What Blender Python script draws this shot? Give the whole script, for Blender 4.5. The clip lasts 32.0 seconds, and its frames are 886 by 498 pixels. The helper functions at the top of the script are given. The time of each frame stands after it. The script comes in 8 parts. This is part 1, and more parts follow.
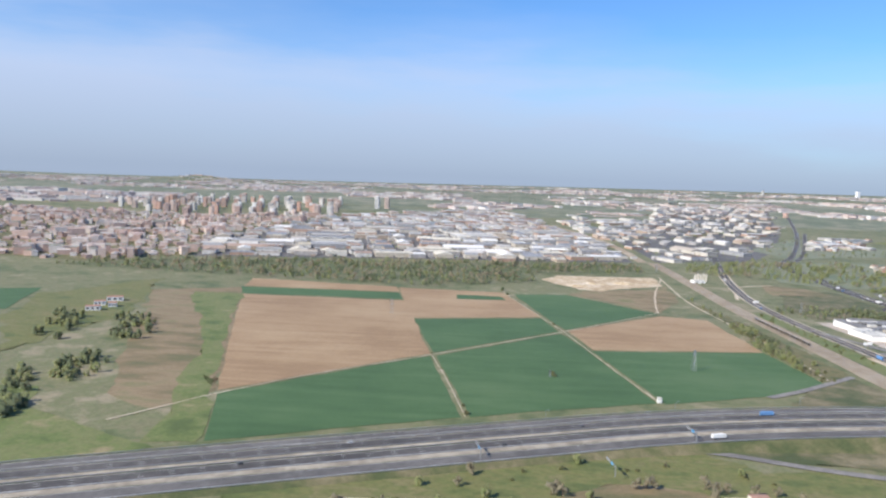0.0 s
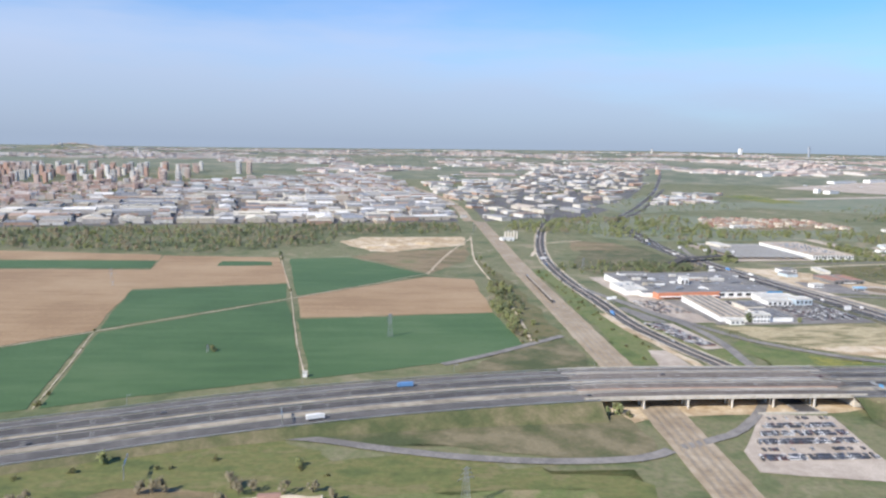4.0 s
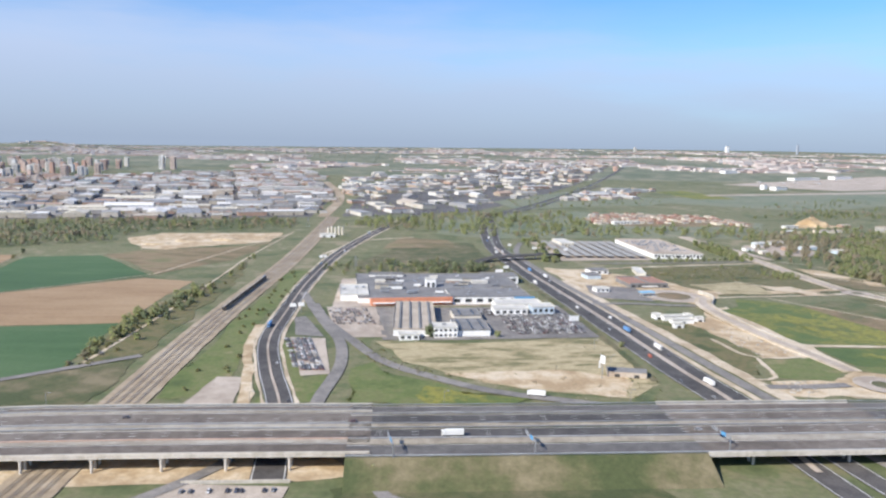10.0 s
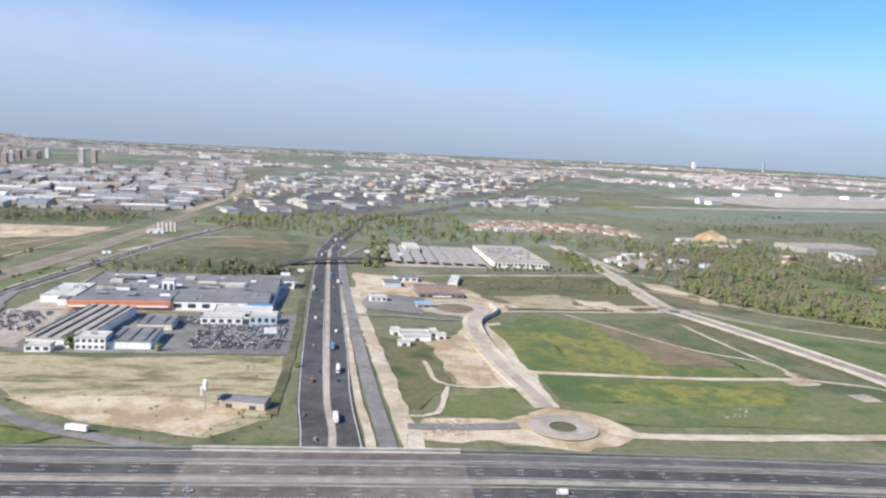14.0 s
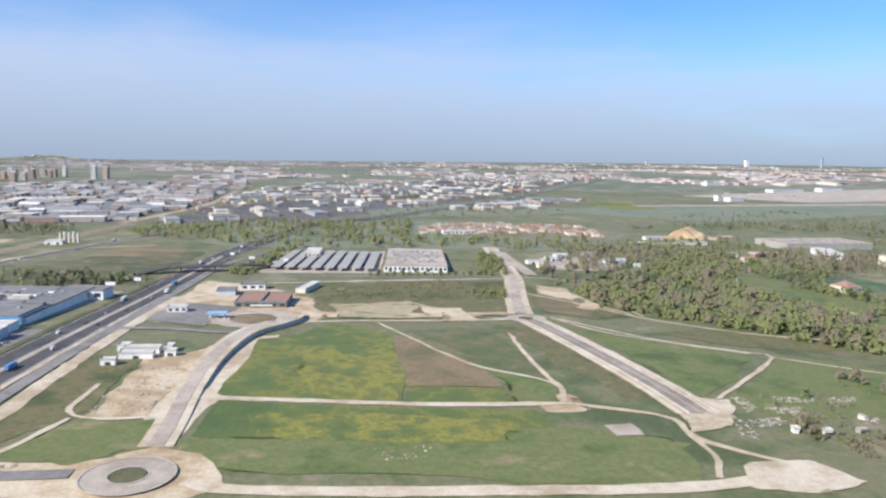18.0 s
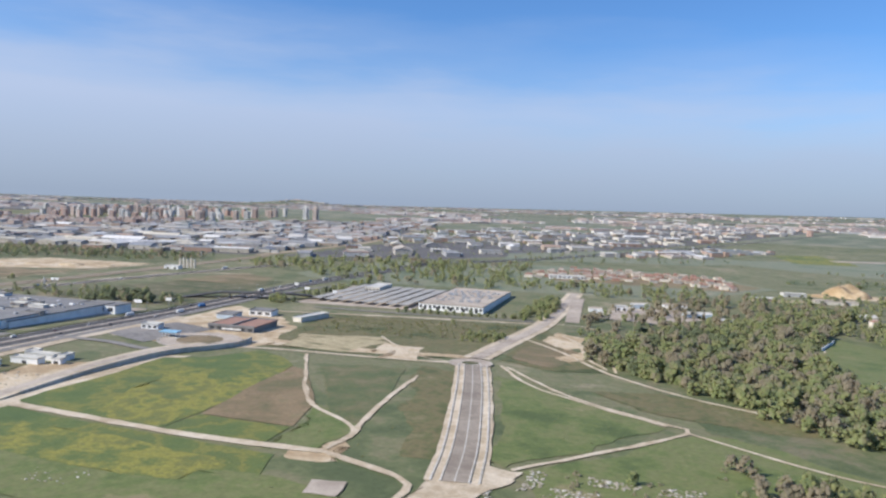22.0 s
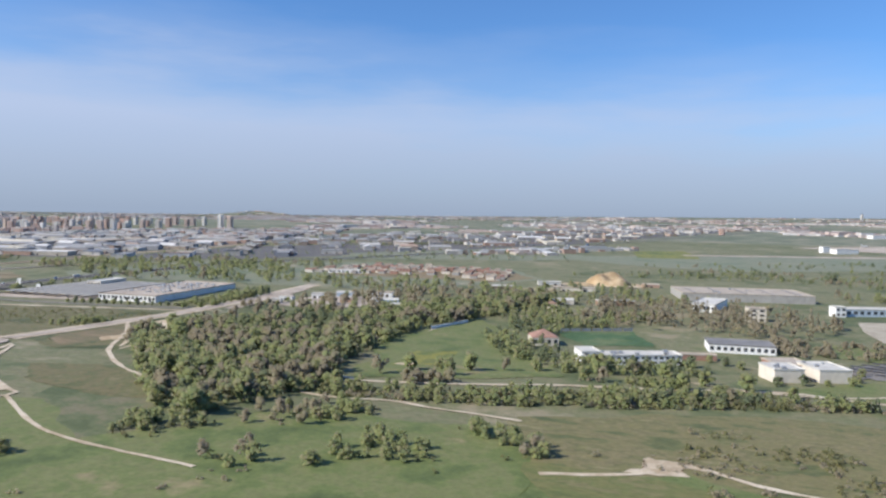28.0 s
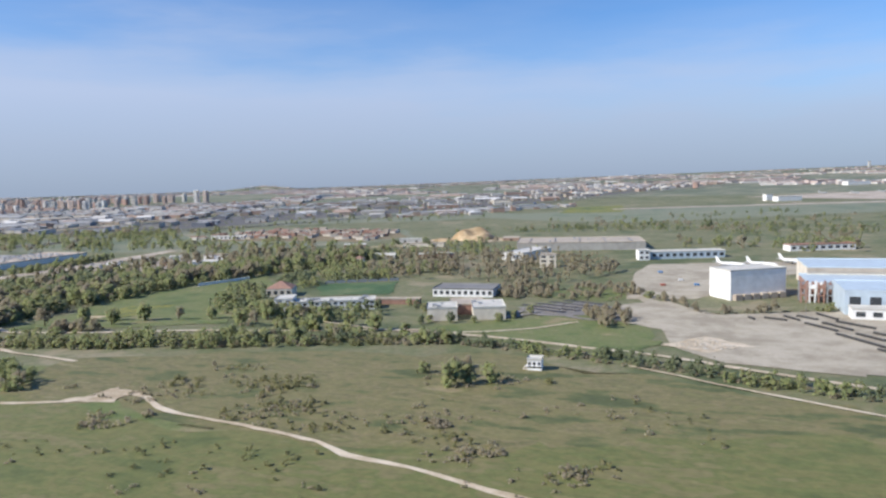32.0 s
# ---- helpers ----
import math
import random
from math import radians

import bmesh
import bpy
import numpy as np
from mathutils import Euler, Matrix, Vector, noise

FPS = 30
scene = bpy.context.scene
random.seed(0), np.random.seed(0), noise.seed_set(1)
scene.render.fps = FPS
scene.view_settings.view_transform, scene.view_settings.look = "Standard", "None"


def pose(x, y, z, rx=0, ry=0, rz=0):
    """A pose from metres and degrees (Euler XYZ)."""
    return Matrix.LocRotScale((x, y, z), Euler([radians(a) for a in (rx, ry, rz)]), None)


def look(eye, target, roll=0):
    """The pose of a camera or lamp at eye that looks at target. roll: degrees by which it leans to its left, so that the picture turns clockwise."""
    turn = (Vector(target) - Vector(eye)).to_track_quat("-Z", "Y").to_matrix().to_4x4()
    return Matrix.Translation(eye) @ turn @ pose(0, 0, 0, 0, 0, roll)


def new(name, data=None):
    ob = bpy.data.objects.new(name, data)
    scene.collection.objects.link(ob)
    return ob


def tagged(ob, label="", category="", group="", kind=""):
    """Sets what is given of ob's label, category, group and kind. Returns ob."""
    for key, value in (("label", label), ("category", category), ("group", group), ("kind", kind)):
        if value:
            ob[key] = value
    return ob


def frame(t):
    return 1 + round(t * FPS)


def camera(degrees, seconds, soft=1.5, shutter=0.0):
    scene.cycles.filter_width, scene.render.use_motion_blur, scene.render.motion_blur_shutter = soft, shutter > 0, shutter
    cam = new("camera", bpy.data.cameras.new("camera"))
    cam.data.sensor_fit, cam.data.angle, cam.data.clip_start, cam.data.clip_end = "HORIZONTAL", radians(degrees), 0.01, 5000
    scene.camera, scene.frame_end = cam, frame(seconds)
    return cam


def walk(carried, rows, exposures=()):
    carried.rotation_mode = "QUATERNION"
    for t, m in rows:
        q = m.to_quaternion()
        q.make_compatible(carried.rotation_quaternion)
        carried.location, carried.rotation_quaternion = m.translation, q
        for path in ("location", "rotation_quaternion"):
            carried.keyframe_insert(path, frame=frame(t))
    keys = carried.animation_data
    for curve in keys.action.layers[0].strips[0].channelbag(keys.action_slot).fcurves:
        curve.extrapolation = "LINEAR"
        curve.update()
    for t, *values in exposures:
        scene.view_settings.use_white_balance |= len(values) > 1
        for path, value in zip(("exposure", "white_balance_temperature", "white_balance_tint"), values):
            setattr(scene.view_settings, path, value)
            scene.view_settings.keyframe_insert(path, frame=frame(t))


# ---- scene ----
# The flight: seconds, place in metres, turn in degrees.
cam = camera(62.32, 32.0, soft=2.4)
ROWS = [
    (0.0, 16.70, -3.93, 109.67, 84.23, -2.29, 1.08),
    (0.5, 33.13, 1.61, 109.02, 82.10, -1.03, -0.48),
    (1.0, 49.62, 7.22, 108.33, 82.64, 0.21, -0.63),
    (1.5, 66.15, 12.89, 107.59, 83.30, -0.87, -1.34),
    (2.0, 82.73, 18.63, 106.82, 83.05, -0.89, -1.48),
    (2.5, 99.35, 24.42, 106.01, 82.57, 0.53, -0.34),
    (3.0, 116.00, 30.26, 105.17, 81.46, 0.52, -1.74),
    (3.5, 132.67, 36.16, 104.31, 81.82, -1.09, -5.65),
    (5.5, 199.51, 60.12, 100.61, 81.23, -2.62, -3.88),
    (6.0, 216.23, 66.19, 99.65, 81.32, -2.20, -3.89),
    (6.5, 232.95, 72.28, 98.67, 80.95, -0.96, -4.32),
    (7.0, 249.66, 78.40, 97.68, 81.86, -2.55, -6.72),
    (7.5, 266.37, 84.53, 96.68, 81.17, -0.32, -4.99),
    (8.0, 283.05, 90.68, 95.67, 82.08, -0.28, -4.86),
    (8.5, 299.73, 96.84, 94.66, 82.44, -0.94, -5.01),
    (9.0, 316.38, 103.00, 93.65, 82.15, -0.75, -4.60),
    (9.5, 333.02, 109.17, 92.64, 81.90, -0.99, -5.20),
    (10.0, 349.63, 115.35, 91.63, 81.77, -1.29, -4.56),
    (10.5, 366.21, 121.52, 90.61, 82.00, -1.23, -2.02),
    (11.0, 382.78, 127.68, 89.61, 83.01, -2.09, -1.85),
    (11.5, 399.31, 133.85, 88.60, 82.52, -1.78, -1.67),
    (12.0, 415.82, 140.00, 87.60, 82.75, -1.84, -1.23),
    (12.5, 432.31, 146.14, 86.61, 82.94, -2.13, -2.00),
    (13.0, 448.76, 152.26, 85.63, 83.14, -2.87, -2.74),
    (13.5, 465.19, 158.37, 84.65, 82.65, -3.40, -3.54),
    (14.0, 481.60, 164.46, 83.69, 82.47, -3.25, -5.57),
    (14.5, 497.98, 170.53, 82.73, 82.15, -3.93, -4.23),
    (15.0, 514.34, 176.58, 81.78, 82.34, -3.49, -4.56),
    (15.5, 530.67, 182.60, 80.84, 83.14, -2.24, -5.67),
    (17.5, 595.84, 206.40, 77.20, 83.66, -1.32, -5.57),
    (18.0, 612.10, 212.28, 76.32, 83.03, -1.22, -0.79),
    (18.5, 628.36, 218.11, 75.44, 83.56, -1.77, 1.18),
    (19.0, 644.61, 223.92, 74.58, 82.11, -1.43, -2.18),
    (19.5, 660.87, 229.68, 73.72, 81.80, -0.28, 0.90),
    (20.0, 677.13, 235.41, 72.87, 83.31, 0.35, 7.09),
    (20.5, 693.41, 241.10, 72.04, 84.27, 0.98, 11.70),
    (21.0, 709.70, 246.75, 71.20, 86.51, -3.21, 13.40),
    (21.5, 726.01, 252.36, 70.38, 86.73, -1.90, 18.05),
    (22.0, 742.35, 257.93, 69.56, 86.38, -2.15, 17.97),
    (22.5, 758.73, 263.46, 68.74, 86.79, -2.96, 17.77),
    (23.0, 775.14, 268.94, 67.92, 88.64, -2.69, 17.84),
    (23.5, 791.61, 274.39, 67.11, 88.94, -1.98, 17.93),
    (24.0, 808.12, 279.79, 66.29, 89.97, -0.48, 18.90),
    (24.5, 824.70, 285.14, 65.48, 90.73, -1.84, 17.75),
    (26.5, 891.76, 306.14, 62.15, 90.35, -2.18, 17.40),
    (27.0, 908.75, 311.28, 61.30, 89.89, -2.50, 16.69),
    (27.5, 925.86, 316.38, 60.43, 88.33, -1.72, 17.47),
    (28.0, 943.09, 321.44, 59.55, 87.23, -1.09, 17.54),
    (28.5, 960.45, 326.46, 58.64, 86.48, -1.41, 17.36),
    (29.0, 977.94, 331.43, 57.72, 86.24, -1.43, 17.65),
    (29.5, 995.59, 336.37, 56.77, 85.71, -1.20, 17.23),
    (30.0, 1013.39, 341.27, 55.79, 86.02, -0.57, 18.66),
    (30.5, 1031.37, 346.13, 54.78, 84.94, -0.43, 18.49),
    (31.0, 1049.53, 350.95, 53.74, 85.79, -0.33, 18.57),
    (31.5, 1067.88, 355.74, 52.66, 85.83, -0.20, 18.63),
    (32.0, 1086.44, 360.49, 51.55, 84.74, 1.52, 19.73),
]
EXPOSURES = [(0.0, 0.52), (20.0, 0.52), (22.0, 0.34), (32.0, 0.34)]
walk(cam, [(t, pose(x, y, z, rx, ry, rz)) for t, x, y, z, rx, ry, rz in ROWS], EXPOSURES)

# ---- sky and sun ----
SUN_FROM = Vector((-0.64, -0.48, 0.60)).normalized()
world = bpy.data.worlds.new("sky")
scene.world = world
world.use_nodes = True
wn, wl = world.node_tree.nodes, world.node_tree.links
wn.clear()
w_out = wn.new("ShaderNodeOutputWorld")
w_bg = wn.new("ShaderNodeBackground")
w_sky = wn.new("ShaderNodeTexSky")
w_sky.sky_type = "NISHITA"
w_sky.sun_disc = False
w_sky.sun_elevation = math.asin(SUN_FROM.z)
w_sky.sun_rotation = math.atan2(SUN_FROM.x, SUN_FROM.y)
w_sky.air_density, w_sky.dust_density, w_sky.ozone_density = 1.0, 0.6, 2.5
w_bg.inputs["Strength"].default_value = 0.095
w_co = wn.new("ShaderNodeTexCoord")
w_sep = wn.new("ShaderNodeSeparateXYZ")
wl.new(w_co.outputs["Generated"], w_sep.inputs[0])
# thin haze and cirrus low over the horizon, thinning upwards
w_map = wn.new("ShaderNodeMapping")
w_map.inputs["Scale"].default_value = (1.6, 1.6, 9.0)
wl.new(w_co.outputs["Generated"], w_map.inputs[0])
w_noise = wn.new("ShaderNodeTexNoise")
w_noise.inputs["Scale"].default_value = 1.7
w_noise.inputs["Detail"].default_value = 6.0
w_noise.inputs["Roughness"].default_value = 0.55
wl.new(w_map.outputs[0], w_noise.inputs["Vector"])
w_shift = wn.new("ShaderNodeMath")
w_shift.operation = "MULTIPLY_ADD"
w_shift.inputs[1].default_value, w_shift.inputs[2].default_value = 0.16, -0.08
wl.new(w_noise.outputs["Fac"], w_shift.inputs[0])
w_up = wn.new("ShaderNodeMath")
w_up.operation = "ADD"
wl.new(w_sep.outputs["Z"], w_up.inputs[0])
wl.new(w_shift.outputs[0], w_up.inputs[1])
w_veil = wn.new("ShaderNodeValToRGB")
w_veil.color_ramp.elements[0].position, w_veil.color_ramp.elements[0].color = 0.0, (0.90, 0.90, 0.90, 1)
w_veil.color_ramp.elements[1].position, w_veil.color_ramp.elements[1].color = 0.22, (0.0, 0.0, 0.0, 1)
for p, v in ((0.07, 0.84), (0.115, 0.62), (0.16, 0.20)):
    e = w_veil.color_ramp.elements.new(p)
    e.color = (v, v, v, 1)
w_side = wn.new("ShaderNodeMath")
w_side.operation = "MULTIPLY_ADD"
w_side.inputs[1].default_value = 0.07
wl.new(w_sep.outputs["X"], w_side.inputs[0])
wl.new(w_up.outputs[0], w_side.inputs[2])
wl.new(w_side.outputs[0], w_veil.inputs["Fac"])
w_tone = wn.new("ShaderNodeValToRGB")
w_tone.color_ramp.elements[0].position, w_tone.color_ramp.elements[0].color = 0.0, (2.9, 3.52, 4.75, 1)
w_tone.color_ramp.elements[1].position, w_tone.color_ramp.elements[1].color = 0.12, (4.35, 5.02, 6.65, 1)
wl.new(w_sep.outputs["Z"], w_tone.inputs["Fac"])
w_mix = wn.new("ShaderNodeMix")
w_mix.data_type = "RGBA"
wl.new(w_veil.outputs["Color"], w_mix.inputs["Factor"])
w_blue = wn.new("ShaderNodeMix")
w_blue.data_type, w_blue.blend_type = "RGBA", "MULTIPLY"
w_blue.inputs["Factor"].default_value = 1.0
w_blue.inputs["B"].default_value = (0.60, 0.92, 1.32, 1)
wl.new(w_sky.outputs["Color"], w_blue.inputs["A"])
wl.new(w_blue.outputs["Result"], w_mix.inputs["A"])
wl.new(w_tone.outputs["Color"], w_mix.inputs["B"])
wl.new(w_mix.outputs["Result"], w_bg.inputs["Color"])
wl.new(w_bg.outputs[0], w_out.inputs[0])
sun = new("sun", bpy.data.lights.new("sun", "SUN"))
sun.data.energy, sun.data.angle, sun.data.color = 4.8, radians(0.6), (1.0, 0.94, 0.86)
sun.matrix_world = look(SUN_FROM * 3000, (0, 0, 0))

# ---- materials ----
def nodes_of(name, rough=0.9, metal=0.0):
    m = bpy.data.materials.new(name)
    m.use_nodes = True
    n, l = m.node_tree.nodes, m.node_tree.links
    b = n["Principled BSDF"]
    b.inputs["Roughness"].default_value, b.inputs["Metallic"].default_value = rough, metal
    b.inputs["Specular IOR Level"].default_value = 0.4
    return m, n, l, b


def noise_node(n, l, src, scale, detail=5.0, rough=0.6):
    t = n.new("ShaderNodeTexNoise")
    t.inputs["Scale"].default_value, t.inputs["Detail"].default_value, t.inputs["Roughness"].default_value = scale, detail, rough
    if src:
        l.new(src, t.inputs["Vector"])
    return t.outputs["Fac"]


def ramp_node(n, l, src, stops, mode="LINEAR"):
    r = n.new("ShaderNodeValToRGB")
    r.color_ramp.interpolation = mode
    e = r.color_ramp.elements
    e[0].position, e[0].color = stops[0][0], (*stops[0][1], 1)
    e[1].position, e[1].color = stops[-1][0], (*stops[-1][1], 1)
    for p, c in stops[1:-1]:
        e.new(p).color = (*c, 1)
    l.new(src, r.inputs["Fac"])
    return r.outputs["Color"]


def blend(n, l, a, b, fac, mode="MIX"):
    x = n.new("ShaderNodeMix")
    x.data_type, x.blend_type = "RGBA", mode
    if isinstance(fac, float):
        x.inputs["Factor"].default_value = fac
    else:
        l.new(fac, x.inputs["Factor"])
    l.new(a, x.inputs["A"])
    l.new(b, x.inputs["B"])
    return x.outputs["Result"]


def bump(n, l, b, src, strength, dist=0.2):
    u = n.new("ShaderNodeBump")
    u.inputs["Strength"].default_value, u.inputs["Distance"].default_value = strength, dist
    l.new(src, u.inputs["Height"])
    l.new(u.outputs[0], b.inputs["Normal"])


def earth(name, stops, big=0.012, mid=0.09, fine=0.8, mottle=0.5, stretch=(1, 1, 1), turn=0.0, rough=0.8, gloss=0.3, haze_sheen=0.04):
    """Ground cover: broad drifts of colour, patches and fine grain, in metres."""
    m, n, l, b = nodes_of(name, rough)
    co = n.new("ShaderNodeTexCoord").outputs["Object"]
    mp = n.new("ShaderNodeMapping")
    mp.inputs["Scale"].default_value = stretch
    mp.inputs["Rotation"].default_value = (0, 0, radians(turn))
    l.new(co, mp.inputs[0])
    b.inputs["Specular IOR Level"].default_value = gloss
    # sheen imitates haze: it pales ground seen at a low angle
    b.inputs["Sheen Weight"].default_value, b.inputs["Sheen Roughness"].default_value = haze_sheen, 0.3
    stops = [(0.5 + (p - 0.5) * 0.44, c) for p, c in stops]
    a = noise_node(n, l, co, big, 4.0)
    c = noise_node(n, l, mp.outputs[0], mid, 6.0, 0.65)
    mixed = n.new("ShaderNodeMath")
    mixed.operation = "MULTIPLY_ADD"
    mixed.inputs[1].default_value = mottle
    l.new(c, mixed.inputs[0])
    half = n.new("ShaderNodeMath")
    half.operation = "MULTIPLY"
    half.inputs[1].default_value = 1.0 - mottle
    l.new(a, half.inputs[0])
    l.new(half.outputs[0], mixed.inputs[2])
    col = ramp_node(n, l, mixed.outputs[0], stops)
    f = noise_node(n, l, co, fine, 5.0, 0.7)
    grain = ramp_node(n, l, f, [(0.25, (0.66, 0.66, 0.66)), (0.75, (1.25, 1.25, 1.25))])
    col = blend(n, l, col, grain, 0.8, "MULTIPLY")
    l.new(col, b.inputs["Base Color"])
    bump(n, l, b, f, 0.35, 0.25)
    return m


def palette(name, colours, by="object", rough=0.85, metal=0.0, scale=0.25, dirt=0.3):
    """A coat whose colour differs from thing to thing, with stains and grime."""
    m, n, l, b = nodes_of(name, rough, metal)
    src = n.new("ShaderNodeObjectInfo").outputs["Random"] if by == "object" else n.new("ShaderNodeNewGeometry").outputs["Random Per Island"]
    if len(colours) == 1:
        colours = colours * 2
    k = len(colours)
    col = ramp_node(n, l, src, [(i / k, c) for i, c in enumerate(colours)], "CONSTANT")
    co = n.new("ShaderNodeTexCoord").outputs["Object"]
    f = noise_node(n, l, co, scale, 6.0, 0.7)
    st = ramp_node(n, l, f, [(0.3, (1 - dirt, 1 - dirt, 1 - dirt)), (0.62, (1.05, 1.05, 1.05))])
    col = blend(n, l, col, st, 1.0, "MULTIPLY")
    l.new(col, b.inputs["Base Color"])
    bump(n, l, b, noise_node(n, l, co, scale * 8, 4.0), 0.15, 0.05)
    return m


def leafy(name, stops, by="island"):
    m, n, l, b = nodes_of(name, 0.8)
    # a little sheen on leaves too, as imitated haze
    b.inputs["Sheen Weight"].default_value, b.inputs["Sheen Roughness"].default_value = 0.12, 0.4
    src = n.new("ShaderNodeNewGeometry").outputs["Random Per Island"] if by == "island" else n.new("ShaderNodeObjectInfo").outputs["Random"]
    co = n.new("ShaderNodeTexCoord").outputs["Object"]
    f = noise_node(n, l, co, 0.10, 2.0)
    mx = n.new("ShaderNodeMath")
    mx.operation = "MULTIPLY_ADD"
    mx.inputs[1].default_value = 0.26
    l.new(src, mx.inputs[0])
    hf = n.new("ShaderNodeMath")
    hf.operation = "MULTIPLY"
    hf.inputs[1].default_value = 0.74
    l.new(f, hf.inputs[0])
    l.new(hf.outputs[0], mx.inputs[2])
    col = ramp_node(n, l, mx.outputs[0], stops)
    l.new(col, b.inputs["Base Color"])
    t = n.new("ShaderNodeBsdfTranslucent")
    l.new(col, t.inputs["Color"])
    mixer = n.new("ShaderNodeMixShader")
    mixer.inputs[0].default_value = 0.5
    l.new(b.outputs[0], mixer.inputs[1])
    l.new(t.outputs[0], mixer.inputs[2])
    l.new(mixer.outputs[0], n["Material Output"].inputs["Surface"])
    return m


M = {}
M["ground"] = earth("mixed_ground", [(0.25, (0.085, 0.105, 0.045)), (0.40, (0.13, 0.145, 0.064)), (0.50, (0.19, 0.175, 0.095)), (0.58, (0.145, 0.155, 0.07)), (0.75, (0.27, 0.23, 0.145))], 0.008, 0.04, 0.5, 0.6, rough=0.8, gloss=0.3)
# haze is put into this plain's greyed colours and its stronger sheen
M["farplain"] = earth("hazed_plain", [(0.3, (0.115, 0.135, 0.08)), (0.5, (0.165, 0.175, 0.11)), (0.7, (0.26, 0.235, 0.165))], 0.004, 0.02, 0.1, 0.6, rough=0.95, gloss=0.1, haze_sheen=0.10)
M["crop"] = earth("young_green_crop", [(0.25, (0.050, 0.098, 0.036)), (0.5, (0.066, 0.122, 0.046)), (0.75, (0.090, 0.145, 0.060))], 0.008, 0.05, 1.2, 0.4, (0.35, 2.2, 1), 32)
M["plough"] = earth("bare_ploughed_soil", [(0.3, (0.27, 0.175, 0.094)), (0.5, (0.325, 0.218, 0.12)), (0.7, (0.37, 0.26, 0.15))], 0.012, 0.05, 0.8, 0.45, (0.25, 2.5, 1), 35)
M["meadow"] = earth("spring_meadow", [(0.25, (0.082, 0.11, 0.035)), (0.42, (0.13, 0.16, 0.05)), (0.52, (0.165, 0.172, 0.068)), (0.62, (0.135, 0.162, 0.052)), (0.78, (0.26, 0.215, 0.115))], 0.018, 0.05, 0.6, 0.62)
M["mustard"] = earth("meadow_with_yellow_flowers", [(0.22, (0.085, 0.12, 0.036)), (0.40, (0.115, 0.145, 0.042)), (0.48, (0.175, 0.18, 0.045)), (0.56, (0.255, 0.235, 0.05)), (0.63, (0.17, 0.17, 0.046)), (0.8, (0.115, 0.14, 0.045))], 0.016, 0.12, 0.9, 0.55)
M["flowering"] = earth("meadow_with_few_flowers", [(0.22, (0.075, 0.115, 0.036)), (0.42, (0.105, 0.14, 0.042)), (0.51, (0.125, 0.15, 0.042)), (0.57, (0.20, 0.19, 0.048)), (0.63, (0.12, 0.145, 0.042)), (0.8, (0.10, 0.13, 0.045))], 0.016, 0.09, 0.9, 0.38)
M["roughgreen"] = earth("dull_rough_meadow", [(0.25, (0.075, 0.098, 0.04)), (0.45, (0.105, 0.125, 0.05)), (0.58, (0.135, 0.135, 0.06)), (0.75, (0.185, 0.16, 0.085))], 0.02, 0.07, 0.8, 0.6)
M["bareland"] = earth("reddish_bare_soil", [(0.25, (0.14, 0.128, 0.06)), (0.42, (0.20, 0.15, 0.08)), (0.58, (0.245, 0.178, 0.10)), (0.78, (0.18, 0.155, 0.075))], 0.02, 0.07, 0.7, 0.6)
M["fallow"] = earth("brownish_fallow_land", [(0.3, (0.135, 0.125, 0.058)), (0.45, (0.20, 0.15, 0.08)), (0.58, (0.255, 0.19, 0.11)), (0.75, (0.165, 0.16, 0.07))], 0.012, 0.05, 0.8, 0.55, (0.5, 1.6, 1), 30)
M["drygrass"] = earth("dry_straw_grass", [(0.25, (0.17, 0.16, 0.075)), (0.38, (0.30, 0.25, 0.135)), (0.48, (0.40, 0.33, 0.195)), (0.56, (0.47, 0.39, 0.24)), (0.64, (0.31, 0.265, 0.14)), (0.78, (0.46, 0.38, 0.25))], 0.03, 0.12, 0.9, 0.7, (0.5, 1.6, 1), 0)
M["verge"] = earth("rough_verge_grass", [(0.3, (0.072, 0.086, 0.034)), (0.45, (0.112, 0.112, 0.050)), (0.6, (0.155, 0.135, 0.072)), (0.75, (0.215, 0.18, 0.105))], 0.02, 0.08, 0.8)
M["greenverge"] = earth("green_verge", [(0.3, (0.05, 0.10, 0.038)), (0.5, (0.075, 0.13, 0.05)), (0.7, (0.14, 0.17, 0.075))], 0.02, 0.10, 0.9)
M["sand"] = earth("bare_sandy_soil", [(0.3, (0.38, 0.275, 0.16)), (0.5, (0.50, 0.385, 0.245)), (0.7, (0.60, 0.50, 0.36))], 0.03, 0.12, 0.9)
M["ochre"] = earth("ochre_sand", [(0.3, (0.34, 0.235, 0.125)), (0.5, (0.43, 0.31, 0.175)), (0.7, (0.50, 0.38, 0.235))], 0.03, 0.12, 0.9)
M["dirt"] = earth("pale_dirt_track", [(0.3, (0.42, 0.33, 0.22)), (0.5, (0.54, 0.445, 0.32)), (0.7, (0.63, 0.54, 0.41))], 0.04, 0.2, 1.5)
M["scrub"] = earth("brown_scrub", [(0.25, (0.068, 0.082, 0.030)), (0.40, (0.115, 0.118, 0.045)), (0.50, (0.170, 0.140, 0.066)), (0.60, (0.118, 0.122, 0.046)), (0.78, (0.25, 0.195, 0.11))], 0.02, 0.06, 0.5, 0.62)
M["forestfloor"] = earth("woodland_floor", [(0.3, (0.085, 0.105, 0.042)), (0.5, (0.12, 0.135, 0.06)), (0.7, (0.18, 0.16, 0.092))], 0.03, 0.12, 0.9)
M["asphalt"] = earth("worn_asphalt", [(0.3, (0.060, 0.055, 0.051)), (0.5, (0.084, 0.077, 0.071)), (0.7, (0.115, 0.105, 0.096))], 0.03, 0.25, 2.0, 0.5)
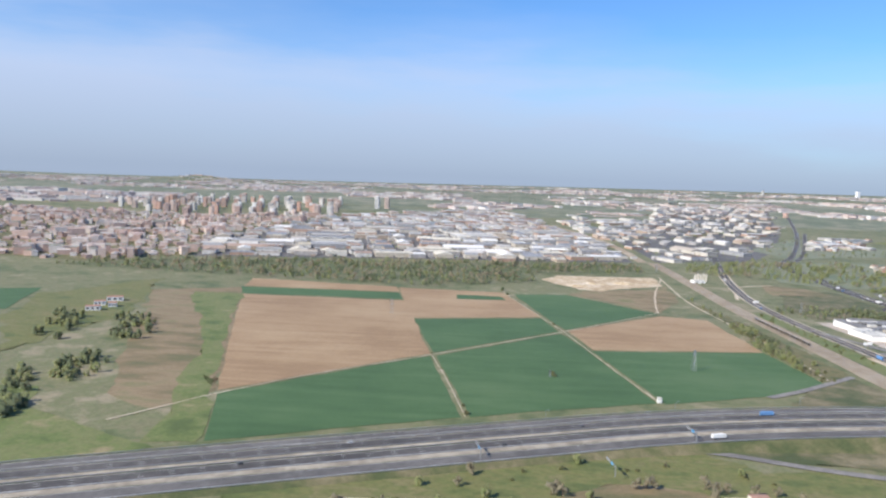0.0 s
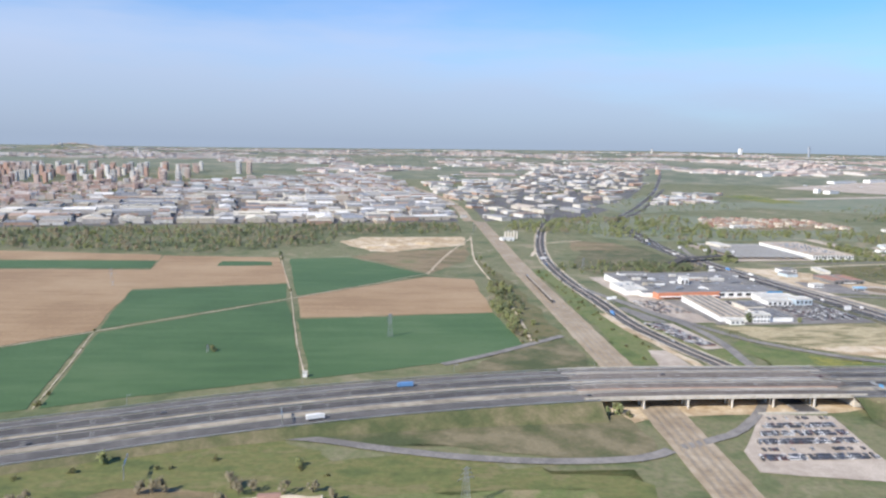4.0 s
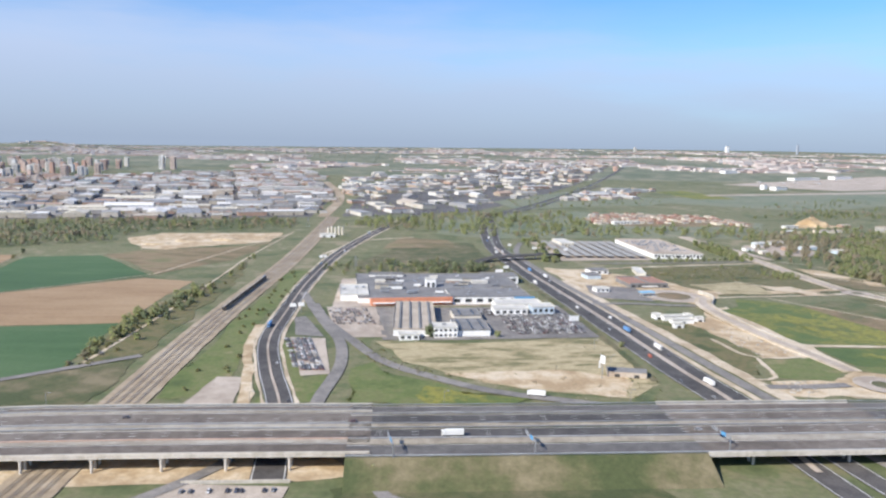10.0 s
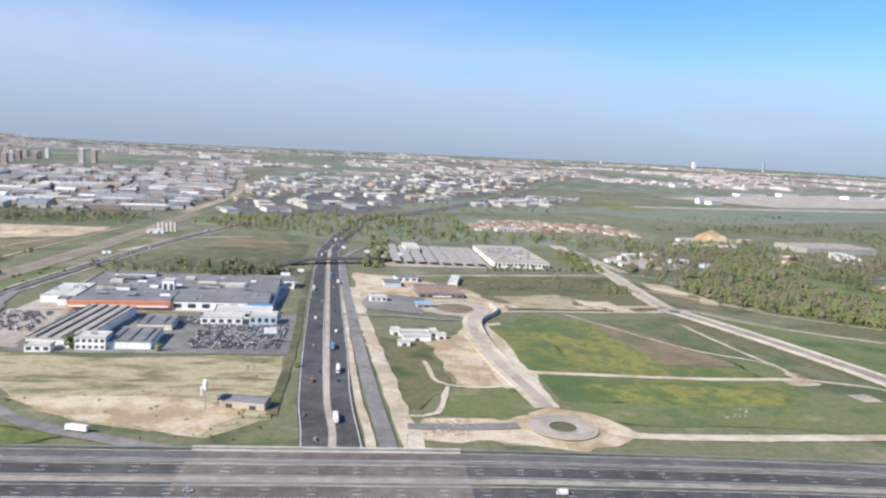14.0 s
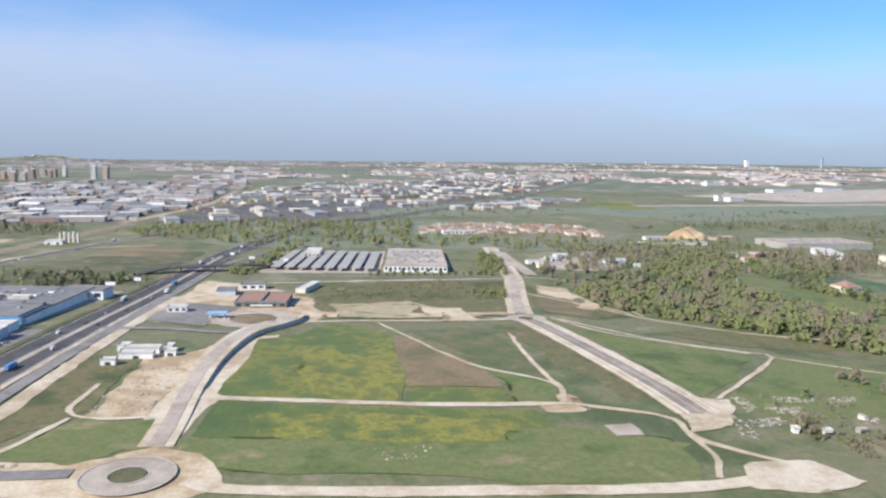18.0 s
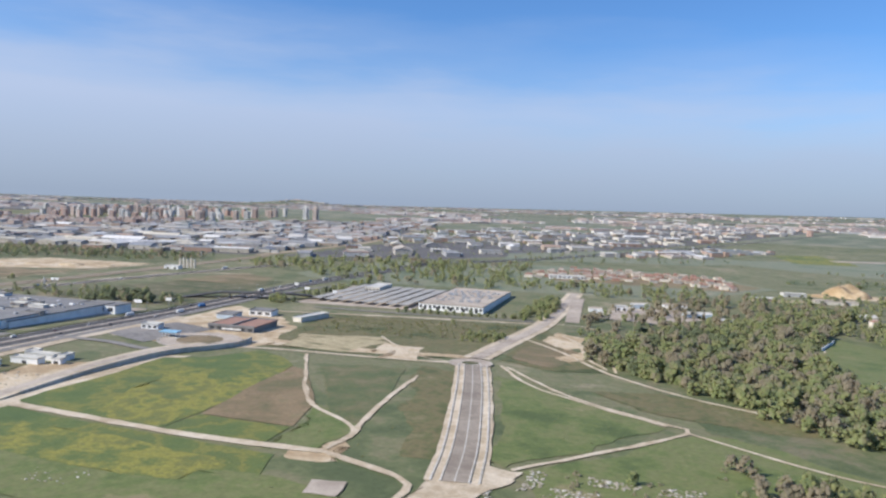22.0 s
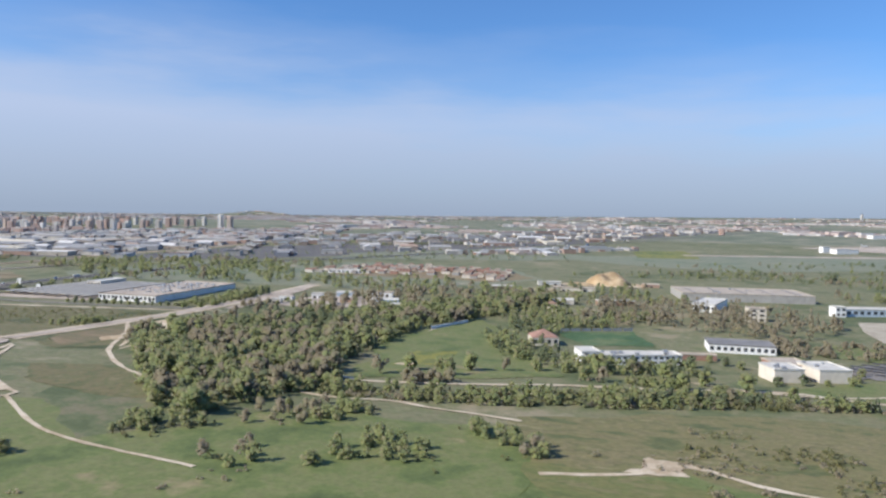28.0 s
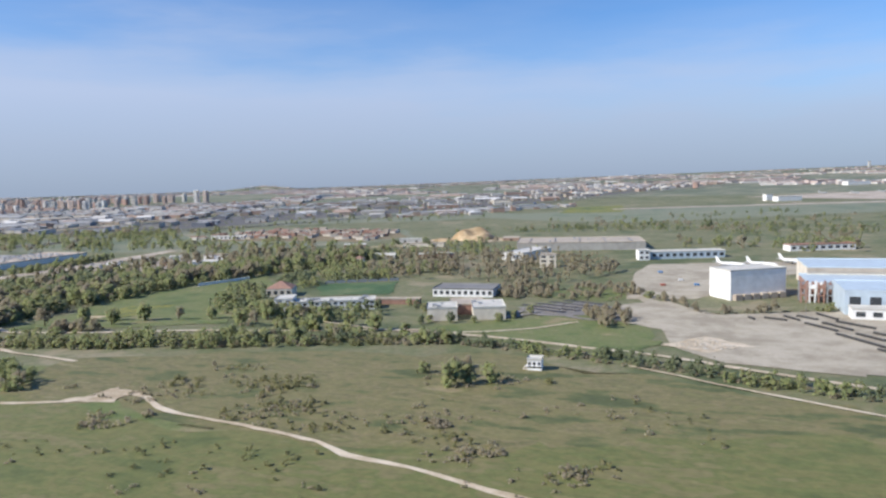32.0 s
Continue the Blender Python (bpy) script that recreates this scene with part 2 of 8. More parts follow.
M["oldasphalt"] = earth("pale_worn_asphalt", [(0.3, (0.165, 0.152, 0.138)), (0.5, (0.22, 0.202, 0.182)), (0.7, (0.275, 0.25, 0.222))], 0.03, 0.25, 2.0)
M["deckroad"] = earth("sun_bleached_bridge_surface", [(0.3, (0.115, 0.095, 0.077)), (0.5, (0.16, 0.134, 0.11)), (0.7, (0.21, 0.18, 0.15))], 0.03, 0.25, 2.0)
M["concrete"] = earth("concrete", [(0.3, (0.41, 0.37, 0.30)), (0.5, (0.50, 0.455, 0.385)), (0.7, (0.58, 0.535, 0.465))], 0.05, 0.4, 3.0)
M["paving"] = earth("pale_paved_yard", [(0.3, (0.34, 0.28, 0.22)), (0.5, (0.425, 0.355, 0.285)), (0.7, (0.50, 0.425, 0.345))], 0.03, 0.15, 2.0)
M["ballast"] = earth("railway_ballast", [(0.3, (0.29, 0.225, 0.15)), (0.5, (0.355, 0.28, 0.19)), (0.7, (0.42, 0.345, 0.25))], 0.03, 0.2, 2.5)
M["trackbed"] = earth("rusty_trackbed", [(0.3, (0.265, 0.205, 0.14)), (0.5, (0.32, 0.255, 0.175)), (0.7, (0.37, 0.305, 0.22))], 0.03, 0.2, 2.5)
M["steel"] = palette("galvanised_steel", [(0.42, 0.43, 0.44)], rough=0.5, metal=0.6)
M["rail"] = palette("rail_steel", [(0.30, 0.27, 0.25)], rough=0.45, metal=0.6)
M["paint"] = palette("white_road_paint", [(0.66, 0.65, 0.62)], by="island", dirt=0.35)
M["rust"] = palette("rusty_guard_rail", [(0.50, 0.33, 0.25)], by="island")
M["leaf"] = leafy("spring_leaves", [(0.30, (0.245, 0.29, 0.125)), (0.42, (0.285, 0.33, 0.14)), (0.52, (0.345, 0.37, 0.15)), (0.60, (0.34, 0.315, 0.185)), (0.68, (0.285, 0.325, 0.14)), (0.76, (0.36, 0.38, 0.155))])
M["leafbush"] = leafy("bush_leaves", [(0.30, (0.20, 0.205, 0.09)), (0.5, (0.245, 0.245, 0.105)), (0.70, (0.29, 0.265, 0.13))])
M["leafdark"] = leafy("dark_evergreen_leaves", [(0.3, (0.165, 0.20, 0.11)), (0.5, (0.21, 0.245, 0.13)), (0.7, (0.25, 0.28, 0.145))])
M["leafbare"] = leafy("bare_spring_twigs", [(0.3, (0.325, 0.28, 0.195)), (0.5, (0.37, 0.32, 0.22)), (0.7, (0.345, 0.325, 0.19))])
M["bark"] = palette("bark", [(0.12, 0.09, 0.06)])
M["wall"] = palette("painted_walls", [(0.55, 0.52, 0.46), (0.46, 0.41, 0.33), (0.38, 0.31, 0.24), (0.58, 0.56, 0.52), (0.40, 0.27, 0.20), (0.36, 0.34, 0.32), (0.50, 0.46, 0.39), (0.31, 0.31, 0.31)], dirt=0.3)
M["roof"] = palette("industrial_roofs", [(0.54, 0.51, 0.47), (0.36, 0.35, 0.33), (0.68, 0.66, 0.62), (0.30, 0.30, 0.30), (0.46, 0.40, 0.33), (0.70, 0.68, 0.65), (0.26, 0.27, 0.29), (0.62, 0.57, 0.47), (0.38, 0.28, 0.22)], dirt=0.3)
M["walls_far"] = palette("far_walls", [(0.52, 0.49, 0.44), (0.42, 0.37, 0.31), (0.36, 0.28, 0.22), (0.52, 0.50, 0.46), (0.39, 0.27, 0.21), (0.35, 0.33, 0.31)], "island", dirt=0.2)
M["roofs_far"] = palette("far_roofs", [(0.54, 0.52, 0.48), (0.34, 0.33, 0.31), (0.68, 0.66, 0.62), (0.28, 0.28, 0.28), (0.44, 0.35, 0.29), (0.60, 0.56, 0.49), (0.22, 0.24, 0.22)], "island", rough=0.5, dirt=0.2)
M["walls_town"] = palette("brick_town_walls", [(0.50, 0.40, 0.36), (0.48, 0.37, 0.33), (0.58, 0.54, 0.50), (0.45, 0.35, 0.31), (0.54, 0.47, 0.43), (0.60, 0.57, 0.54)], "island", dirt=0.2)
M["roofs_town"] = palette("clay_tile_roofs", [(0.46, 0.37, 0.33), (0.48, 0.40, 0.36), (0.54, 0.51, 0.48), (0.64, 0.62, 0.60), (0.42, 0.41, 0.40), (0.28, 0.30, 0.26)], "island", dirt=0.2)
M["walls_suburb"] = palette("weathered_brick_walls", [(0.52, 0.37, 0.30), (0.55, 0.41, 0.34), (0.60, 0.52, 0.46), (0.48, 0.34, 0.28), (0.56, 0.45, 0.38), (0.62, 0.57, 0.52)], "island", dirt=0.2)
M["roofs_suburb"] = palette("brown_tile_roofs", [(0.42, 0.31, 0.26), (0.47, 0.35, 0.30), (0.44, 0.38, 0.34), (0.52, 0.46, 0.42), (0.39, 0.30, 0.25), (0.26, 0.26, 0.21)], "island", dirt=0.2)
M["towerwall"] = palette("tower_facades", [(0.60, 0.42, 0.34), (0.70, 0.66, 0.60), (0.56, 0.37, 0.29), (0.76, 0.74, 0.70), (0.64, 0.50, 0.42)], dirt=0.15)
M["white"] = palette("white_painted_wall", [(0.78, 0.77, 0.74)], dirt=0.18)
M["cream"] = palette("cream_render", [(0.66, 0.60, 0.50)], dirt=0.2)
M["orange"] = palette("orange_facade", [(0.58, 0.24, 0.14)], dirt=0.15)
M["redroof"] = palette("red_clay_tiles", [(0.34, 0.20, 0.15)], dirt=0.3, scale=0.6)
M["greyroof"] = palette("grey_membrane_roof", [(0.215, 0.21, 0.205)], dirt=0.35, scale=0.12)
M["paleroof"] = palette("pale_gravel_roof", [(0.56, 0.54, 0.49)], dirt=0.3, scale=0.15)
M["brownroof"] = palette("beige_shed_roof", [(0.43, 0.37, 0.30)], dirt=0.3, scale=0.15)
M["dark"] = palette("dark_opening", [(0.06, 0.058, 0.055)], rough=0.6)
M["glass"] = palette("window_glass", [(0.055, 0.06, 0.065)], rough=0.3)
M["blue"] = palette("blue_cladding", [(0.10, 0.30, 0.52)], rough=0.5, dirt=0.15)
M["skyblue"] = palette("pale_blue_cladding", [(0.46, 0.54, 0.60)], rough=0.5, dirt=0.15)
M["car"] = palette("car_paint", [(0.66, 0.65, 0.64), (0.05, 0.05, 0.055), (0.26, 0.26, 0.27), (0.06, 0.06, 0.07), (0.60, 0.59, 0.58), (0.12, 0.05, 0.05), (0.15, 0.15, 0.16), (0.07, 0.08, 0.12), (0.38, 0.38, 0.38), (0.08, 0.07, 0.08)], rough=0.35, dirt=0.05)
M["tyre"] = palette("tyre_rubber", [(0.03, 0.03, 0.03)])
M["lorrybox"] = palette("lorry_boxes", [(0.76, 0.75, 0.72), (0.72, 0.71, 0.69), (0.74, 0.73, 0.70), (0.68, 0.67, 0.64), (0.42, 0.13, 0.09), (0.12, 0.26, 0.48)], dirt=0.12)
M["rubble"] = palette("pale_rubble", [(0.38, 0.34, 0.28), (0.30, 0.26, 0.20), (0.48, 0.45, 0.40), (0.34, 0.30, 0.24)], "island")
# far grass: paler and greyer in base colour, plus sheen, to imitate haze
M["farmeadow"] = earth("hazed_grass_plain", [(0.25, (0.125, 0.15, 0.085)), (0.42, (0.165, 0.185, 0.105)), (0.52, (0.20, 0.20, 0.125)), (0.62, (0.17, 0.185, 0.105)), (0.78, (0.28, 0.25, 0.17))], 0.006, 0.025, 0.4, 0.6, haze_sheen=0.10)
# leaves of the far woods, with haze mixed into their pale grey-green
M["leaffar"] = leafy("hazed_leaves", [(0.3, (0.19, 0.22, 0.17)), (0.5, (0.235, 0.26, 0.20)), (0.7, (0.28, 0.295, 0.22))])
M["pasture"] = earth("patchy_pasture", [(0.28, (0.085, 0.098, 0.038)), (0.38, (0.125, 0.132, 0.05)), (0.45, (0.195, 0.165, 0.075)), (0.50, (0.155, 0.148, 0.058)), (0.56, (0.215, 0.178, 0.088)), (0.62, (0.13, 0.125, 0.052)), (0.70, (0.175, 0.165, 0.066)), (0.78, (0.25, 0.205, 0.115))], 0.022, 0.07, 0.5, 0.7, (0.6, 1.4, 1), 20)
M["apron"] = earth("worn_beige_apron", [(0.3, (0.31, 0.265, 0.195)), (0.5, (0.385, 0.335, 0.25)), (0.7, (0.45, 0.395, 0.305))], 0.03, 0.12, 1.5, haze_sheen=0.05)
M["newroad"] = earth("dusty_new_asphalt", [(0.3, (0.225, 0.182, 0.142)), (0.5, (0.275, 0.228, 0.178)), (0.7, (0.335, 0.28, 0.22))], 0.05, 0.25, 2.0, haze_sheen=0.05)
M["signblue"] = palette("faded_light_blue_metal", [(0.26, 0.47, 0.62)], rough=0.5, dirt=0.2)
# skyline tower made faint: haze is painted into its grey-blue
M["hazeglass"] = palette("hazed_tower_glass", [(0.34, 0.37, 0.41)], rough=0.35, dirt=0.1)
M["sidelane"] = earth("grey_side_lane_asphalt", [(0.3, (0.095, 0.088, 0.081)), (0.5, (0.125, 0.116, 0.107)), (0.7, (0.16, 0.149, 0.137))], 0.03, 0.25, 2.0)
M["reserve"] = earth("dusty_central_reserve", [(0.3, (0.24, 0.205, 0.155)), (0.5, (0.32, 0.275, 0.21)), (0.7, (0.40, 0.35, 0.27))], 0.05, 0.2, 1.2)
M["olive"] = earth("olive_spring_pasture", [(0.28, (0.095, 0.115, 0.038)), (0.42, (0.135, 0.145, 0.048)), (0.50, (0.165, 0.155, 0.058)), (0.57, (0.125, 0.14, 0.045)), (0.66, (0.19, 0.165, 0.075)), (0.78, (0.14, 0.145, 0.05))], 0.02, 0.07, 0.5, 0.6, (0.6, 1.4, 1), 20)
M["greywall"] = palette("grey_concrete_wall", [(0.36, 0.345, 0.315)], dirt=0.25)
M["bridgepale"] = earth("dusty_pale_bridge_concrete", [(0.3, (0.285, 0.25, 0.20)), (0.5, (0.36, 0.32, 0.26)), (0.7, (0.43, 0.39, 0.325))], 0.05, 0.3, 2.0)
M["wagon"] = palette("grimy_wagon_paint", [(0.10, 0.085, 0.07), (0.13, 0.11, 0.09), (0.085, 0.08, 0.075)], dirt=0.35, scale=1.0)

# ---- lie of the land ----
KY = np.array([-9000, 300, 450, 520, 620, 700, 900, 1200, 1700, 2100, 3000, 4900, 9000.0])
KZ = np.array([2.0, 2.5, 2.0, 1.0, -1.5, -2.2, -0.5, 2.0, 7.0, 14.0, 30.0, 66.0, 66.0])
YS = np.arange(-2500, 7000, 10.0)
ZS = np.convolve(np.interp(np.arange(-2600, 7100, 10.0), KY, KZ), np.ones(7) / 7, "same")[10:-10]


def H(x, y):
    """Height of the ground."""
    z = np.interp(y, YS, ZS)
    # the far rim sinks to the west and climbs to the east
    z = np.where(z > 14.0, 14.0 + (z - 14.0) * np.interp(x, [-2600, -1000, -300, 700, 2000, 3200], [0.12, 0.40, 0.60, 0.88, 1.22, 1.42]), z)
    z = z + np.interp(x, [700, 930], [0.0, -2.2]) * np.interp(y, [900, 1300], [1.0, 0.0])
    r2 = ((x + 1500) / 150.0) ** 2 + ((y - 4250) / 150.0) ** 2
    return z + 26.0 * np.exp(-r2)


def mesh_np(name, v, f, mats, mi=None):
    """A mesh from arrays of corners and of equal-sided faces."""
    me = bpy.data.meshes.new(name)
    v, f = np.asarray(v, np.float32), np.asarray(f, np.int32)
    me.vertices.add(len(v))
    me.vertices.foreach_set("co", v.ravel())
    me.loops.add(f.size)
    me.loops.foreach_set("vertex_index", f.ravel())
    me.polygons.add(len(f))
    me.polygons.foreach_set("loop_start", np.arange(0, f.size, f.shape[1], dtype=np.int32))
    for m in mats:
        me.materials.append(m)
    if mi is not None:
        me.polygons.foreach_set("material_index", np.asarray(mi, np.int32))
    me.polygons.foreach_set("use_smooth", np.zeros(len(f), bool))
    me.update(calc_edges=True)
    me.validate()
    return me


def part(name, data, material=None, parent=None, label="", m=None):
    """Links a bmesh or mesh as one object, under a thing or part where one is given."""
    if isinstance(data, bmesh.types.BMesh):
        me = bpy.data.meshes.new(name)
        data.to_mesh(me)
        data.free()
        data = me
    if material is not None and not data.materials:
        data.materials.append(material)
    ob = new(name, data)
    if parent is not None:
        ob.parent = parent
    if m is not None:
        ob.matrix_basis = m
    if label:
        ob["label"] = label
    return ob


def box(bm, x0, y0, z0, x1, y1, z1, bevel=0.0):
    r = bmesh.ops.create_cube(bm, size=1.0, matrix=Matrix.LocRotScale(((x0 + x1) / 2, (y0 + y1) / 2, (z0 + z1) / 2), None, (abs(x1 - x0), abs(y1 - y0), abs(z1 - z0))))
    if bevel:
        es = list({e for v in r["verts"] for e in v.link_edges})
        bmesh.ops.bevel(bm, geom=es, offset=bevel, segments=1, affect="EDGES")
    return bm


def boxes(*specs, bevel=0.0):
    bm = bmesh.new()
    for s in specs:
        box(bm, *s, bevel=bevel)
    return bm


def bar(bm, a, b, r, seg=5):
    a, b = Vector(a), Vector(b)
    d = b - a
    bmesh.ops.create_cone(bm, cap_ends=True, segments=seg, radius1=r, radius2=r, depth=d.length,
                          matrix=Matrix.Translation((a + b) / 2) @ d.to_track_quat("Z", "Y").to_matrix().to_4x4())
    return bm


def smooth_line(pts, step=6.0):
    """Evenly spaced points on a smooth curve through pts."""
    p = np.array(pts, float)
    if len(p) > 2:
        q = np.vstack([2 * p[0] - p[1], p, 2 * p[-1] - p[-2]])
        out = []
        for i in range(1, len(q) - 2):
            a, b, c, d = q[i - 1:i + 3]
            k = max(2, int(np.linalg.norm(c - b) / step))
            t = np.linspace(0, 1, k, endpoint=False)[:, None]
            out.append(0.5 * (2 * b + (c - a) * t + (2 * a - 5 * b + 4 * c - d) * t ** 2 + (3 * b - a - 3 * c + d) * t ** 3))
        return np.vstack([*out, p[-1:]])
    k = max(2, int(np.linalg.norm(p[1] - p[0]) / step))
    return p[0] + (p[1] - p[0]) * np.linspace(0, 1, k + 1)[:, None]


def sides(line):
    d = np.gradient(line, axis=0)
    d /= np.linalg.norm(d, axis=1)[:, None] + 1e-9
    return np.stack([-d[:, 1], d[:, 0]], 1)


def ribbon(name, pts, a, b, material, dz=0.2, rough_edge=0.0, step=6.0, thick=0.0, lift=None, parent=None, ends=None):
    """A strip along a line, from a to b metres to its left, on the ground or lifted by lift(x, y)."""
    line = smooth_line(pts, step)
    nrm = sides(line)
    cols = max(2, int(abs(b - a) / 8) + 2)
    rows = []
    for i, (p, n) in enumerate(zip(line, nrm)):
        w0 = a + (noise.noise((p[0] * 0.13, p[1] * 0.13, 1.7)) * rough_edge if rough_edge else 0)
        w1 = b + (noise.noise((p[0] * 0.13, p[1] * 0.13, 7.1)) * rough_edge if rough_edge else 0)
        for k in range(cols):
            q = p + n * (w0 + (w1 - w0) * k / (cols - 1))
            z = H(q[0], q[1]) + dz + (lift(p[0], p[1]) if lift else 0.0)
            rows.append((q[0], q[1], z))
    v = np.array(rows)
    nl = len(line)
    f = [(i * cols + k, (i + 1) * cols + k, (i + 1) * cols + k + 1, i * cols + k + 1) for i in range(nl - 1) for k in range(cols - 1)]
    f = [(q[3], q[2], q[1], q[0]) if b > a else q for q in f]
    f = np.array(f)[:, ::-1] if b > a else np.array(f)
    f = f[:, ::-1]
    if thick:
        n0 = len(v)
        v = np.vstack([v, v - [0, 0, thick]])
        f = list(map(tuple, f)) + [tuple(x + n0 for x in q[::-1]) for q in f]
        for i in range(nl - 1):
            for k, s in ((0, 1), (cols - 1, -1)):
                u, w = i * cols + k, (i + 1) * cols + k
                f.append((u, w, w + n0, u + n0)[::s])
        for i in (0, nl - 1):
            for k in range(cols - 1):
                u = i * cols + k
                f.append((u, u + 1, u + 1 + n0, u + n0))
    return part(name, mesh_np(name, v, f, [material]), None, parent)


def patch(name, pts, material, dz=0.1, cell=9.0, wob=2.6, parent=None):
    """A piece of land cover with slightly uneven edges, laid over the ground."""
    bm = bmesh.new()
    face = bm.faces.new([bm.verts.new((x, y, 0)) for x, y in pts])
    if face.normal.z < 0 or face.calc_area() and sum((pts[i][0] * pts[(i + 1) % len(pts)][1] - pts[(i + 1) % len(pts)][0] * pts[i][1]) for i in range(len(pts))) < 0:
        bmesh.ops.reverse_faces(bm, faces=bm.faces[:])
    bmesh.ops.triangulate(bm, faces=bm.faces[:])
    for ax in (0, 1):
        lo, hi = min(p[ax] for p in pts), max(p[ax] for p in pts)
        c = max(min(cell, 1.2 + (hi - lo) / 14), (hi - lo) / 40)
        x = lo + c * 0.5
        while x < hi:
            co, no = [0, 0, 0], [0, 0, 0]
            co[ax], no[ax] = x, 1
            bmesh.ops.bisect_plane(bm, geom=bm.verts[:] + bm.edges[:] + bm.faces[:], plane_co=co, plane_no=no)
            x += c
    for v in bm.verts:
        if wob and v.is_boundary:
            px, py = v.co.x, v.co.y
            v.co.x += wob * noise.noise((px * 0.04, py * 0.04, 3.3)) + wob * 0.5 * noise.noise((px * 0.17, py * 0.17, 5.3))
            v.co.y += wob * noise.noise((px * 0.04, py * 0.04, 9.4)) + wob * 0.5 * noise.noise((px * 0.17, py * 0.17, 2.1))
        v.co.z = H(v.co.x, v.co.y) + dz
    return part(name, bm, material, parent)


def inside(x, y, poly):
    hit = False
    for i in range(len(poly)):
        (x0, y0), (x1, y1) = poly[i - 1], poly[i]
        if (y0 > y) != (y1 > y) and x < (x1 - x0) * (y - y0) / (y1 - y0) + x0:
            hit = not hit
    return hit


def scatter(poly, count, seed):
    """Random places inside an outline."""
    rng = random.Random(seed)
    xs, ys = [p[0] for p in poly], [p[1] for p in poly]
    out = []
    tries = 0
    while len(out) < count and tries < count * 30:
        tries += 1
        x, y = rng.uniform(min(xs), max(xs)), rng.uniform(min(ys), max(ys))
        if inside(x, y, poly):
            out.append((x, y))
    return out


def structure(ob, label, category):
    return tagged(ob, label, category, kind="structure")


def off_line(x, y, line, gap):
    """Whether a place keeps its distance from a line."""
    return np.min(np.hypot(line[:, 0] - x, line[:, 1] - y)) > gap

# ---- ground ----
def ground_sheet():
    xs = np.unique(np.concatenate([np.arange(-5200, -700, 150), np.arange(-700, 1500, 18), np.arange(1500, 6400, 150)]).astype(float))
    ys = np.unique(np.concatenate([np.arange(-2400, 0, 200), np.arange(0, 1500, 14), np.arange(1500, 5600, 60)]).astype(float))
    gx, gy = np.meshgrid(xs, ys)
    gz = H(gx, gy)
    v = np.stack([gx.ravel(), gy.ravel(), gz.ravel()], 1)
    nx, ny = len(xs), len(ys)
    i = (np.arange(ny - 1)[:, None] * nx + np.arange(nx - 1)[None, :]).ravel()
    f = np.stack([i, i + 1, i + nx + 1, i + nx], 1)
    ob = part("ground", mesh_np("ground", v, f, [M["ground"]]))
    for p in ob.data.polygons:
        p.use_smooth = True
    return structure(ob, "green and brown river plain with rough grass and bare soil", "ground")


ground = ground_sheet()
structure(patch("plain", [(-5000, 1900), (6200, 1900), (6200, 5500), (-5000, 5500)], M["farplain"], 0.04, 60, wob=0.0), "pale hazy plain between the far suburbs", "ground")

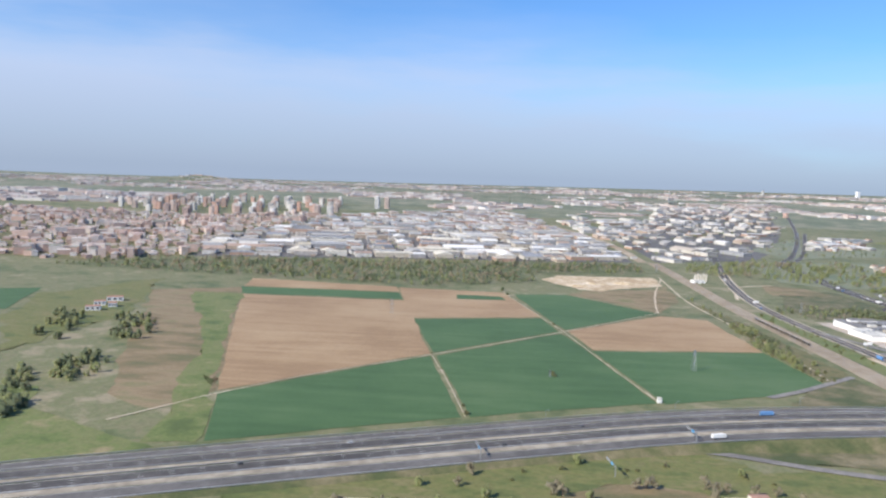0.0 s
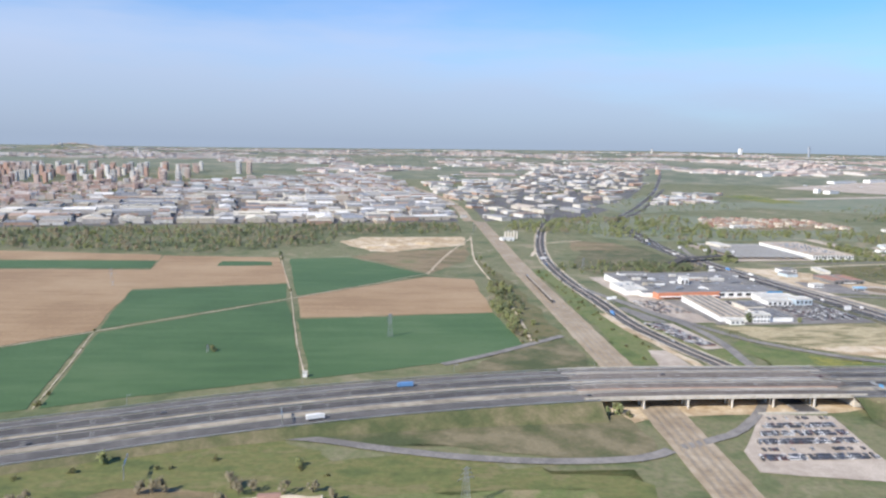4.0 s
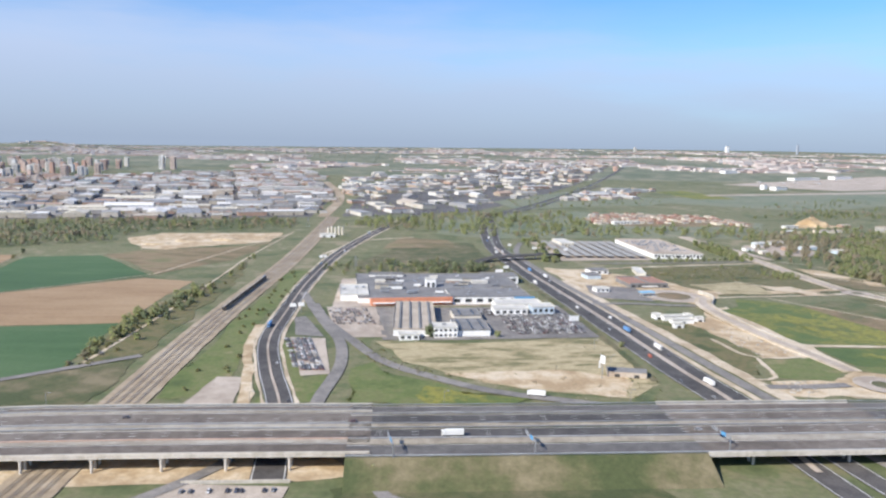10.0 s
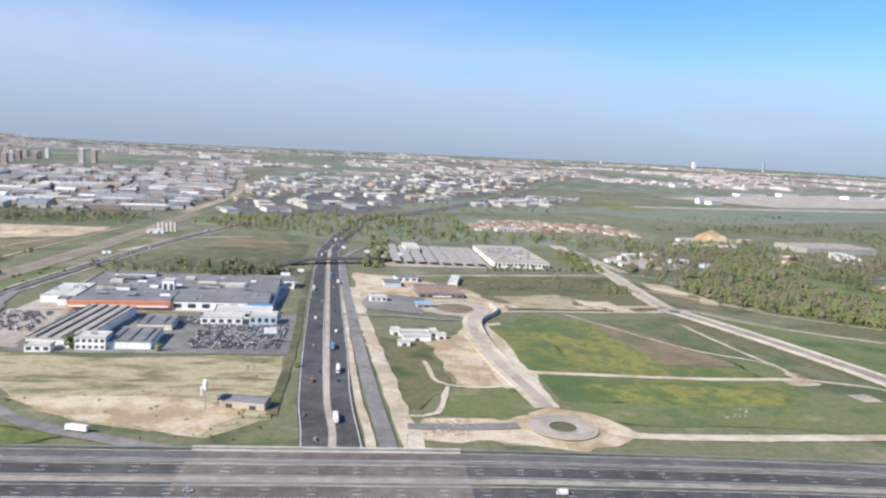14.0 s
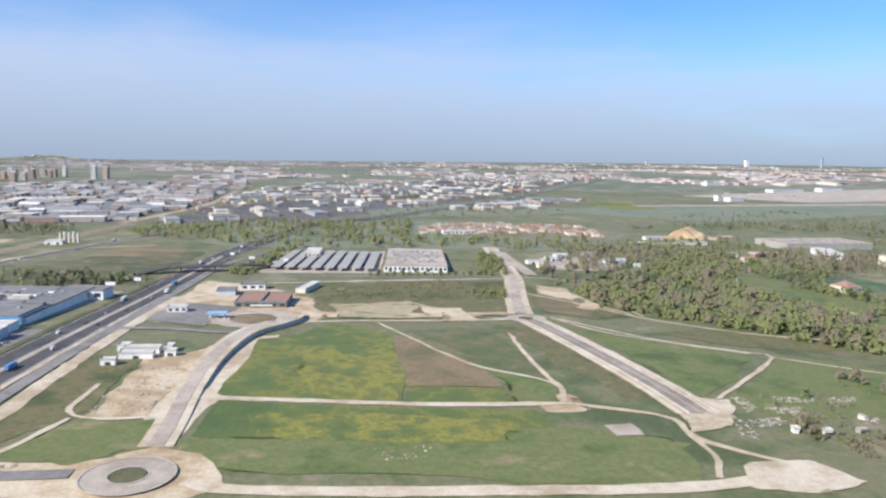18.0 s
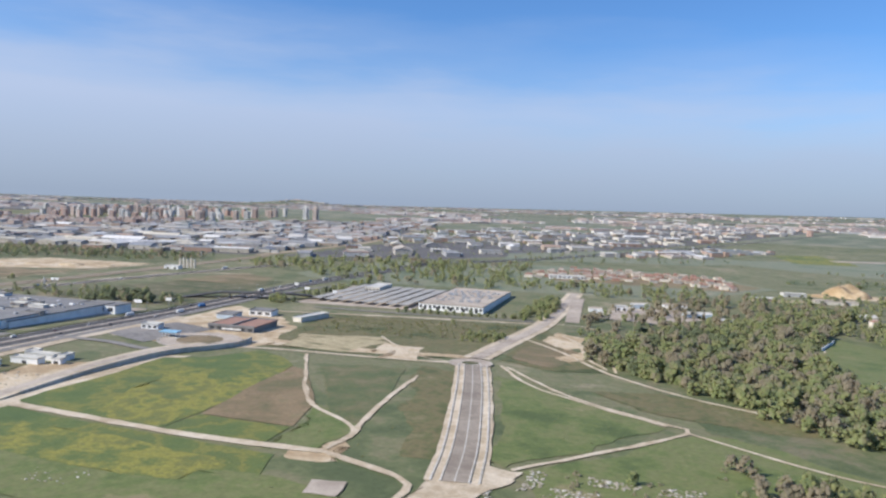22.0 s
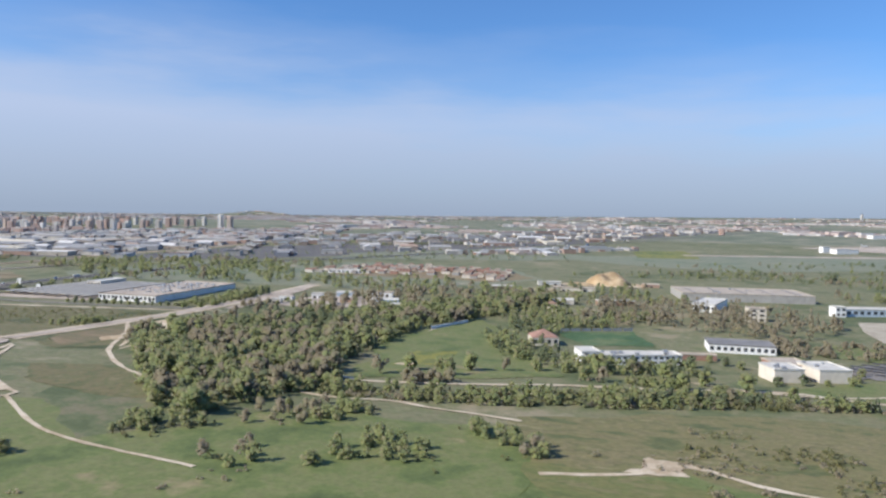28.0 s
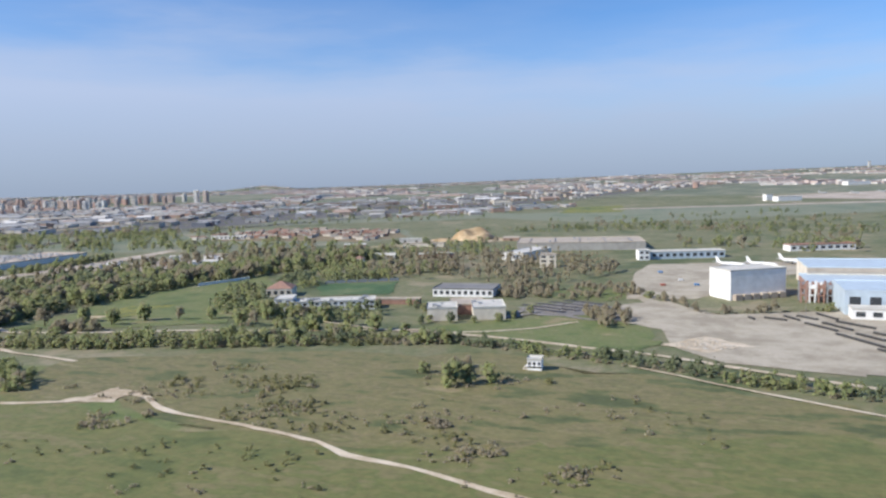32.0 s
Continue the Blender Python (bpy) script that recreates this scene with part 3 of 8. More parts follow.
FIELDS = [
    ("sand", [(238, 292), (262, 298), (347, 302), (352, 346), (236, 342)], 0.10, "bare sandy ground under the bridge"),
    ("fallow", [(-248, 635), (-175, 671), (-129, 486), (-94, 338), (-116, 307), (-141, 325), (-168, 401)], 0.10, "brownish fallow field with faint green patches"),
    ("meadow", [(-214, 634), (-167, 633), (-119, 425), (-80, 272), (-100, 268), (-106, 310), (-141, 453)], 0.16, "narrow green grass strip between fields"),
    ("plough", [(-167, 630), (-25, 632), (5, 430), (-94, 338), (-113, 412)], 0.14, "bare brown ploughed field"),
    ("crop", [(-181, 674), (-34, 677), (-27, 640), (-169, 635)], 0.14, "thin strip of green crop"),
    ("plough", [(-186, 729), (-38, 711), (-33, 681), (-180, 678)], 0.14, "thin strip of bare brown soil"),
    ("plough", [(-36, 708), (66, 702), (90, 574), (-13, 546)], 0.14, "bare brown field in the middle of the crops"),
    ("crop", [(21, 679), (63, 678), (66, 658), (22, 652)], 0.20, "short strip of green crop in brown soil"),
    ("crop", [(76, 695), (128, 708), (194, 616), (100, 523)], 0.14, "green crop field beside a dirt path"),
    ("crop", [(-11, 541), (89, 569), (94, 515), (7, 432)], 0.14, "dark green crop field beside a dirt path"),
    ("crop", [(5, 424), (23, 314), (-32, 291), (-78, 272), (-93, 334)], 0.14, "large dark green crop field beside the highway"),
    ("crop", [(9, 425), (95, 507), (105, 451), (119, 348), (27, 315)], 0.14, "dark green crop field crossed by footpaths"),
    ("plough", [(101, 519), (193, 606), (227, 593), (223, 474), (109, 458)], 0.14, "bare orange-brown field"),
    ("crop", [(108, 454), (223, 473), (226, 398), (182, 368), (123, 347)], 0.14, "dark green crop field beside the railway"),
    ("olive", [(-286, 482), (-321, 581), (-268, 709), (-231, 576), (-217, 499), (-230, 394)], 0.14, "yellowish green field with wild flowers"),
    ("crop", [(-460, 560), (-339, 619), (-305, 512), (-420, 420)], 0.14, "green crop field at the edge of the plain"),
    ("meadow", [(-340, 300), (-180, 330), (-160, 300), (-90, 262), (-150, 240), (-340, 180)], 0.12, "green rough meadow with scattered trees"),
    ("fallow", [(45, 228), (75, 251), (110, 246), (112, 190), (40, 190)], 0.14, "brown fallow field below the highway"),
    ("meadow", [(144, 242), (215, 243), (225, 190), (140, 190)], 0.14, "small green field beside the farm"),
    ("olive", [(-60, 252), (60, 280), (110, 279), (150, 268), (235, 255), (235, 160), (-60, 160)], 0.06, "rough green meadow below the highway"),
    ("verge", [(120, 288), (160, 298), (240, 304), (248, 268), (215, 265), (165, 274)], 0.16, "olive grass between the highway and its side road"),
    ("verge", [(186, 352), (250, 352), (252, 412), (206, 380)], 0.14, "rough dry verge beside the railway"),
    ("scrub", [(229, 400), (250, 418), (256, 560), (246, 700), (240, 560), (226, 470)], 0.16, "brown scrub strip along the railway"),
    ("fallow", [(198, 622), (236, 700), (246, 790), (226, 760), (150, 730), (130, 712)], 0.12, "dull brown-green rough field"),
    ("sand", [(116, 801), (137, 841), (253, 850), (246, 794), (215, 771), (169, 738), (148, 741)], 0.16, "orange bare sand clearing beside the river wood"),
    ("meadow", [(272, 365), (294, 365), (290, 480), (297, 640), (284, 640), (276, 480)], 0.12, "green strip between railway and slip road"),
    ("paving", [(282, 352), (300, 352), (297, 388), (288, 388)], 0.22, "pale concrete strip beside the slip road"),
    ("meadow", [(306, 360), (326, 362), (330, 390), (322, 386), (308, 440), (303, 430)], 0.12, "dark green grass between slip roads"),
    ("verge", [(327, 623), (332, 679), (369, 784), (431, 798), (440, 650), (432, 640)], 0.12, "dull green field behind the shopping centre"),
    ("fallow", [(349, 758), (368, 834), (413, 811), (416, 766)], 0.18, "brown bare strip at the field's far end"),
    ("drygrass", [(347, 437), (452, 443), (455, 406), (453, 375), (440, 362), (397, 374), (377, 388), (357, 407)], 0.14, "pale straw-coloured waste ground"),
    ("sand", [(372, 391), (398, 375), (438, 363), (446, 384), (420, 396)], 0.20, "bare sandy part of the waste ground"),
    ("meadow", [(336, 360), (340, 396), (346, 405), (353, 394), (381, 371), (405, 361), (380, 350)], 0.16, "green and brown slope beside the slip road"),
    ("mustard", [(366, 378), (381, 370), (405, 360), (392, 353), (372, 358), (362, 366)], 0.22, "strip of yellow flowers below the slip road"),
    ("verge", [(340, 296), (420, 300), (440, 262), (340, 258)], 0.12, "olive grass slope below the highway"),
    ("flowering", [(542, 508), (556, 518), (567, 542), (583, 534), (595.5, 522), (601, 475), (604.5, 447), (604, 428), (580, 429), (546, 434), (545, 446), (545, 481)], 0.12, "green meadow sprinkled with yellow flowers"),
    ("mustard", [(559, 489), (568, 499), (581, 486), (590, 495), (595.2, 516), (599, 497), (604, 447), (603, 429), (583, 434), (568, 452)], 0.16, "yellow flowers thick in a green meadow"),
    ("bareland", [(596.5, 520), (604, 516.5), (620, 489), (631, 472), (636, 447.5), (605.5, 446.5), (600.8, 475)], 0.18, "reddish bare brown field among meadows"),
    ("flowering", [(605.5, 445.5), (636, 446.5), (637, 431.5), (604.5, 428.5)], 0.17, "strip of grass and yellow flowers along a track"),
    ("meadow", [(631, 471), (643, 459.5), (655, 452), (654.6, 433), (638, 432), (637, 450)], 0.15, "small green meadow where tracks meet"),
    ("roughgreen", [(607, 525), (619, 535.5), (638, 538), (649, 492), (652, 458), (641, 462), (626, 489)], 0.14, "dull green meadow beside the new road"),
    ("flowering", [(548, 428), (600, 425), (645, 424), (650, 408), (640, 394), (610, 390), (575, 392), (550, 400)], 0.12, "green meadow with scattered yellow flowers"),
    ("mustard", [(560, 421), (592, 418), (632, 418), (637, 412), (634, 400), (618, 397), (600, 396), (570, 404)], 0.14, "meadow with a broad band of yellow flowers"),
    ("scrub", [(713, 537), (738, 545), (765, 537), (798, 528), (803, 512), (770, 507), (731, 515)], 0.16, "grey-brown trodden strip before the wood"),
    ("meadow", [(548, 399), (600, 404), (657, 410), (683, 402), (678, 376), (564, 376)], 0.15, "green meadow beside the dirt road"),
    ("meadow", [(677, 544), (743, 495), (703, 438), (699, 448)], 0.14, "green meadow beside the new road"),
    ("scrub", [(549, 616), (657, 622), (654, 569), (561, 552)], 0.14, "brown scrub with bare patches"),
    ("scrub", [(542, 672), (657, 685), (655, 626), (549, 613)], 0.14, "dull green rough grass and low bushes"),
    ("sand", [(608, 566), (622, 568), (622, 586), (610, 590)], 0.2, "bare pale sand patch in scrub"),
    ("sand", [(509, 478), (527, 491), (533, 413), (515, 410)], 0.16, "bare orange earth on a building site"),
    ("scrub", [(484, 480), (508, 480), (512, 412), (500, 385), (494, 385)], 0.12, "rough grass on a building site"),
    ("meadow", [(516, 408), (538, 412), (540, 394), (528, 380), (506, 384)], 0.14, "small green meadow on a building site"),
    ("sand", [(476, 545), (520, 536), (535, 520), (556, 548), (560, 560), (548, 612), (513, 650), (472, 665), (474, 600)], 0.08, "bare beige ground round the roadside halls"),
    ("sand", [(500, 378), (530, 382), (545, 394), (562, 388), (566, 366), (545, 358), (496, 362)], 0.10, "churned pale earth round a roundabout"),
    ("dirt", [(526, 500), (548, 520), (546, 440), (548, 400), (534, 400), (530, 440)], 0.07, "pale churned shoulder of the ramp"),
    ("dirt", [(687.9, 439.8), (694.8, 438.2), (704.6, 436.1), (709.1, 435.4), (701.3, 421.5), (700.2, 412.0), (690.5, 409.8), (685.8, 411.0)], 0.29, "bare beige earth at the road's end"),
    ("sand", [(648, 438), (660, 440), (662, 426), (648, 425)], 0.07, "bare earth where tracks meet"),
    ("scrub", [(640, 545), (660, 540), (690, 440), (676, 436), (655, 500)], 0.06, "rough brown-green verge of the new road"),
    ("sand", [(560, 556), (600, 562), (656, 572), (654, 580), (600, 572), (556, 570)], 0.15, "bare sandy edge of the scrub"),
    ("sand", [(480, 560), (512, 580), (512, 630), (474, 650)], 0.14, "bare pale yard beside the motorway"),
    ("scrub", [(668, 690), (690, 640), (720, 575), (692, 565), (668, 575)], 0.14, "brown scrub with wheel tracks"),
    ("forestfloor", [(701, 598), (671, 735), (703, 796), (821, 803), (826, 745), (805, 661), (824, 583), (840, 520), (800, 470), (752, 500), (739, 546)], 0.10, "woodland floor under the trees"),
    ("meadow", [(809, 661), (832, 748), (868, 700), (890, 640), (905, 605), (832, 567)], 0.18, "bright green clearing in the wood"),
    ("mustard", [(836, 596), (856, 604), (850, 640), (834, 628)], 0.24, "yellow flowers in a green clearing"),
    ("meadow", [(752, 492), (840, 515), (930, 528), (930, 440), (720, 420), (708, 436)], 0.09, "green and brown rough meadow"),
    ("pasture", [(900, 528), (960, 560), (1030, 575), (1090, 552), (1140, 525), (1060, 470), (930, 480)], 0.12, "brownish grassland with low scrub"),
    ("olive", [(920, 494), (1040, 486), (1120, 520), (1180, 440), (1000, 400), (900, 420)], 0.23, "green pasture with yellow patches"),
    ("meadow", [(985, 612), (1060, 585), (1075, 605), (1053, 672), (1012, 640)], 0.14, "green grass plot beside the apron"),
    ("meadow", [(1010, 700), (1048, 690), (1060, 720), (1020, 735)], 0.16, "dark green sports ground"),
    ("greenverge", [(884, 716), (922, 736), (937, 695), (903, 683)], 0.2, "green sports pitch behind the school"),
    ("apron", [(1046, 652), (1052, 684), (1070, 699), (1089, 667), (1138, 686), (1260, 650), (1180, 565), (1130, 577), (1096, 583), (1081, 602), (1073, 630)], 0.18, "large beige paved apron"),
    ("apron", [(1048, 789), (1052, 700), (1082, 705), (1126, 790), (1180, 830), (1129, 852), (1054, 830)], 0.2, "beige aircraft apron"),
    ("mustard", [(897, 1362), (980, 1376), (958, 1570), (883, 1518)], 0.2, "yellow flowering field beside the airport"),
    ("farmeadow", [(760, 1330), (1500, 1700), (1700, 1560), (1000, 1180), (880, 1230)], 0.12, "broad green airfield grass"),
    ("paving", [(960, 1440), (1340, 1565), (1900, 1760), (1890, 1800), (1330, 1600), (955, 1465)], 0.24, "pale concrete runway strip"),
    ("paving", [(1150, 1800), (1900, 2300), (2300, 2100), (1700, 1800), (1350, 1650)], 0.24, "wide pale airport apron"),
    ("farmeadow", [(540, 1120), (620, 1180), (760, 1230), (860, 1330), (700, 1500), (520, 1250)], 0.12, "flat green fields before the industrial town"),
    ("forestfloor", [(-190, 740), (-5, 722), (111, 779), (107, 842), (253, 885), (255, 950), (-64, 905), (-300, 850), (-420, 770)], 0.10, "floor of the long river wood"),
    ("farmeadow", [(402, 860), (459, 830), (619, 850), (734, 850), (830, 1000), (780, 1090), (627, 1110), (436, 1050)], 0.08, "floor of the wood behind the depot"),
    ("sand", [(846, 962), (868, 968), (912, 972), (925, 990), (905, 1006), (870, 1002), (850, 985)], 0.18, "pale bare ground round a sand heap"),
    ("sand", [(680, 673), (694, 660), (700, 632), (690, 622), (676, 640)], 0.2, "bare orange sand beside the new road"),
    ("sand", [(700, 618), (708, 604), (700, 588), (690, 598)], 0.2, "bare sandy ground along the wood"),
    ("fallow", [(676, 640), (696, 628), (704, 598), (692, 572), (672, 580), (670, 612)], 0.17, "trampled brown grass beside the new road"),
    ("drygrass", [(560, 596), (600, 604), (610, 590), (596, 560), (566, 556)], 0.17, "straw-coloured bare ground in the scrub"),
    ("sand", [(617, 586), (627, 588), (632, 557), (618, 551)], 0.21, "bare pale sand patch in the scrub"),
    ("oldasphalt", [(1011, 667), (1033, 689), (1046, 657), (1023, 649)], 0.26, "grey car park beside the institute"),
    ("paving", [(690, 742), (700, 800), (745, 812), (760, 770), (730, 735)], 0.2, "pale scrapyard ground between trees"),
    ("drygrass", [(812, 908), (850, 915), (862, 926), (850, 938), (820, 925)], 0.16, "bare beige strip before the sand heap"),
    ("meadow", [(915, 487), (938, 495), (946, 503), (964, 494), (993, 489), (1011, 480), (1020, 420), (900, 400)], 0.19, "green grass below the trail"),
    ("apron", [(1052, 715), (1062, 690), (1069, 640), (1078, 600), (1092, 582), (1126, 575), (1135, 615), (1088, 660)], 0.17, "worn outer edge of the paved apron"),
    ("dirt", [(688, 373), (704, 369), (716, 379), (708, 390), (694, 387)], 0.27, "churned turning place at the dirt road's end"),
    ("dirt", [(934, 497), (948, 500), (950, 510), (938, 512)], 0.24, "worn bare patch where paths meet"),
    ("sand", [(836, 598), (846, 596), (846, 602), (838, 603)], 0.26, "bare orange patch in the clearing"),
    ("fallow", [(636, 950), (790, 955), (820, 1010), (760, 1090), (640, 1080), (600, 1000)], 0.16, "bare reddish earth under the settlement"),
    ("dirt", [(1076, 604), (1086, 623), (1098, 606), (1087, 595)], 0.24, "pale rubble-strewn corner of the apron"),
]
for i, (mname, pts, dz, lab) in enumerate(FIELDS):
    structure(patch("field" if mname in ("crop", "plough", "mustard", "fallow", "bareland") else "plot", pts, M[mname], dz + 0.002 * (i % 11), wob=1.2 if mname in ("crop", "plough", "paving", "apron", "bareland", "flowering", "roughgreen") else 12.0 if mname in ("olive", "pasture") else 5.5), lab, "field" if mname in ("crop", "plough", "fallow", "mustard", "bareland") else "land")

# ---- dirt tracks and footpaths ----
TRACKS = [
    ([(496, 655), (530, 664), (559, 672), (597, 681), (660, 695)], 3.4, "pale straight road before the depot"),
    ([(598, 608), (612, 590), (636, 566), (660, 560)], 1.4, "pale wheel track through the scrub"),
    ([(684, 660), (696, 640), (704, 604), (716, 580)], 1.6, "pale track along the wood"),
    ([(-125, 290), (-112, 307), (-94, 331), (-56, 372), (6, 427), (95, 512), (194, 621)], 0.9, "pale dirt path between fields"),
    ([(194, 621), (219, 722), (259, 846)], 1.6, "pale footpath along a field"),
    ([(66, 712), (92, 552), (97, 519), (111, 413), (121, 349)], 0.5, "narrow pale footpath between fields"),
    ([(6, 427), (17, 366), (25, 314)], 0.45, "narrow overgrown footpath between fields"),
    ([(260, 858), (244, 716), (241, 650), (239, 530), (236, 458), (232, 406)], 1.5, "winding pale path beside the railway"),
    ([(-20, 226), (38, 228), (90, 222)], 2.0, "pale farm track below the highway"),
    ([(541, 431), (570, 430), (614, 428), (655, 431)], 3.6, "wide pale dirt track through the meadow"),
    ([(588, 546), (605, 514), (628, 474), (654, 453), (655, 433)], 1.6, "pale footpath across the meadow"),
    ([(675, 563), (706, 524), (737, 503), (748, 494), (722, 459), (705, 438)], 1.7, "pale looping dirt path"),
    ([(647, 528), (651, 478), (656, 448)], 1.8, "broken pale track through the meadow"),
    ([(655, 431), (680, 422), (685, 414), (685, 404), (698, 391), (712, 383)], 2.4, "curving pale dirt track"),
    ([(684, 407), (686, 392), (682, 378)], 1.8, "short pale dirt track"),
    ([(557, 372), (569, 368), (594, 368), (656, 371), (680, 374), (699, 380), (708, 381)], 5.0, "wide pale unpaved road"),
    ([(506, 443), (509, 417), (521, 411), (538, 414)], 2.0, "pale building site track"),
    ([(512, 411), (506, 385), (496, 382)], 2.0, "pale building site track"),
    ([(556, 545), (582, 550), (620, 554), (658, 562)], 3.0, "pale dirt road across scrub"),
    ([(672, 565), (691, 533), (716, 514), (742, 499)], 1.6, "footpath worn into the grass"),
    ([(668, 640), (691, 612), (719, 570), (752, 542), (782, 530), (800, 534)], 1.8, "pale path along the wood's edge"),
    ([(748, 494), (790, 470), (840, 462)], 1.4, "pale path through rough meadow"),
    ([(780, 590), (828, 566), (846, 565), (878, 576), (905, 588), (940, 597), (967, 606), (986, 610), (1003, 606), (1030, 600), (1052, 593), (1074, 587), (1106, 571), (1180, 538)], 2.6, "pale straight service track"),
    ([(800, 545), (837, 535), (858, 539), (871, 536), (902, 532)], 1.8, "pale sandy path among bushes"),
    ([(915, 488), (937, 497), (948, 507), (967, 497), (995, 492), (1012, 488), (1021, 483), (1036, 480), (1060, 472)], 1.7, "pale trail across the pasture"),
    ([(1066, 571), (1078, 564), (1093, 554), (1111, 544), (1150, 522)], 1.3, "brown trail along a hedge"),
    ([(940, 618), (985, 606), (1020, 618), (1040, 640)], 1.5, "pale drive round the institute"),
    ([(300, 720), (330, 800), (380, 830)], 3.0, "pale track beside the field"),
    ([(660, 702), (700, 690), (720, 575)], 1.4, "wheel track in the scrub"),
    ([(820, 690), (826, 745), (850, 800)], 1.2, "narrow pale path along the wood"),
]
for i, (pts, w, lab) in enumerate(TRACKS):
    structure(ribbon("path", pts, -w / 2, w / 2, M["dirt"], 0.26 + 0.004 * (i % 9), rough_edge=0.9 if w > 1.5 else 0.4, step=4.0), lab, "path")

# ---- roads ----
ROADS = [
    ([(320, 300), (318, 330), (315, 359), (306, 398), (299, 442), (299, 498), (301, 601), (312, 723), (339, 854), (373, 977), (409, 1100)], 9.5, "asphalt", "dark curving dual road with traffic"),
    ([(326, 330), (328, 363), (333, 401), (331, 437), (322, 471), (310, 520), (302, 557)], 5.0, "oldasphalt", "grey curving slip road"),
    ([(440, 350), (416, 359), (390, 370), (369, 387), (350, 408), (334, 446), (321, 482), (312, 521)], 5.0, "oldasphalt", "grey slip road leaving the highway"),
    ([(480, 200), (472, 300), (470, 358), (466, 395), (461, 471), (455, 583), (449, 698), (447, 771), (455, 870), (465, 944), (479, 1039), (573, 1201), (807, 1703), (1173, 2604), (1522, 3592)], 9.0, "asphalt", "busy dark motorway carriageway"),
    ([(494, 200), (484, 300), (479, 357), (475, 396), (472, 453), (466, 549), (460, 674), (456, 773), (466, 870), (476, 944), (490, 1036), (586, 1196), (825, 1698)], 8.0, "asphalt", "busy dark motorway carriageway"),
    ([(496, 300), (490, 358), (486, 397), (481, 454), (476, 520), (470, 607), (465, 729), (480, 800)], 5.0, "oldasphalt", "grey motorway side road"),
    ([(496, 373), (513, 373), (530, 375)], 5.0, "oldasphalt", "unfinished grey access road"),
    ([(471, 524), (499, 525), (519, 520), (533, 520)], 4.5, "oldasphalt", "grey access road"),
    ([(182, 366), (208, 383), (251, 416)], 4.0, "oldasphalt", "narrow grey access road"),
    ([(-10, 276), (77, 283), (95, 287), (126, 283), (154, 273), (181, 265), (209, 261), (237, 262), (250, 268)], 4.6, "oldasphalt", "worn grey side road with pale edges"),
    ([(312, 330), (305, 309), (284, 285), (271, 277), (255, 270)], 4.0, "oldasphalt", "grey road under the bridge"),
    ([(335, 318), (345, 305), (351, 290), (362, 284), (400, 262)], 4.0, "oldasphalt", "grey road curving below the bridge"),
    ([(517, 687), (575, 691), (661, 703)], 4.0, "oldasphalt", "straight grey access road"),
    ([(672, 830), (672, 813), (682, 712)], 9.0, "paving", "unfinished pale road strip"),
    ([(1011, 641), (1023, 658), (1045, 645), (1056, 667), (1033, 683), (1015, 668), (1011, 641)], 3.0, "oldasphalt", "looping grey drive beside the institute"),
    ([(277, 1001), (284, 1211), (273, 1378), (232, 1645)], 14.0, "ballast", "far railway curve"),
]
for i, (pts, w, mname, lab) in enumerate(ROADS):
    structure(ribbon("road", pts, -w / 2, w / 2, M[mname], 0.34 + 0.004 * (i % 9), step=7.0), lab, "road")
    if mname == "asphalt":
        for s in (-1, 1):
            structure(ribbon("road_line", pts, s * (w / 2 - 0.5) - 0.13, s * (w / 2 - 0.5) + 0.13, M["paint"], 0.39, step=9.0), "white painted edge line", "road marking")
DUAL = [(318, 330), (315, 359), (306, 398), (299, 442), (299, 498), (301, 601), (312, 723), (339, 854), (373, 977)]
structure(ribbon("barrier", DUAL, -0.45, 0.45, M["paving"], 0.5, thick=0.3), "pale concrete barrier between carriageways", "barrier")
structure(ribbon("verge", DUAL, -6.4, -5.0, M["dirt"], 0.28, 0.8), "pale dusty road verge", "verge")
structure(ribbon("verge", DUAL, 5.0, 6.2, M["dirt"], 0.28, 0.8), "pale dusty road verge", "verge")
structure(ribbon("verge", [(304, 355), (298, 395), (292, 430), (290, 470)], -2.0, 2.0, M["sand"], 0.24, 1.5), "bare sandy strip beside the slip road", "verge")
# bleached concrete barriers and pale verges of the motorway
structure(ribbon("barrier", [(472, 300), (474.6, 357), (470.8, 396), (466.6, 471), (460.6, 583), (454.6, 698), (451.5, 773)], -1.1, 1.1, M["paving"], 0.5), "pale concrete central reserve of the motorway", "barrier")
structure(ribbon("verge", [(486, 300), (485, 358), (481, 397), (476.6, 454), (471.5, 530), (465.4, 640), (460.6, 729)], -1.3, 1.3, M["dirt"], 0.3, 0.5), "pale dusty verge of the motorway", "verge")
structure(ribbon("verge", [(502, 330), (497, 358), (493, 397), (487, 460), (481, 520), (474, 607)], -3.0, 3.0, M["dirt"], 0.24, 1.5), "wide pale construction strip beside the motorway", "verge")
structure(ribbon("verge", [(455, 380), (453.5, 470), (447, 583), (442, 698)], -1.6, 1.6, M["verge"], 0.26, 0.8), "dry grass verge of the motorway", "verge")

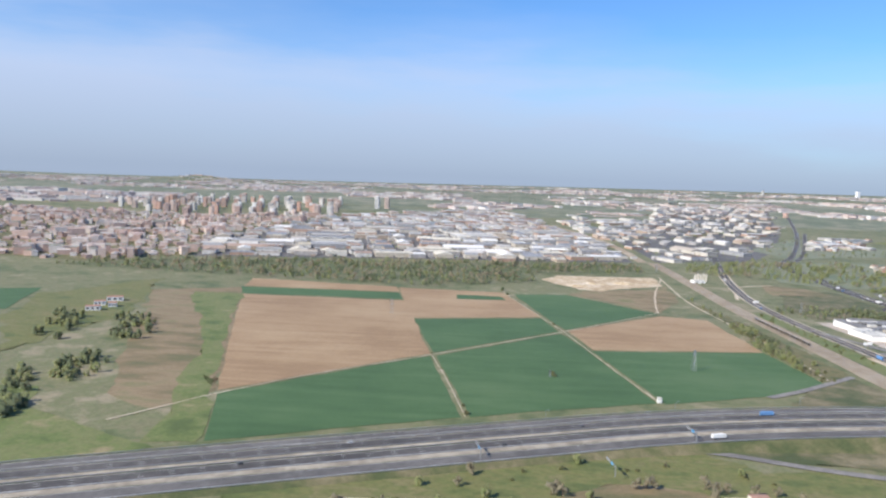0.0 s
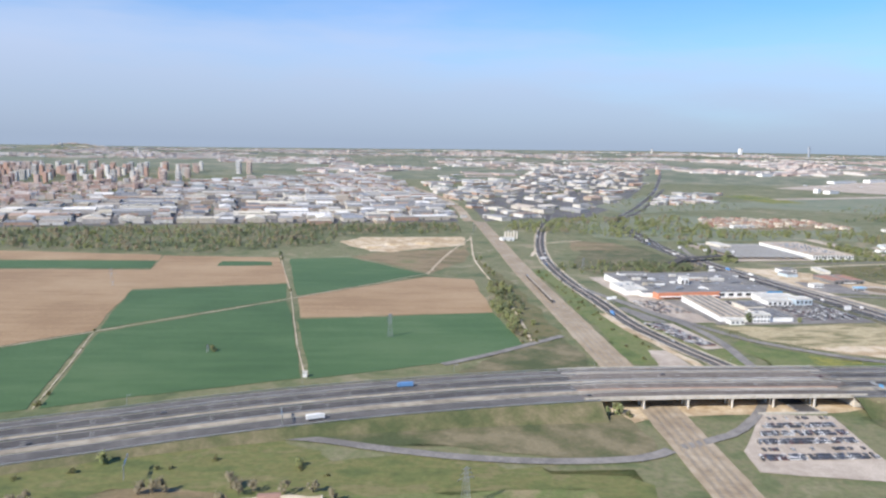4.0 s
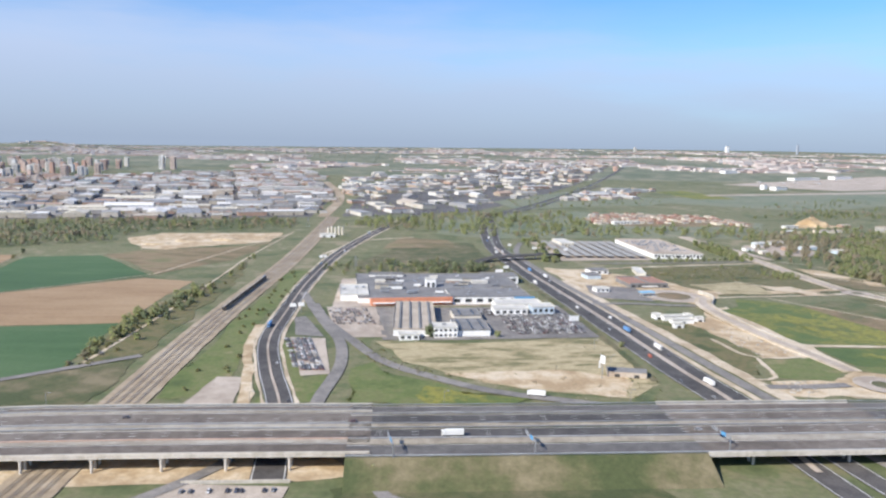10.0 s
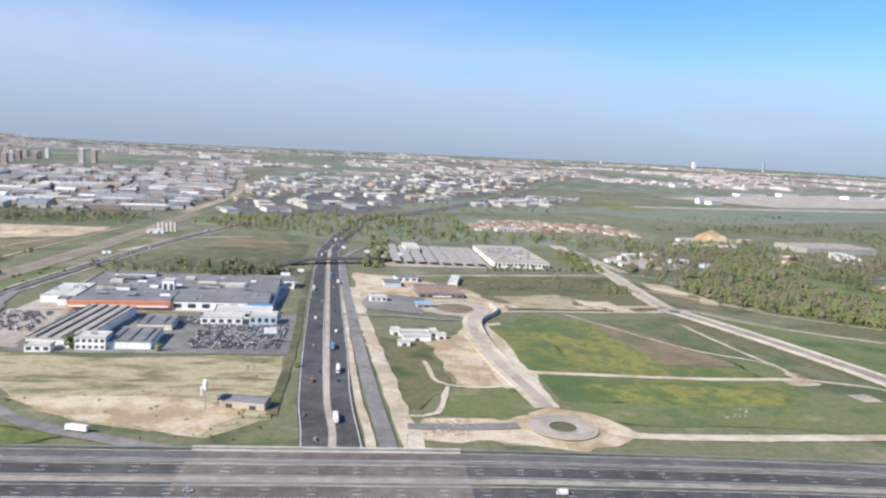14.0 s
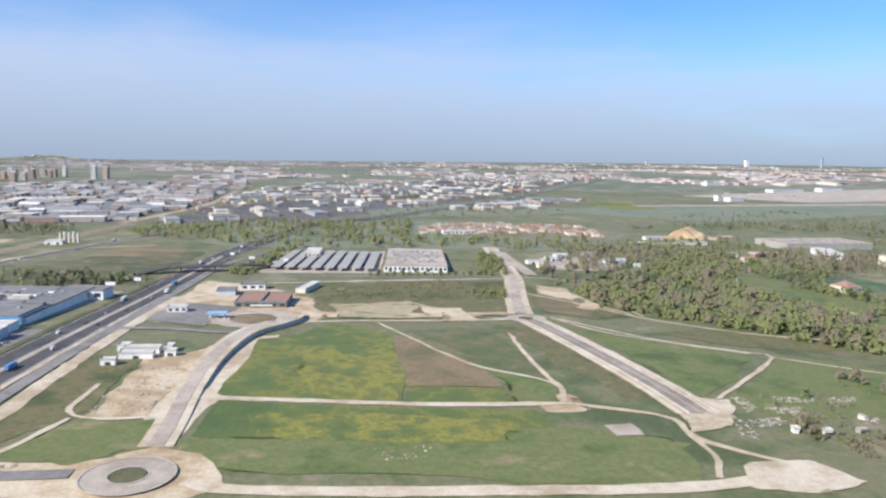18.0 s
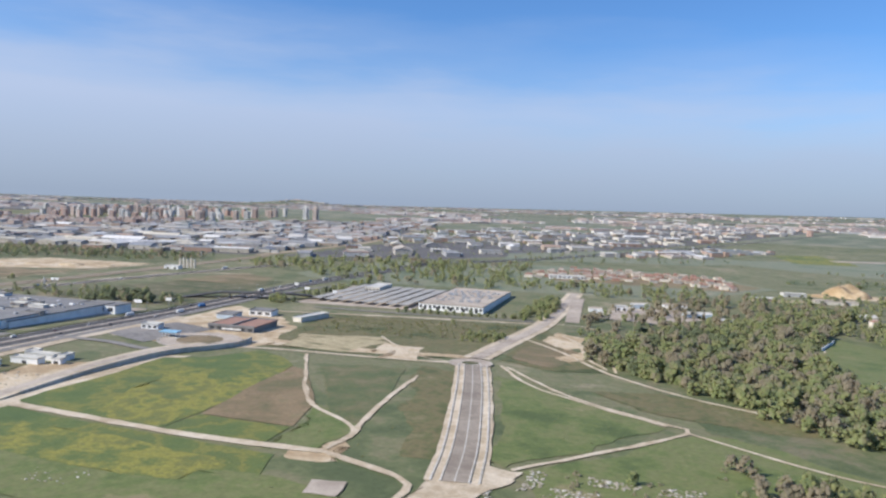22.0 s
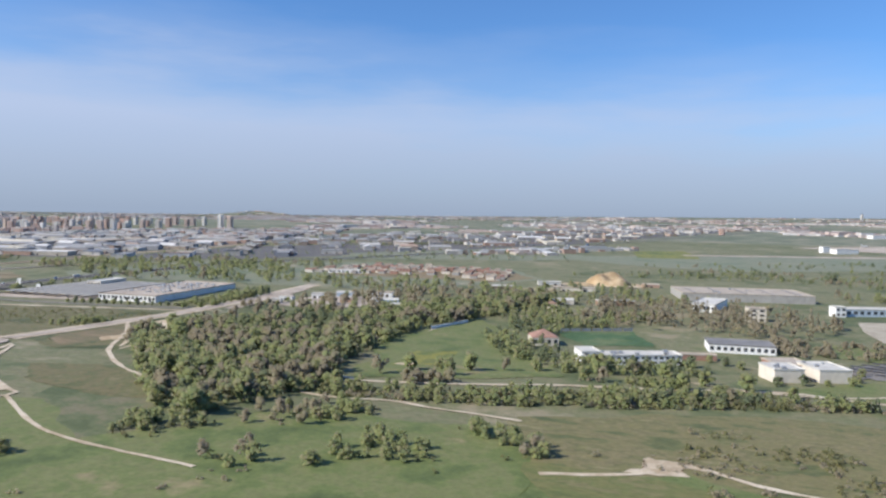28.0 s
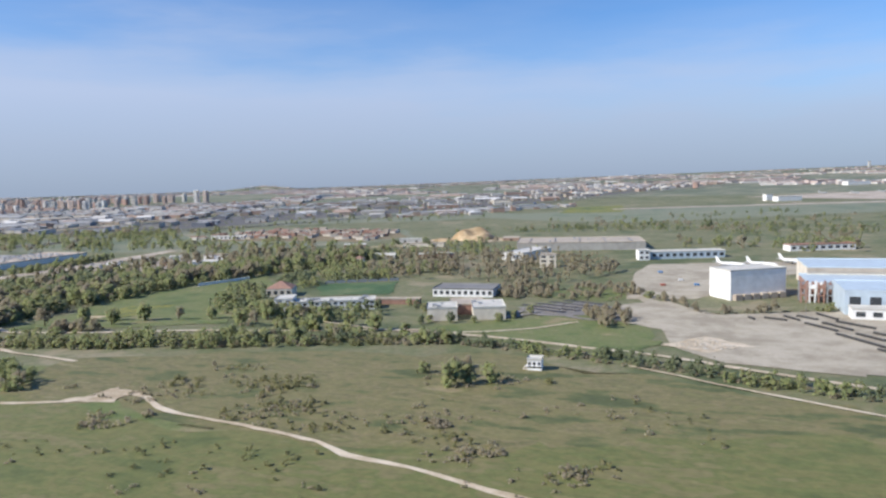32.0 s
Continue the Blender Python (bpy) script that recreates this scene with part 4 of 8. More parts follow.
# new road with bare shoulders, and its crossings
NEW_ROAD = [(664, 860), (665, 830), (667, 764), (667, 691), (661, 622), (658, 575)]
NEW_ROAD_2 = [(660, 562), (673, 515), (688, 455), (694, 424)]
for pts, w in ((NEW_ROAD, 13.0), (NEW_ROAD_2, 15.0)):
    structure(ribbon("verge", pts, -w / 2, w / 2, M["dirt"], 0.3, 0.6, step=4.0), "bare pale shoulders of a new road", "verge")
structure(ribbon("road", NEW_ROAD_2, -3.2, 3.2, M["newroad"], 0.42, step=5.0), "new straight grey road without markings", "road")
structure(ribbon("road", NEW_ROAD, -3.0, 3.0, M["paving"], 0.42, step=5.0), "unfinished pale road between kerbs", "road")
for s in (-1, 1):
    structure(ribbon("kerb", NEW_ROAD_2, s * 3.5 - 0.25, s * 3.5 + 0.25, M["concrete"], 0.55, step=5.0, thick=0.3), "pale concrete kerb", "kerb")
    structure(ribbon("kerb", NEW_ROAD_2, s * 6.0 - 0.3, s * 6.0 + 0.3, M["concrete"], 0.5, step=5.0, thick=0.3), "pale concrete kerb of a pavement", "kerb")
structure(ribbon("median", NEW_ROAD_2, -0.2, 0.2, M["concrete"], 0.47, step=5.0), "pale middle strip of the new road", "road marking")


def roundabout(cx, cy, r, inner, label, kerbed=True, ground="verge"):
    ang = np.linspace(0, 2 * math.pi, 33)[:-1]
    ring = []
    for k, rr in enumerate((inner, r)):
        for a in ang:
            ring.append((cx + rr * math.cos(a), cy + rr * math.sin(a), H(cx, cy) + 0.5))
    f = [(i, 32 + i, 32 + (i + 1) % 32, (i + 1) % 32) for i in range(32)]
    ob = structure(part("roundabout", mesh_np("roundabout", ring, f, [M["paving"]])), label, "roundabout")
    for rr, th in ((inner, 0.5), (r, 0.45)) if kerbed else ():
        c = [(cx + rr * math.cos(a), cy + rr * math.sin(a)) for a in np.linspace(0, 2 * math.pi, 33)]
        structure(ribbon("kerb", c, -th / 2, th / 2, M["concrete"], 0.62, step=3.0), "round pale kerb", "kerb")
    structure(patch("island", [(cx + (inner - 0.4) * math.cos(a), cy + (inner - 0.4) * math.sin(a)) for a in ang[::2]], M[ground], 0.55, wob=0.0), "bare middle island" if ground == "bareland" else "scrubby middle island", "land")
    return ob


roundabout(543.5, 374, 10.5, 4.6, "unfinished pale roundabout with a scrubby island")
roundabout(659, 562, 9.5, 4.0, "small unfinished pale roundabout")
roundabout(530, 549, 19.0, 11.0, "wide roundabout with pale kerbs and a bare island", ground="bareland")

# raised access road with a retaining wall
RAMP = [(543, 392), (541, 408), (536, 440), (533, 470), (533, 500), (536, 520), (543, 535)]
RAISE = lambda x, y: float(np.interp(y, [395, 440, 500, 540], [0.0, 0.4, 1.4, 1.7]))
structure(ribbon("road", RAMP, -4.5, 4.5, M["dirt"], 0.3, step=5.0, lift=RAISE, thick=0.6), "raised pale access road", "road")
structure(ribbon("road", RAMP, -2.2, 2.2, M["paving"], 0.36, step=5.0, lift=RAISE), "pale unfinished road surface", "road")


def retaining_wall():
    line = smooth_line([(540.5, 440), (537.6, 470), (537.6, 500), (540.5, 518), (548, 532), (553, 546), (551, 560)], 4.0)
    bm = bmesh.new()
    n = sides(line)
    prev = None
    for p, q in zip(line, n):
        top = H(p[0], p[1]) + RAISE(p[0], p[1]) + 0.6
        ring = [bm.verts.new((p[0] + q[0] * o, p[1] + q[1] * o, z)) for o, z in ((-0.25, H(p[0], p[1]) - 0.4), (0.25, H(p[0], p[1]) - 0.4), (0.25, top), (-0.25, top))]
        if prev:
            for k in range(4):
                bm.faces.new((prev[k], prev[(k + 1) % 4], ring[(k + 1) % 4], ring[k]))
        prev = ring
    bmesh.ops.recalc_face_normals(bm, faces=bm.faces[:])
    return structure(part("retaining_wall", bm, M["concrete"]), "grey concrete retaining wall of the raised road", "wall")


retaining_wall()

# ---- railway ----
RAIL = [(246, 60), (252, 160), (258, 255), (260, 284), (262, 323), (263, 369), (268, 504), (281, 764), (290, 1000)]
structure(ribbon("railway", RAIL, -8.0, 8.0, M["ballast"], 0.3, 0.5), "wide tan ballast bed of a railway", "railway")
for o in (-4.6, -1.6, 1.6, 4.8):
    tr = structure(ribbon("railway_track", RAIL, o - 0.75, o + 0.75, M["trackbed"], 0.38, 0.2), "rusty railway track on ballast", "railway track")
    for s in (-0.4, 0.4):
        ribbon("rail", RAIL, o + s - 0.07, o + s + 0.07, M["rail"], 0.48, parent=tr)

# ---- highway ----
HW = [(-420, 90), (-260, 168), (-130, 222), (-5, 267.8), (100, 302.4), (190, 319), (268, 323.2), (380, 322.8), (508, 323.4), (620, 324), (800, 318), (1000, 296)]
RISE = lambda x, y: float(np.interp(x, [-130, 60, 190, 245, 420, 520, 640, 760], [0.9, 1.4, 3.8, 4.9, 4.9, 4.9, 2.5, 0.6]))
hw_line = smooth_line(HW, 6.0)


def hw_piece(lo, hi):
    s = hw_line[(hw_line[:, 0] >= lo) & (hw_line[:, 0] <= hi)]
    return [tuple(p) for p in s]


B1, B2 = (234, 343), (440, 508)
LANES = [("carriageway", 4.6, 11.2), ("carriageway", -6.6, 0.0), ("side_lane", -18.8, -11.6), ("side_lane", 13.6, 18.8)]
LANES_1 = [("carriageway", 5.2, 13.4), ("carriageway", -6.7, -0.3), ("side_lane", -16.2, -10.2), ("side_lane", 16.2, 19.4)]
for lo, hi, onb in ((-420, B1[0], 0), (B1[0], B1[1], 1), (B1[1], B2[0], 0), (B2[0], B2[1], 2), (B2[1], 1000, 0)):
    pts = hw_piece(lo - 4, hi + 4)
    if not onb:
        structure(ribbon("embankment", pts, -20.4, 20.4, M["verge"], 0.1, step=6.0, lift=RISE), "dry grassy bank of the highway", "embankment")
        for s in (-1, 1):
            line = smooth_line(pts, 6.0)
            nn = sides(line)
            v, f = [], []
            for i, (p, q) in enumerate(zip(line, nn)):
                up = RISE(p[0], p[1])
                a, b = p + q * s * 20.4, p + q * s * (20.9 + 2.0 * up)
                v += [(a[0], a[1], H(*a) + up + 0.1), (b[0], b[1], H(*b) - 0.05)]
                if i:
                    f.append((2 * i - 2, 2 * i, 2 * i + 1, 2 * i - 1)[::s])
            structure(part("embankment", mesh_np("slope", v, f, [M["verge"]])), "dry grassy slope of the highway bank", "embankment")
    else:
        near = -17.2 if onb == 1 else -20.3
        for o in (near, 20.3):
            structure(ribbon("parapet", pts, o - 0.2, o + 0.2, M["concrete"], 0.8, step=6.0, lift=RISE, thick=0.8), "pale concrete bridge parapet", "parapet")
        structure(ribbon("bridge_deck", pts, near - 0.1, 20.4, M["concrete"], 0.05, step=6.0, lift=RISE, thick=0.8), "long pale concrete highway bridge deck", "bridge")
    for nm, a, b in LANES_1 if onb == 1 else LANES:
        mat = M["deckroad"] if onb else (M["asphalt"] if nm == "carriageway" else M["sidelane"])
        structure(ribbon(nm, pts, a, b, mat, 0.18, step=6.0, lift=RISE), "sun-bleached lanes on the bridge" if onb == 1 else "dark asphalt highway lanes" if nm == "carriageway" else "worn grey side lane of the highway", "road")
        for e in (a + 0.35, b - 0.35):
            structure(ribbon("road_line", pts, e - 0.1, e + 0.1, M["paint"], 0.22, step=6.0, lift=RISE), "white painted edge line", "road marking")
    structure(ribbon("median", pts, 0.3 if onb else 0.9, 4.4 if onb else 3.9, M["bridgepale"] if onb else M["reserve"], 0.24, 0.3, step=6.0, lift=RISE), "pale central reserve of the highway", "median")
    structure(ribbon("median", pts, -9.9 if onb == 1 else -11.2, -7.2, M["bridgepale"] if onb else M["reserve"], 0.24, 0.3, step=6.0, lift=RISE), "pale strip between highway lanes", "median")
    structure(ribbon("median", pts, 13.8 if onb == 1 else 11.6, 15.9 if onb == 1 else 13.2, M["bridgepale"] if onb else M["reserve"], 0.24, 0.3, step=6.0, lift=RISE), "pale strip between highway lanes", "median")
    for o in (-16.9 if onb == 1 else -19.5, -7.4, 0.6, 4.1, 11.9 if onb != 1 else 15.6, 19.9):
        red = onb == 1 and o == -7.4
        g = ribbon("guard_rail", pts, o - 0.09, o + 0.09, M["rust"] if red else M["steel"], 0.62, step=8.0, lift=RISE, thick=0.28)
        structure(g, "reddish steel guard rail" if red else "grey steel guard rail", "guard rail")
# lane dashes
for off in (6.8, 9.0, -2.2, -4.4):
    line = smooth_line(HW, 2.0)
    nn = sides(line)
    v, f = [], []
    for i in range(0, len(line) - 1, 5):
        if not -120 < line[i, 0] < 640:
            continue
        for p, q in ((line[i], nn[i]), (line[i + 1], nn[i + 1])):
            for o in (off - 0.09, off + 0.09):
                c = p + q * o
                v.append((c[0], c[1], H(*c) + RISE(*p) + 0.225))
        k = len(v) - 4
        f.append((k, k + 2, k + 3, k + 1))
    tagged(part("lane_dashes", mesh_np("lane_dashes", v, f, [M["paint"]])), "broken white lane lines", "road marking", kind="stuff")


def bridge_pier(x, y, label):
    """A row of slim columns under a crosshead."""
    z0, z1 = H(x, y - 20) - 0.3, H(x, y) + RISE(x, y) - 0.75
    root = part("bridge_pier", boxes((-0.6, -17.0, z1 - 0.6 - z0, 0.6, 19.5, z1 - z0), bevel=0.1), M["concrete"], m=pose(x, y, z0))
    tagged(root, label, "bridge pier", "piers of the highway bridge")
    for yy in (-16.6, -14.0, -11.0, -7, -4, 0, 4, 8, 12, 16):
        bm = bmesh.new()
        bar(bm, (0, yy, 0), (0, yy, z1 - 0.6 - z0), 0.4, 8)
        part("column", bm, M["concrete"], root)
    return root


for x in (255, 273, 291, 308, 325):
    bridge_pier(x, float(np.interp(x, hw_line[:, 0], hw_line[:, 1])), "slim pale concrete columns carrying the highway bridge")
for x in (456, 485):
    bridge_pier(x, float(np.interp(x, hw_line[:, 0], hw_line[:, 1])), "concrete columns between motorway carriageways")
for x in (234, 343, 440, 508):
    y = float(np.interp(x, hw_line[:, 0], hw_line[:, 1]))
    structure(part("abutment", boxes((x - 1.5, y - (17.0 if x < 400 else 20.3), H(x, y) - 0.5, x + 1.5, y + 20.3, H(x, y) + RISE(x, y) - 0.05)), M["concrete"]), "pale concrete bridge abutment", "abutment")
# flyover of the far junction
FLY = [(420, 680), (438, 694), (463, 703), (490, 716), (510, 740)]
FLYUP = lambda x, y: float(np.interp(x, [420, 440, 485, 510], [0.5, 4.0, 4.0, 0.5]))
structure(ribbon("flyover", FLY, -4, 4, M["asphalt"], 0.2, step=5.0, lift=FLYUP, thick=0.9), "dark flyover across the motorway", "bridge")
for x, y in ((446, 697), (456, 701), (466, 705), (476, 710)):
    bm = bmesh.new()
    bar(bm, (x, y, H(x, y) - 0.2), (x, y, H(x, y) + 3.4), 0.5, 8)
    structure(part("flyover_column", bm, M["concrete"]), "concrete column under the flyover", "column")

# ---- kinds of things ----
def roof_mesh(kind, w, d, h, over=0.15):
    """A roof over a w x d plan at height h: flat with a rim, gabled, hipped or sawtooth."""
    bm = bmesh.new()
    x, y = w / 2 + over, d / 2 + over
    if kind == "flat":
        box(bm, -x, -y, h - 0.15, x, y, h + 0.5)
        top = max(bm.faces, key=lambda f: f.calc_center_median().z)
        bmesh.ops.inset_region(bm, faces=[top], thickness=0.25, depth=-0.4)
    elif kind == "saw":
        n = max(2, int(w / 5))
        s = 2 * x / n
        prof = [(-x, h - 0.1)]
        for i in range(n):
            prof += [(-x + i * s, h + 1.3), (-x + (i + 1) * s - 0.02, h)]
        prof += [(x, h - 0.1)]
        a = [bm.verts.new((u, -y, z)) for u, z in prof]
        c = [bm.verts.new((u, y, z)) for u, z in prof]
        for i in range(len(prof)):
            j = (i + 1) % len(prof)
            bm.faces.new((a[i], a[j], c[j], c[i]))
        bm.faces.new(a[::-1])
        bm.faces.new(c)
    else:
        rise = min(w, d) * (0.14 if kind == "gable" else 0.26)
        along = w >= d
        ins = 0.0 if kind == "gable" else min(x, y)
        r = [(-x + ins, 0), (x - ins, 0)] if along else [(0, -y + ins), (0, y - ins)]
        c = [bm.verts.new(q) for q in ((-x, -y, h), (x, -y, h), (x, y, h), (-x, y, h))]
        t = [bm.verts.new((q[0], q[1], h + rise)) for q in r]
        fs = ((c[0], c[1], t[1], t[0]), (c[2], c[3], t[0], t[1]), (c[1], c[2], t[1]), (c[3], c[0], t[0])) if along else ((c[1], c[2], t[1], t[0]), (c[3], c[0], t[0], t[1]), (c[0], c[1], t[0]), (c[2], c[3], t[1]))
        for f in fs:
            bm.faces.new(f)
        bm.faces.new(c[::-1])
    bmesh.ops.recalc_face_normals(bm, faces=bm.faces[:])
    return bm


def wall_mesh(w, d, h, kind="flat"):
    return boxes((-w / 2, -d / 2, -0.6, w / 2, d / 2, h), bevel=0.0)


def building(name, x, y, w, d, h, ang=0.0, wall="wall", roof="roof", kind="flat", label="", category="building", group="", win=(0, 0), door=0, sky=0, units=0, seed=1, sides_too=False):
    """A building with its roof, and the windows, doors, rooflights and roof units that show."""
    rng = random.Random(seed)
    root = part(name, wall_mesh(w, d, h), M[wall], m=pose(x, y, H(x, y), 0, 0, ang))
    tagged(root, label, category, group)
    part("roof", roof_mesh(kind, w, d, h), M[roof], root)
    rows, cols = win
    if rows and cols:
        sw, sh = w / cols * 0.55, h / rows * 0.45
        wm = boxes((-sw / 2, -0.06, -sh / 2, sw / 2, 0.06, sh / 2))
        me = bpy.data.meshes.new("window")
        wm.to_mesh(me)
        wm.free()
        me.materials.append(M["glass"])
        for r in range(rows):
            for c in range(cols):
                part("window", me, None, root, m=pose(-w / 2 + (c + 0.5) * w / cols, -d / 2 - 0.03, (r + 0.55) * h / rows))
        if sides_too:
            k = max(1, int(cols * d / w))
            for r in range(rows):
                for c in range(k):
                    part("window", me, None, root, m=pose(-w / 2 - 0.03, -d / 2 + (c + 0.5) * d / k, (r + 0.55) * h / rows, 0, 0, 90))
    for i in range(door):
        u = -w / 2 + (i + 0.5) * w / door
        part("door", boxes((u - 1.0, -d / 2 - 0.08, 0, u + 1.0, -d / 2 + 0.05, min(2.4, h * 0.6))), M["dark"], root)
    if sky:
        for i in range(sky):
            u = -w / 2 + (i + 0.5) * w / sky
            zz = h + 0.12
            if kind == "gable":
                continue
            part("rooflight", boxes((u - 0.35, -d * 0.42, zz, u + 0.35, d * 0.42, zz + 0.25)), M["glass"] if sky < 20 else M["dark"], root)
    for i in range(units):
        u, v = rng.uniform(-w * 0.4, w * 0.4), rng.uniform(-d * 0.35, d * 0.35)
        s = rng.uniform(0.5, 1.1)
        part("roof_unit", boxes((u - s, v - s * 0.7, h + 0.1, u + s, v + s * 0.7, h + 0.2 + s * 0.9), bevel=0.05), M["steel"], root)
    return root


def apartment_tower(x, y, w, d, h, ang, label, seed):
    root = part("apartment_tower", boxes((-w / 2, -d / 4, -0.8, w / 2, d / 4, h), (-w / 4, -d / 2, -0.8, w / 4, d / 2, h - 0.4)), M["towerwall"], m=pose(x, y, H(x, y), 0, 0, ang))
    tagged(root, label, "apartment tower", "apartment towers of the suburb")
    part("roof", boxes((-w / 6, -d / 6, h, w / 6, d / 6, h + 1.4), (-w / 2 - 0.1, -d / 4 - 0.1, h - 0.05, w / 2 + 0.1, d / 4 + 0.1, h + 0.25)), M["roof"], root)
    for u, v, sx in ((-w * 0.37, -d / 4 - 0.05, w * 0.12), (w * 0.37, -d / 4 - 0.05, w * 0.12), (-w * 0.12, -d / 2 - 0.05, w * 0.10), (w * 0.12, -d / 2 - 0.05, w * 0.10)):
        part("window_strip", boxes((u - sx / 2, v - 0.06, h * 0.06, u + sx / 2, v + 0.1, h * 0.95)), M["shadedglass"], root)
    return root


def box_batch(name, items, wall, roof, label, category):
    """Many small far buildings as one mesh: rows of x, y, width, depth, height, turn, pitch."""
    it = np.array(items, float)
    n = len(it)
    x, y, w, d, h, a, g = it.T
    ca, sa = np.cos(a), np.sin(a)
    z = H(x, y)
    sx, sy = np.array([-1, 1, 1, -1]) / 2, np.array([-1, -1, 1, 1]) / 2

    def ring(grow, zz):
        lx, ly = sx[None] * (w + grow)[:, None], sy[None] * (d + grow)[:, None]
        return np.stack([x[:, None] + ca[:, None] * lx - sa[:, None] * ly, y[:, None] + sa[:, None] * lx + ca[:, None] * ly, np.repeat(zz[:, None], 4, 1)], 2)
    lo, hi = ring(0 * w, z - 1.5), ring(0 * w, z + h)
    r0 = ring(0 * w + 0.3, z + h + 0.02)
    # ridge: two points along the longer side
    rx = np.where(w >= d, 0.5, 0.0)[:, None] * np.array([-1, 1])[None] * w[:, None]
    ry = np.where(w >= d, 0.0, 0.5)[:, None] * np.array([-1, 1])[None] * d[:, None]
    rid = np.stack([x[:, None] + ca[:, None] * rx - sa[:, None] * ry, y[:, None] + sa[:, None] * rx + ca[:, None] * ry, np.repeat((z + h + 0.05 + g)[:, None], 2, 1)], 2)
    v = np.concatenate([lo, hi, r0, rid], 1).reshape(-1, 3)
    b = np.arange(n)[:, None] * 14
    walls = np.array([[0, 1, 5], [0, 5, 4], [1, 2, 6], [1, 6, 5], [2, 3, 7], [2, 7, 6], [3, 0, 4], [3, 4, 7]])
    long = np.array([[8, 9, 13], [8, 13, 12], [10, 11, 12], [10, 12, 13], [9, 10, 13], [11, 8, 12]])
    wide = np.array([[9, 10, 13], [9, 13, 12], [11, 8, 12], [11, 12, 13], [8, 9, 12], [10, 11, 13]])
    fw = (b[:, None] + walls[None]).reshape(-1, 3)
    fr = np.where((w >= d)[:, None, None], b[:, None] + long[None], b[:, None] + wide[None]).reshape(-1, 3)
    me = mesh_np(name, v, np.vstack([fw, fr]), [M[wall], M[roof]], [0] * len(fw) + [1] * len(fr))
    return tagged(part(name, me), label, category, kind="stuff")


# -- trees --
ICO_V, ICO_F = None, None
UP = np.array([0, 0, 1.5])
_b = bmesh.new()
bmesh.ops.create_icosphere(_b, subdivisions=1, radius=1.0)
ICO_V = np.array([v.co[:] for v in _b.verts])
ICO_F = np.array([[v.index for v in f.verts] for f in _b.faces])
_b.free()


def soft_normals(me, n):
    """Leaves take the light of the crown that they belong to."""
    me.attributes.new("custom_normal", "FLOAT_VECTOR", "POINT").data.foreach_set("vector", np.ascontiguousarray(n, np.float32).ravel())


def unit(v):
    return v / np.maximum(1e-6, np.linalg.norm(v, axis=-1, keepdims=True))


def crown_arrays(seed, h, r, lumps, leaves, tall=1.0, low=0.25, leaf=0.45):
    """Corners and triangles of a crown: uneven lumps with loose leaf sprays round them."""
    rng = np.random.default_rng(seed)
    vs, fs, ns, k = [], [], [], 0
    cs = []
    mid = np.array([0, 0, h * (0.25 + 0.3 * low)])
    for i in range(lumps):
        u = rng.uniform(low, 1.0)
        rad = r * (math.sin(math.pi * min(0.97, 0.12 + 0.8 * (u - low) / (1 - low))) ** 0.7) * rng.uniform(0.25, 0.85)
        a = rng.uniform(0, 2 * math.pi)
        c = np.array([rad * math.cos(a), rad * math.sin(a), h * u * 0.9])
        s = r * rng.uniform(0.13, 0.28)
        cs.append((c, s))
        q = c + ICO_V * s * (1 + rng.uniform(-0.35, 0.35, (len(ICO_V), 1))) * [1, 1, tall]
        vs.append(q)
        ns.append(unit(0.7 * ICO_V + 0.7 * unit(q - mid) + UP))
        fs.append(ICO_F + k)
        k += len(ICO_V)
    for i in range(leaves):
        c, s = cs[rng.integers(len(cs))]
        d = rng.normal(size=3)
        d /= np.linalg.norm(d)
        p = c + d * s * rng.uniform(0.8, 1.9) * [1, 1, tall]
        t = p + rng.normal(size=(3, 3)) * leaf
        out = unit(0.7 * d + 0.7 * unit(p - mid) + UP)
        if np.dot(np.cross(t[1] - t[0], t[2] - t[0]), out) < 0:
            t = t[::-1]
        vs.append(t)
        ns.append(np.tile(out, (3, 1)))
        fs.append(np.array([[0, 1, 2]]) + k)
        k += 3
    return np.vstack(vs), np.vstack(fs), np.vstack(ns)


def trunk_arrays(h, r):
    bm = bmesh.new()
    bmesh.ops.create_cone(bm, cap_ends=False, segments=6, radius1=r, radius2=r * 0.45, depth=h * 0.75, matrix=Matrix.Translation((0, 0, h * 0.3)))
    for a, l in ((0.5, 0.42), (2.4, 0.36), (4.3, 0.40)):
        bar(bm, (0, 0, h * 0.42), (l * h * 0.6 * math.cos(a), l * h * 0.6 * math.sin(a), h * 0.72), r * 0.4, 4)
    return bm


TREE_KINDS = {
    "broad": ("leaf", 5.2, 2.5, 28, 240, 1.0, 0.16),
    "round": ("leaf", 4.2, 2.2, 24, 210, 0.9, 0.10),
    "dark": ("leafdark", 4.8, 2.3, 26, 210, 1.0, 0.14),
    "poplar": ("leafbare", 7.5, 1.2, 14, 200, 1.8, 0.12),
    "bare": ("leafbare", 5.5, 2.4, 10, 300, 1.1, 0.3),
    "bush": ("leafbush", 1.8, 1.4, 11, 110, 0.8, 0.1),
    "far": ("leaffar", 4.4, 2.6, 12, 120, 0.9, 0.15),
    "brush": ("leafbare", 1.5, 1.5, 6, 120, 0.7, 0.1),
    "pine": ("leafdark", 5.0, 1.2, 14, 150, 1.2, 0.08),
}
TREE_MESH = {}
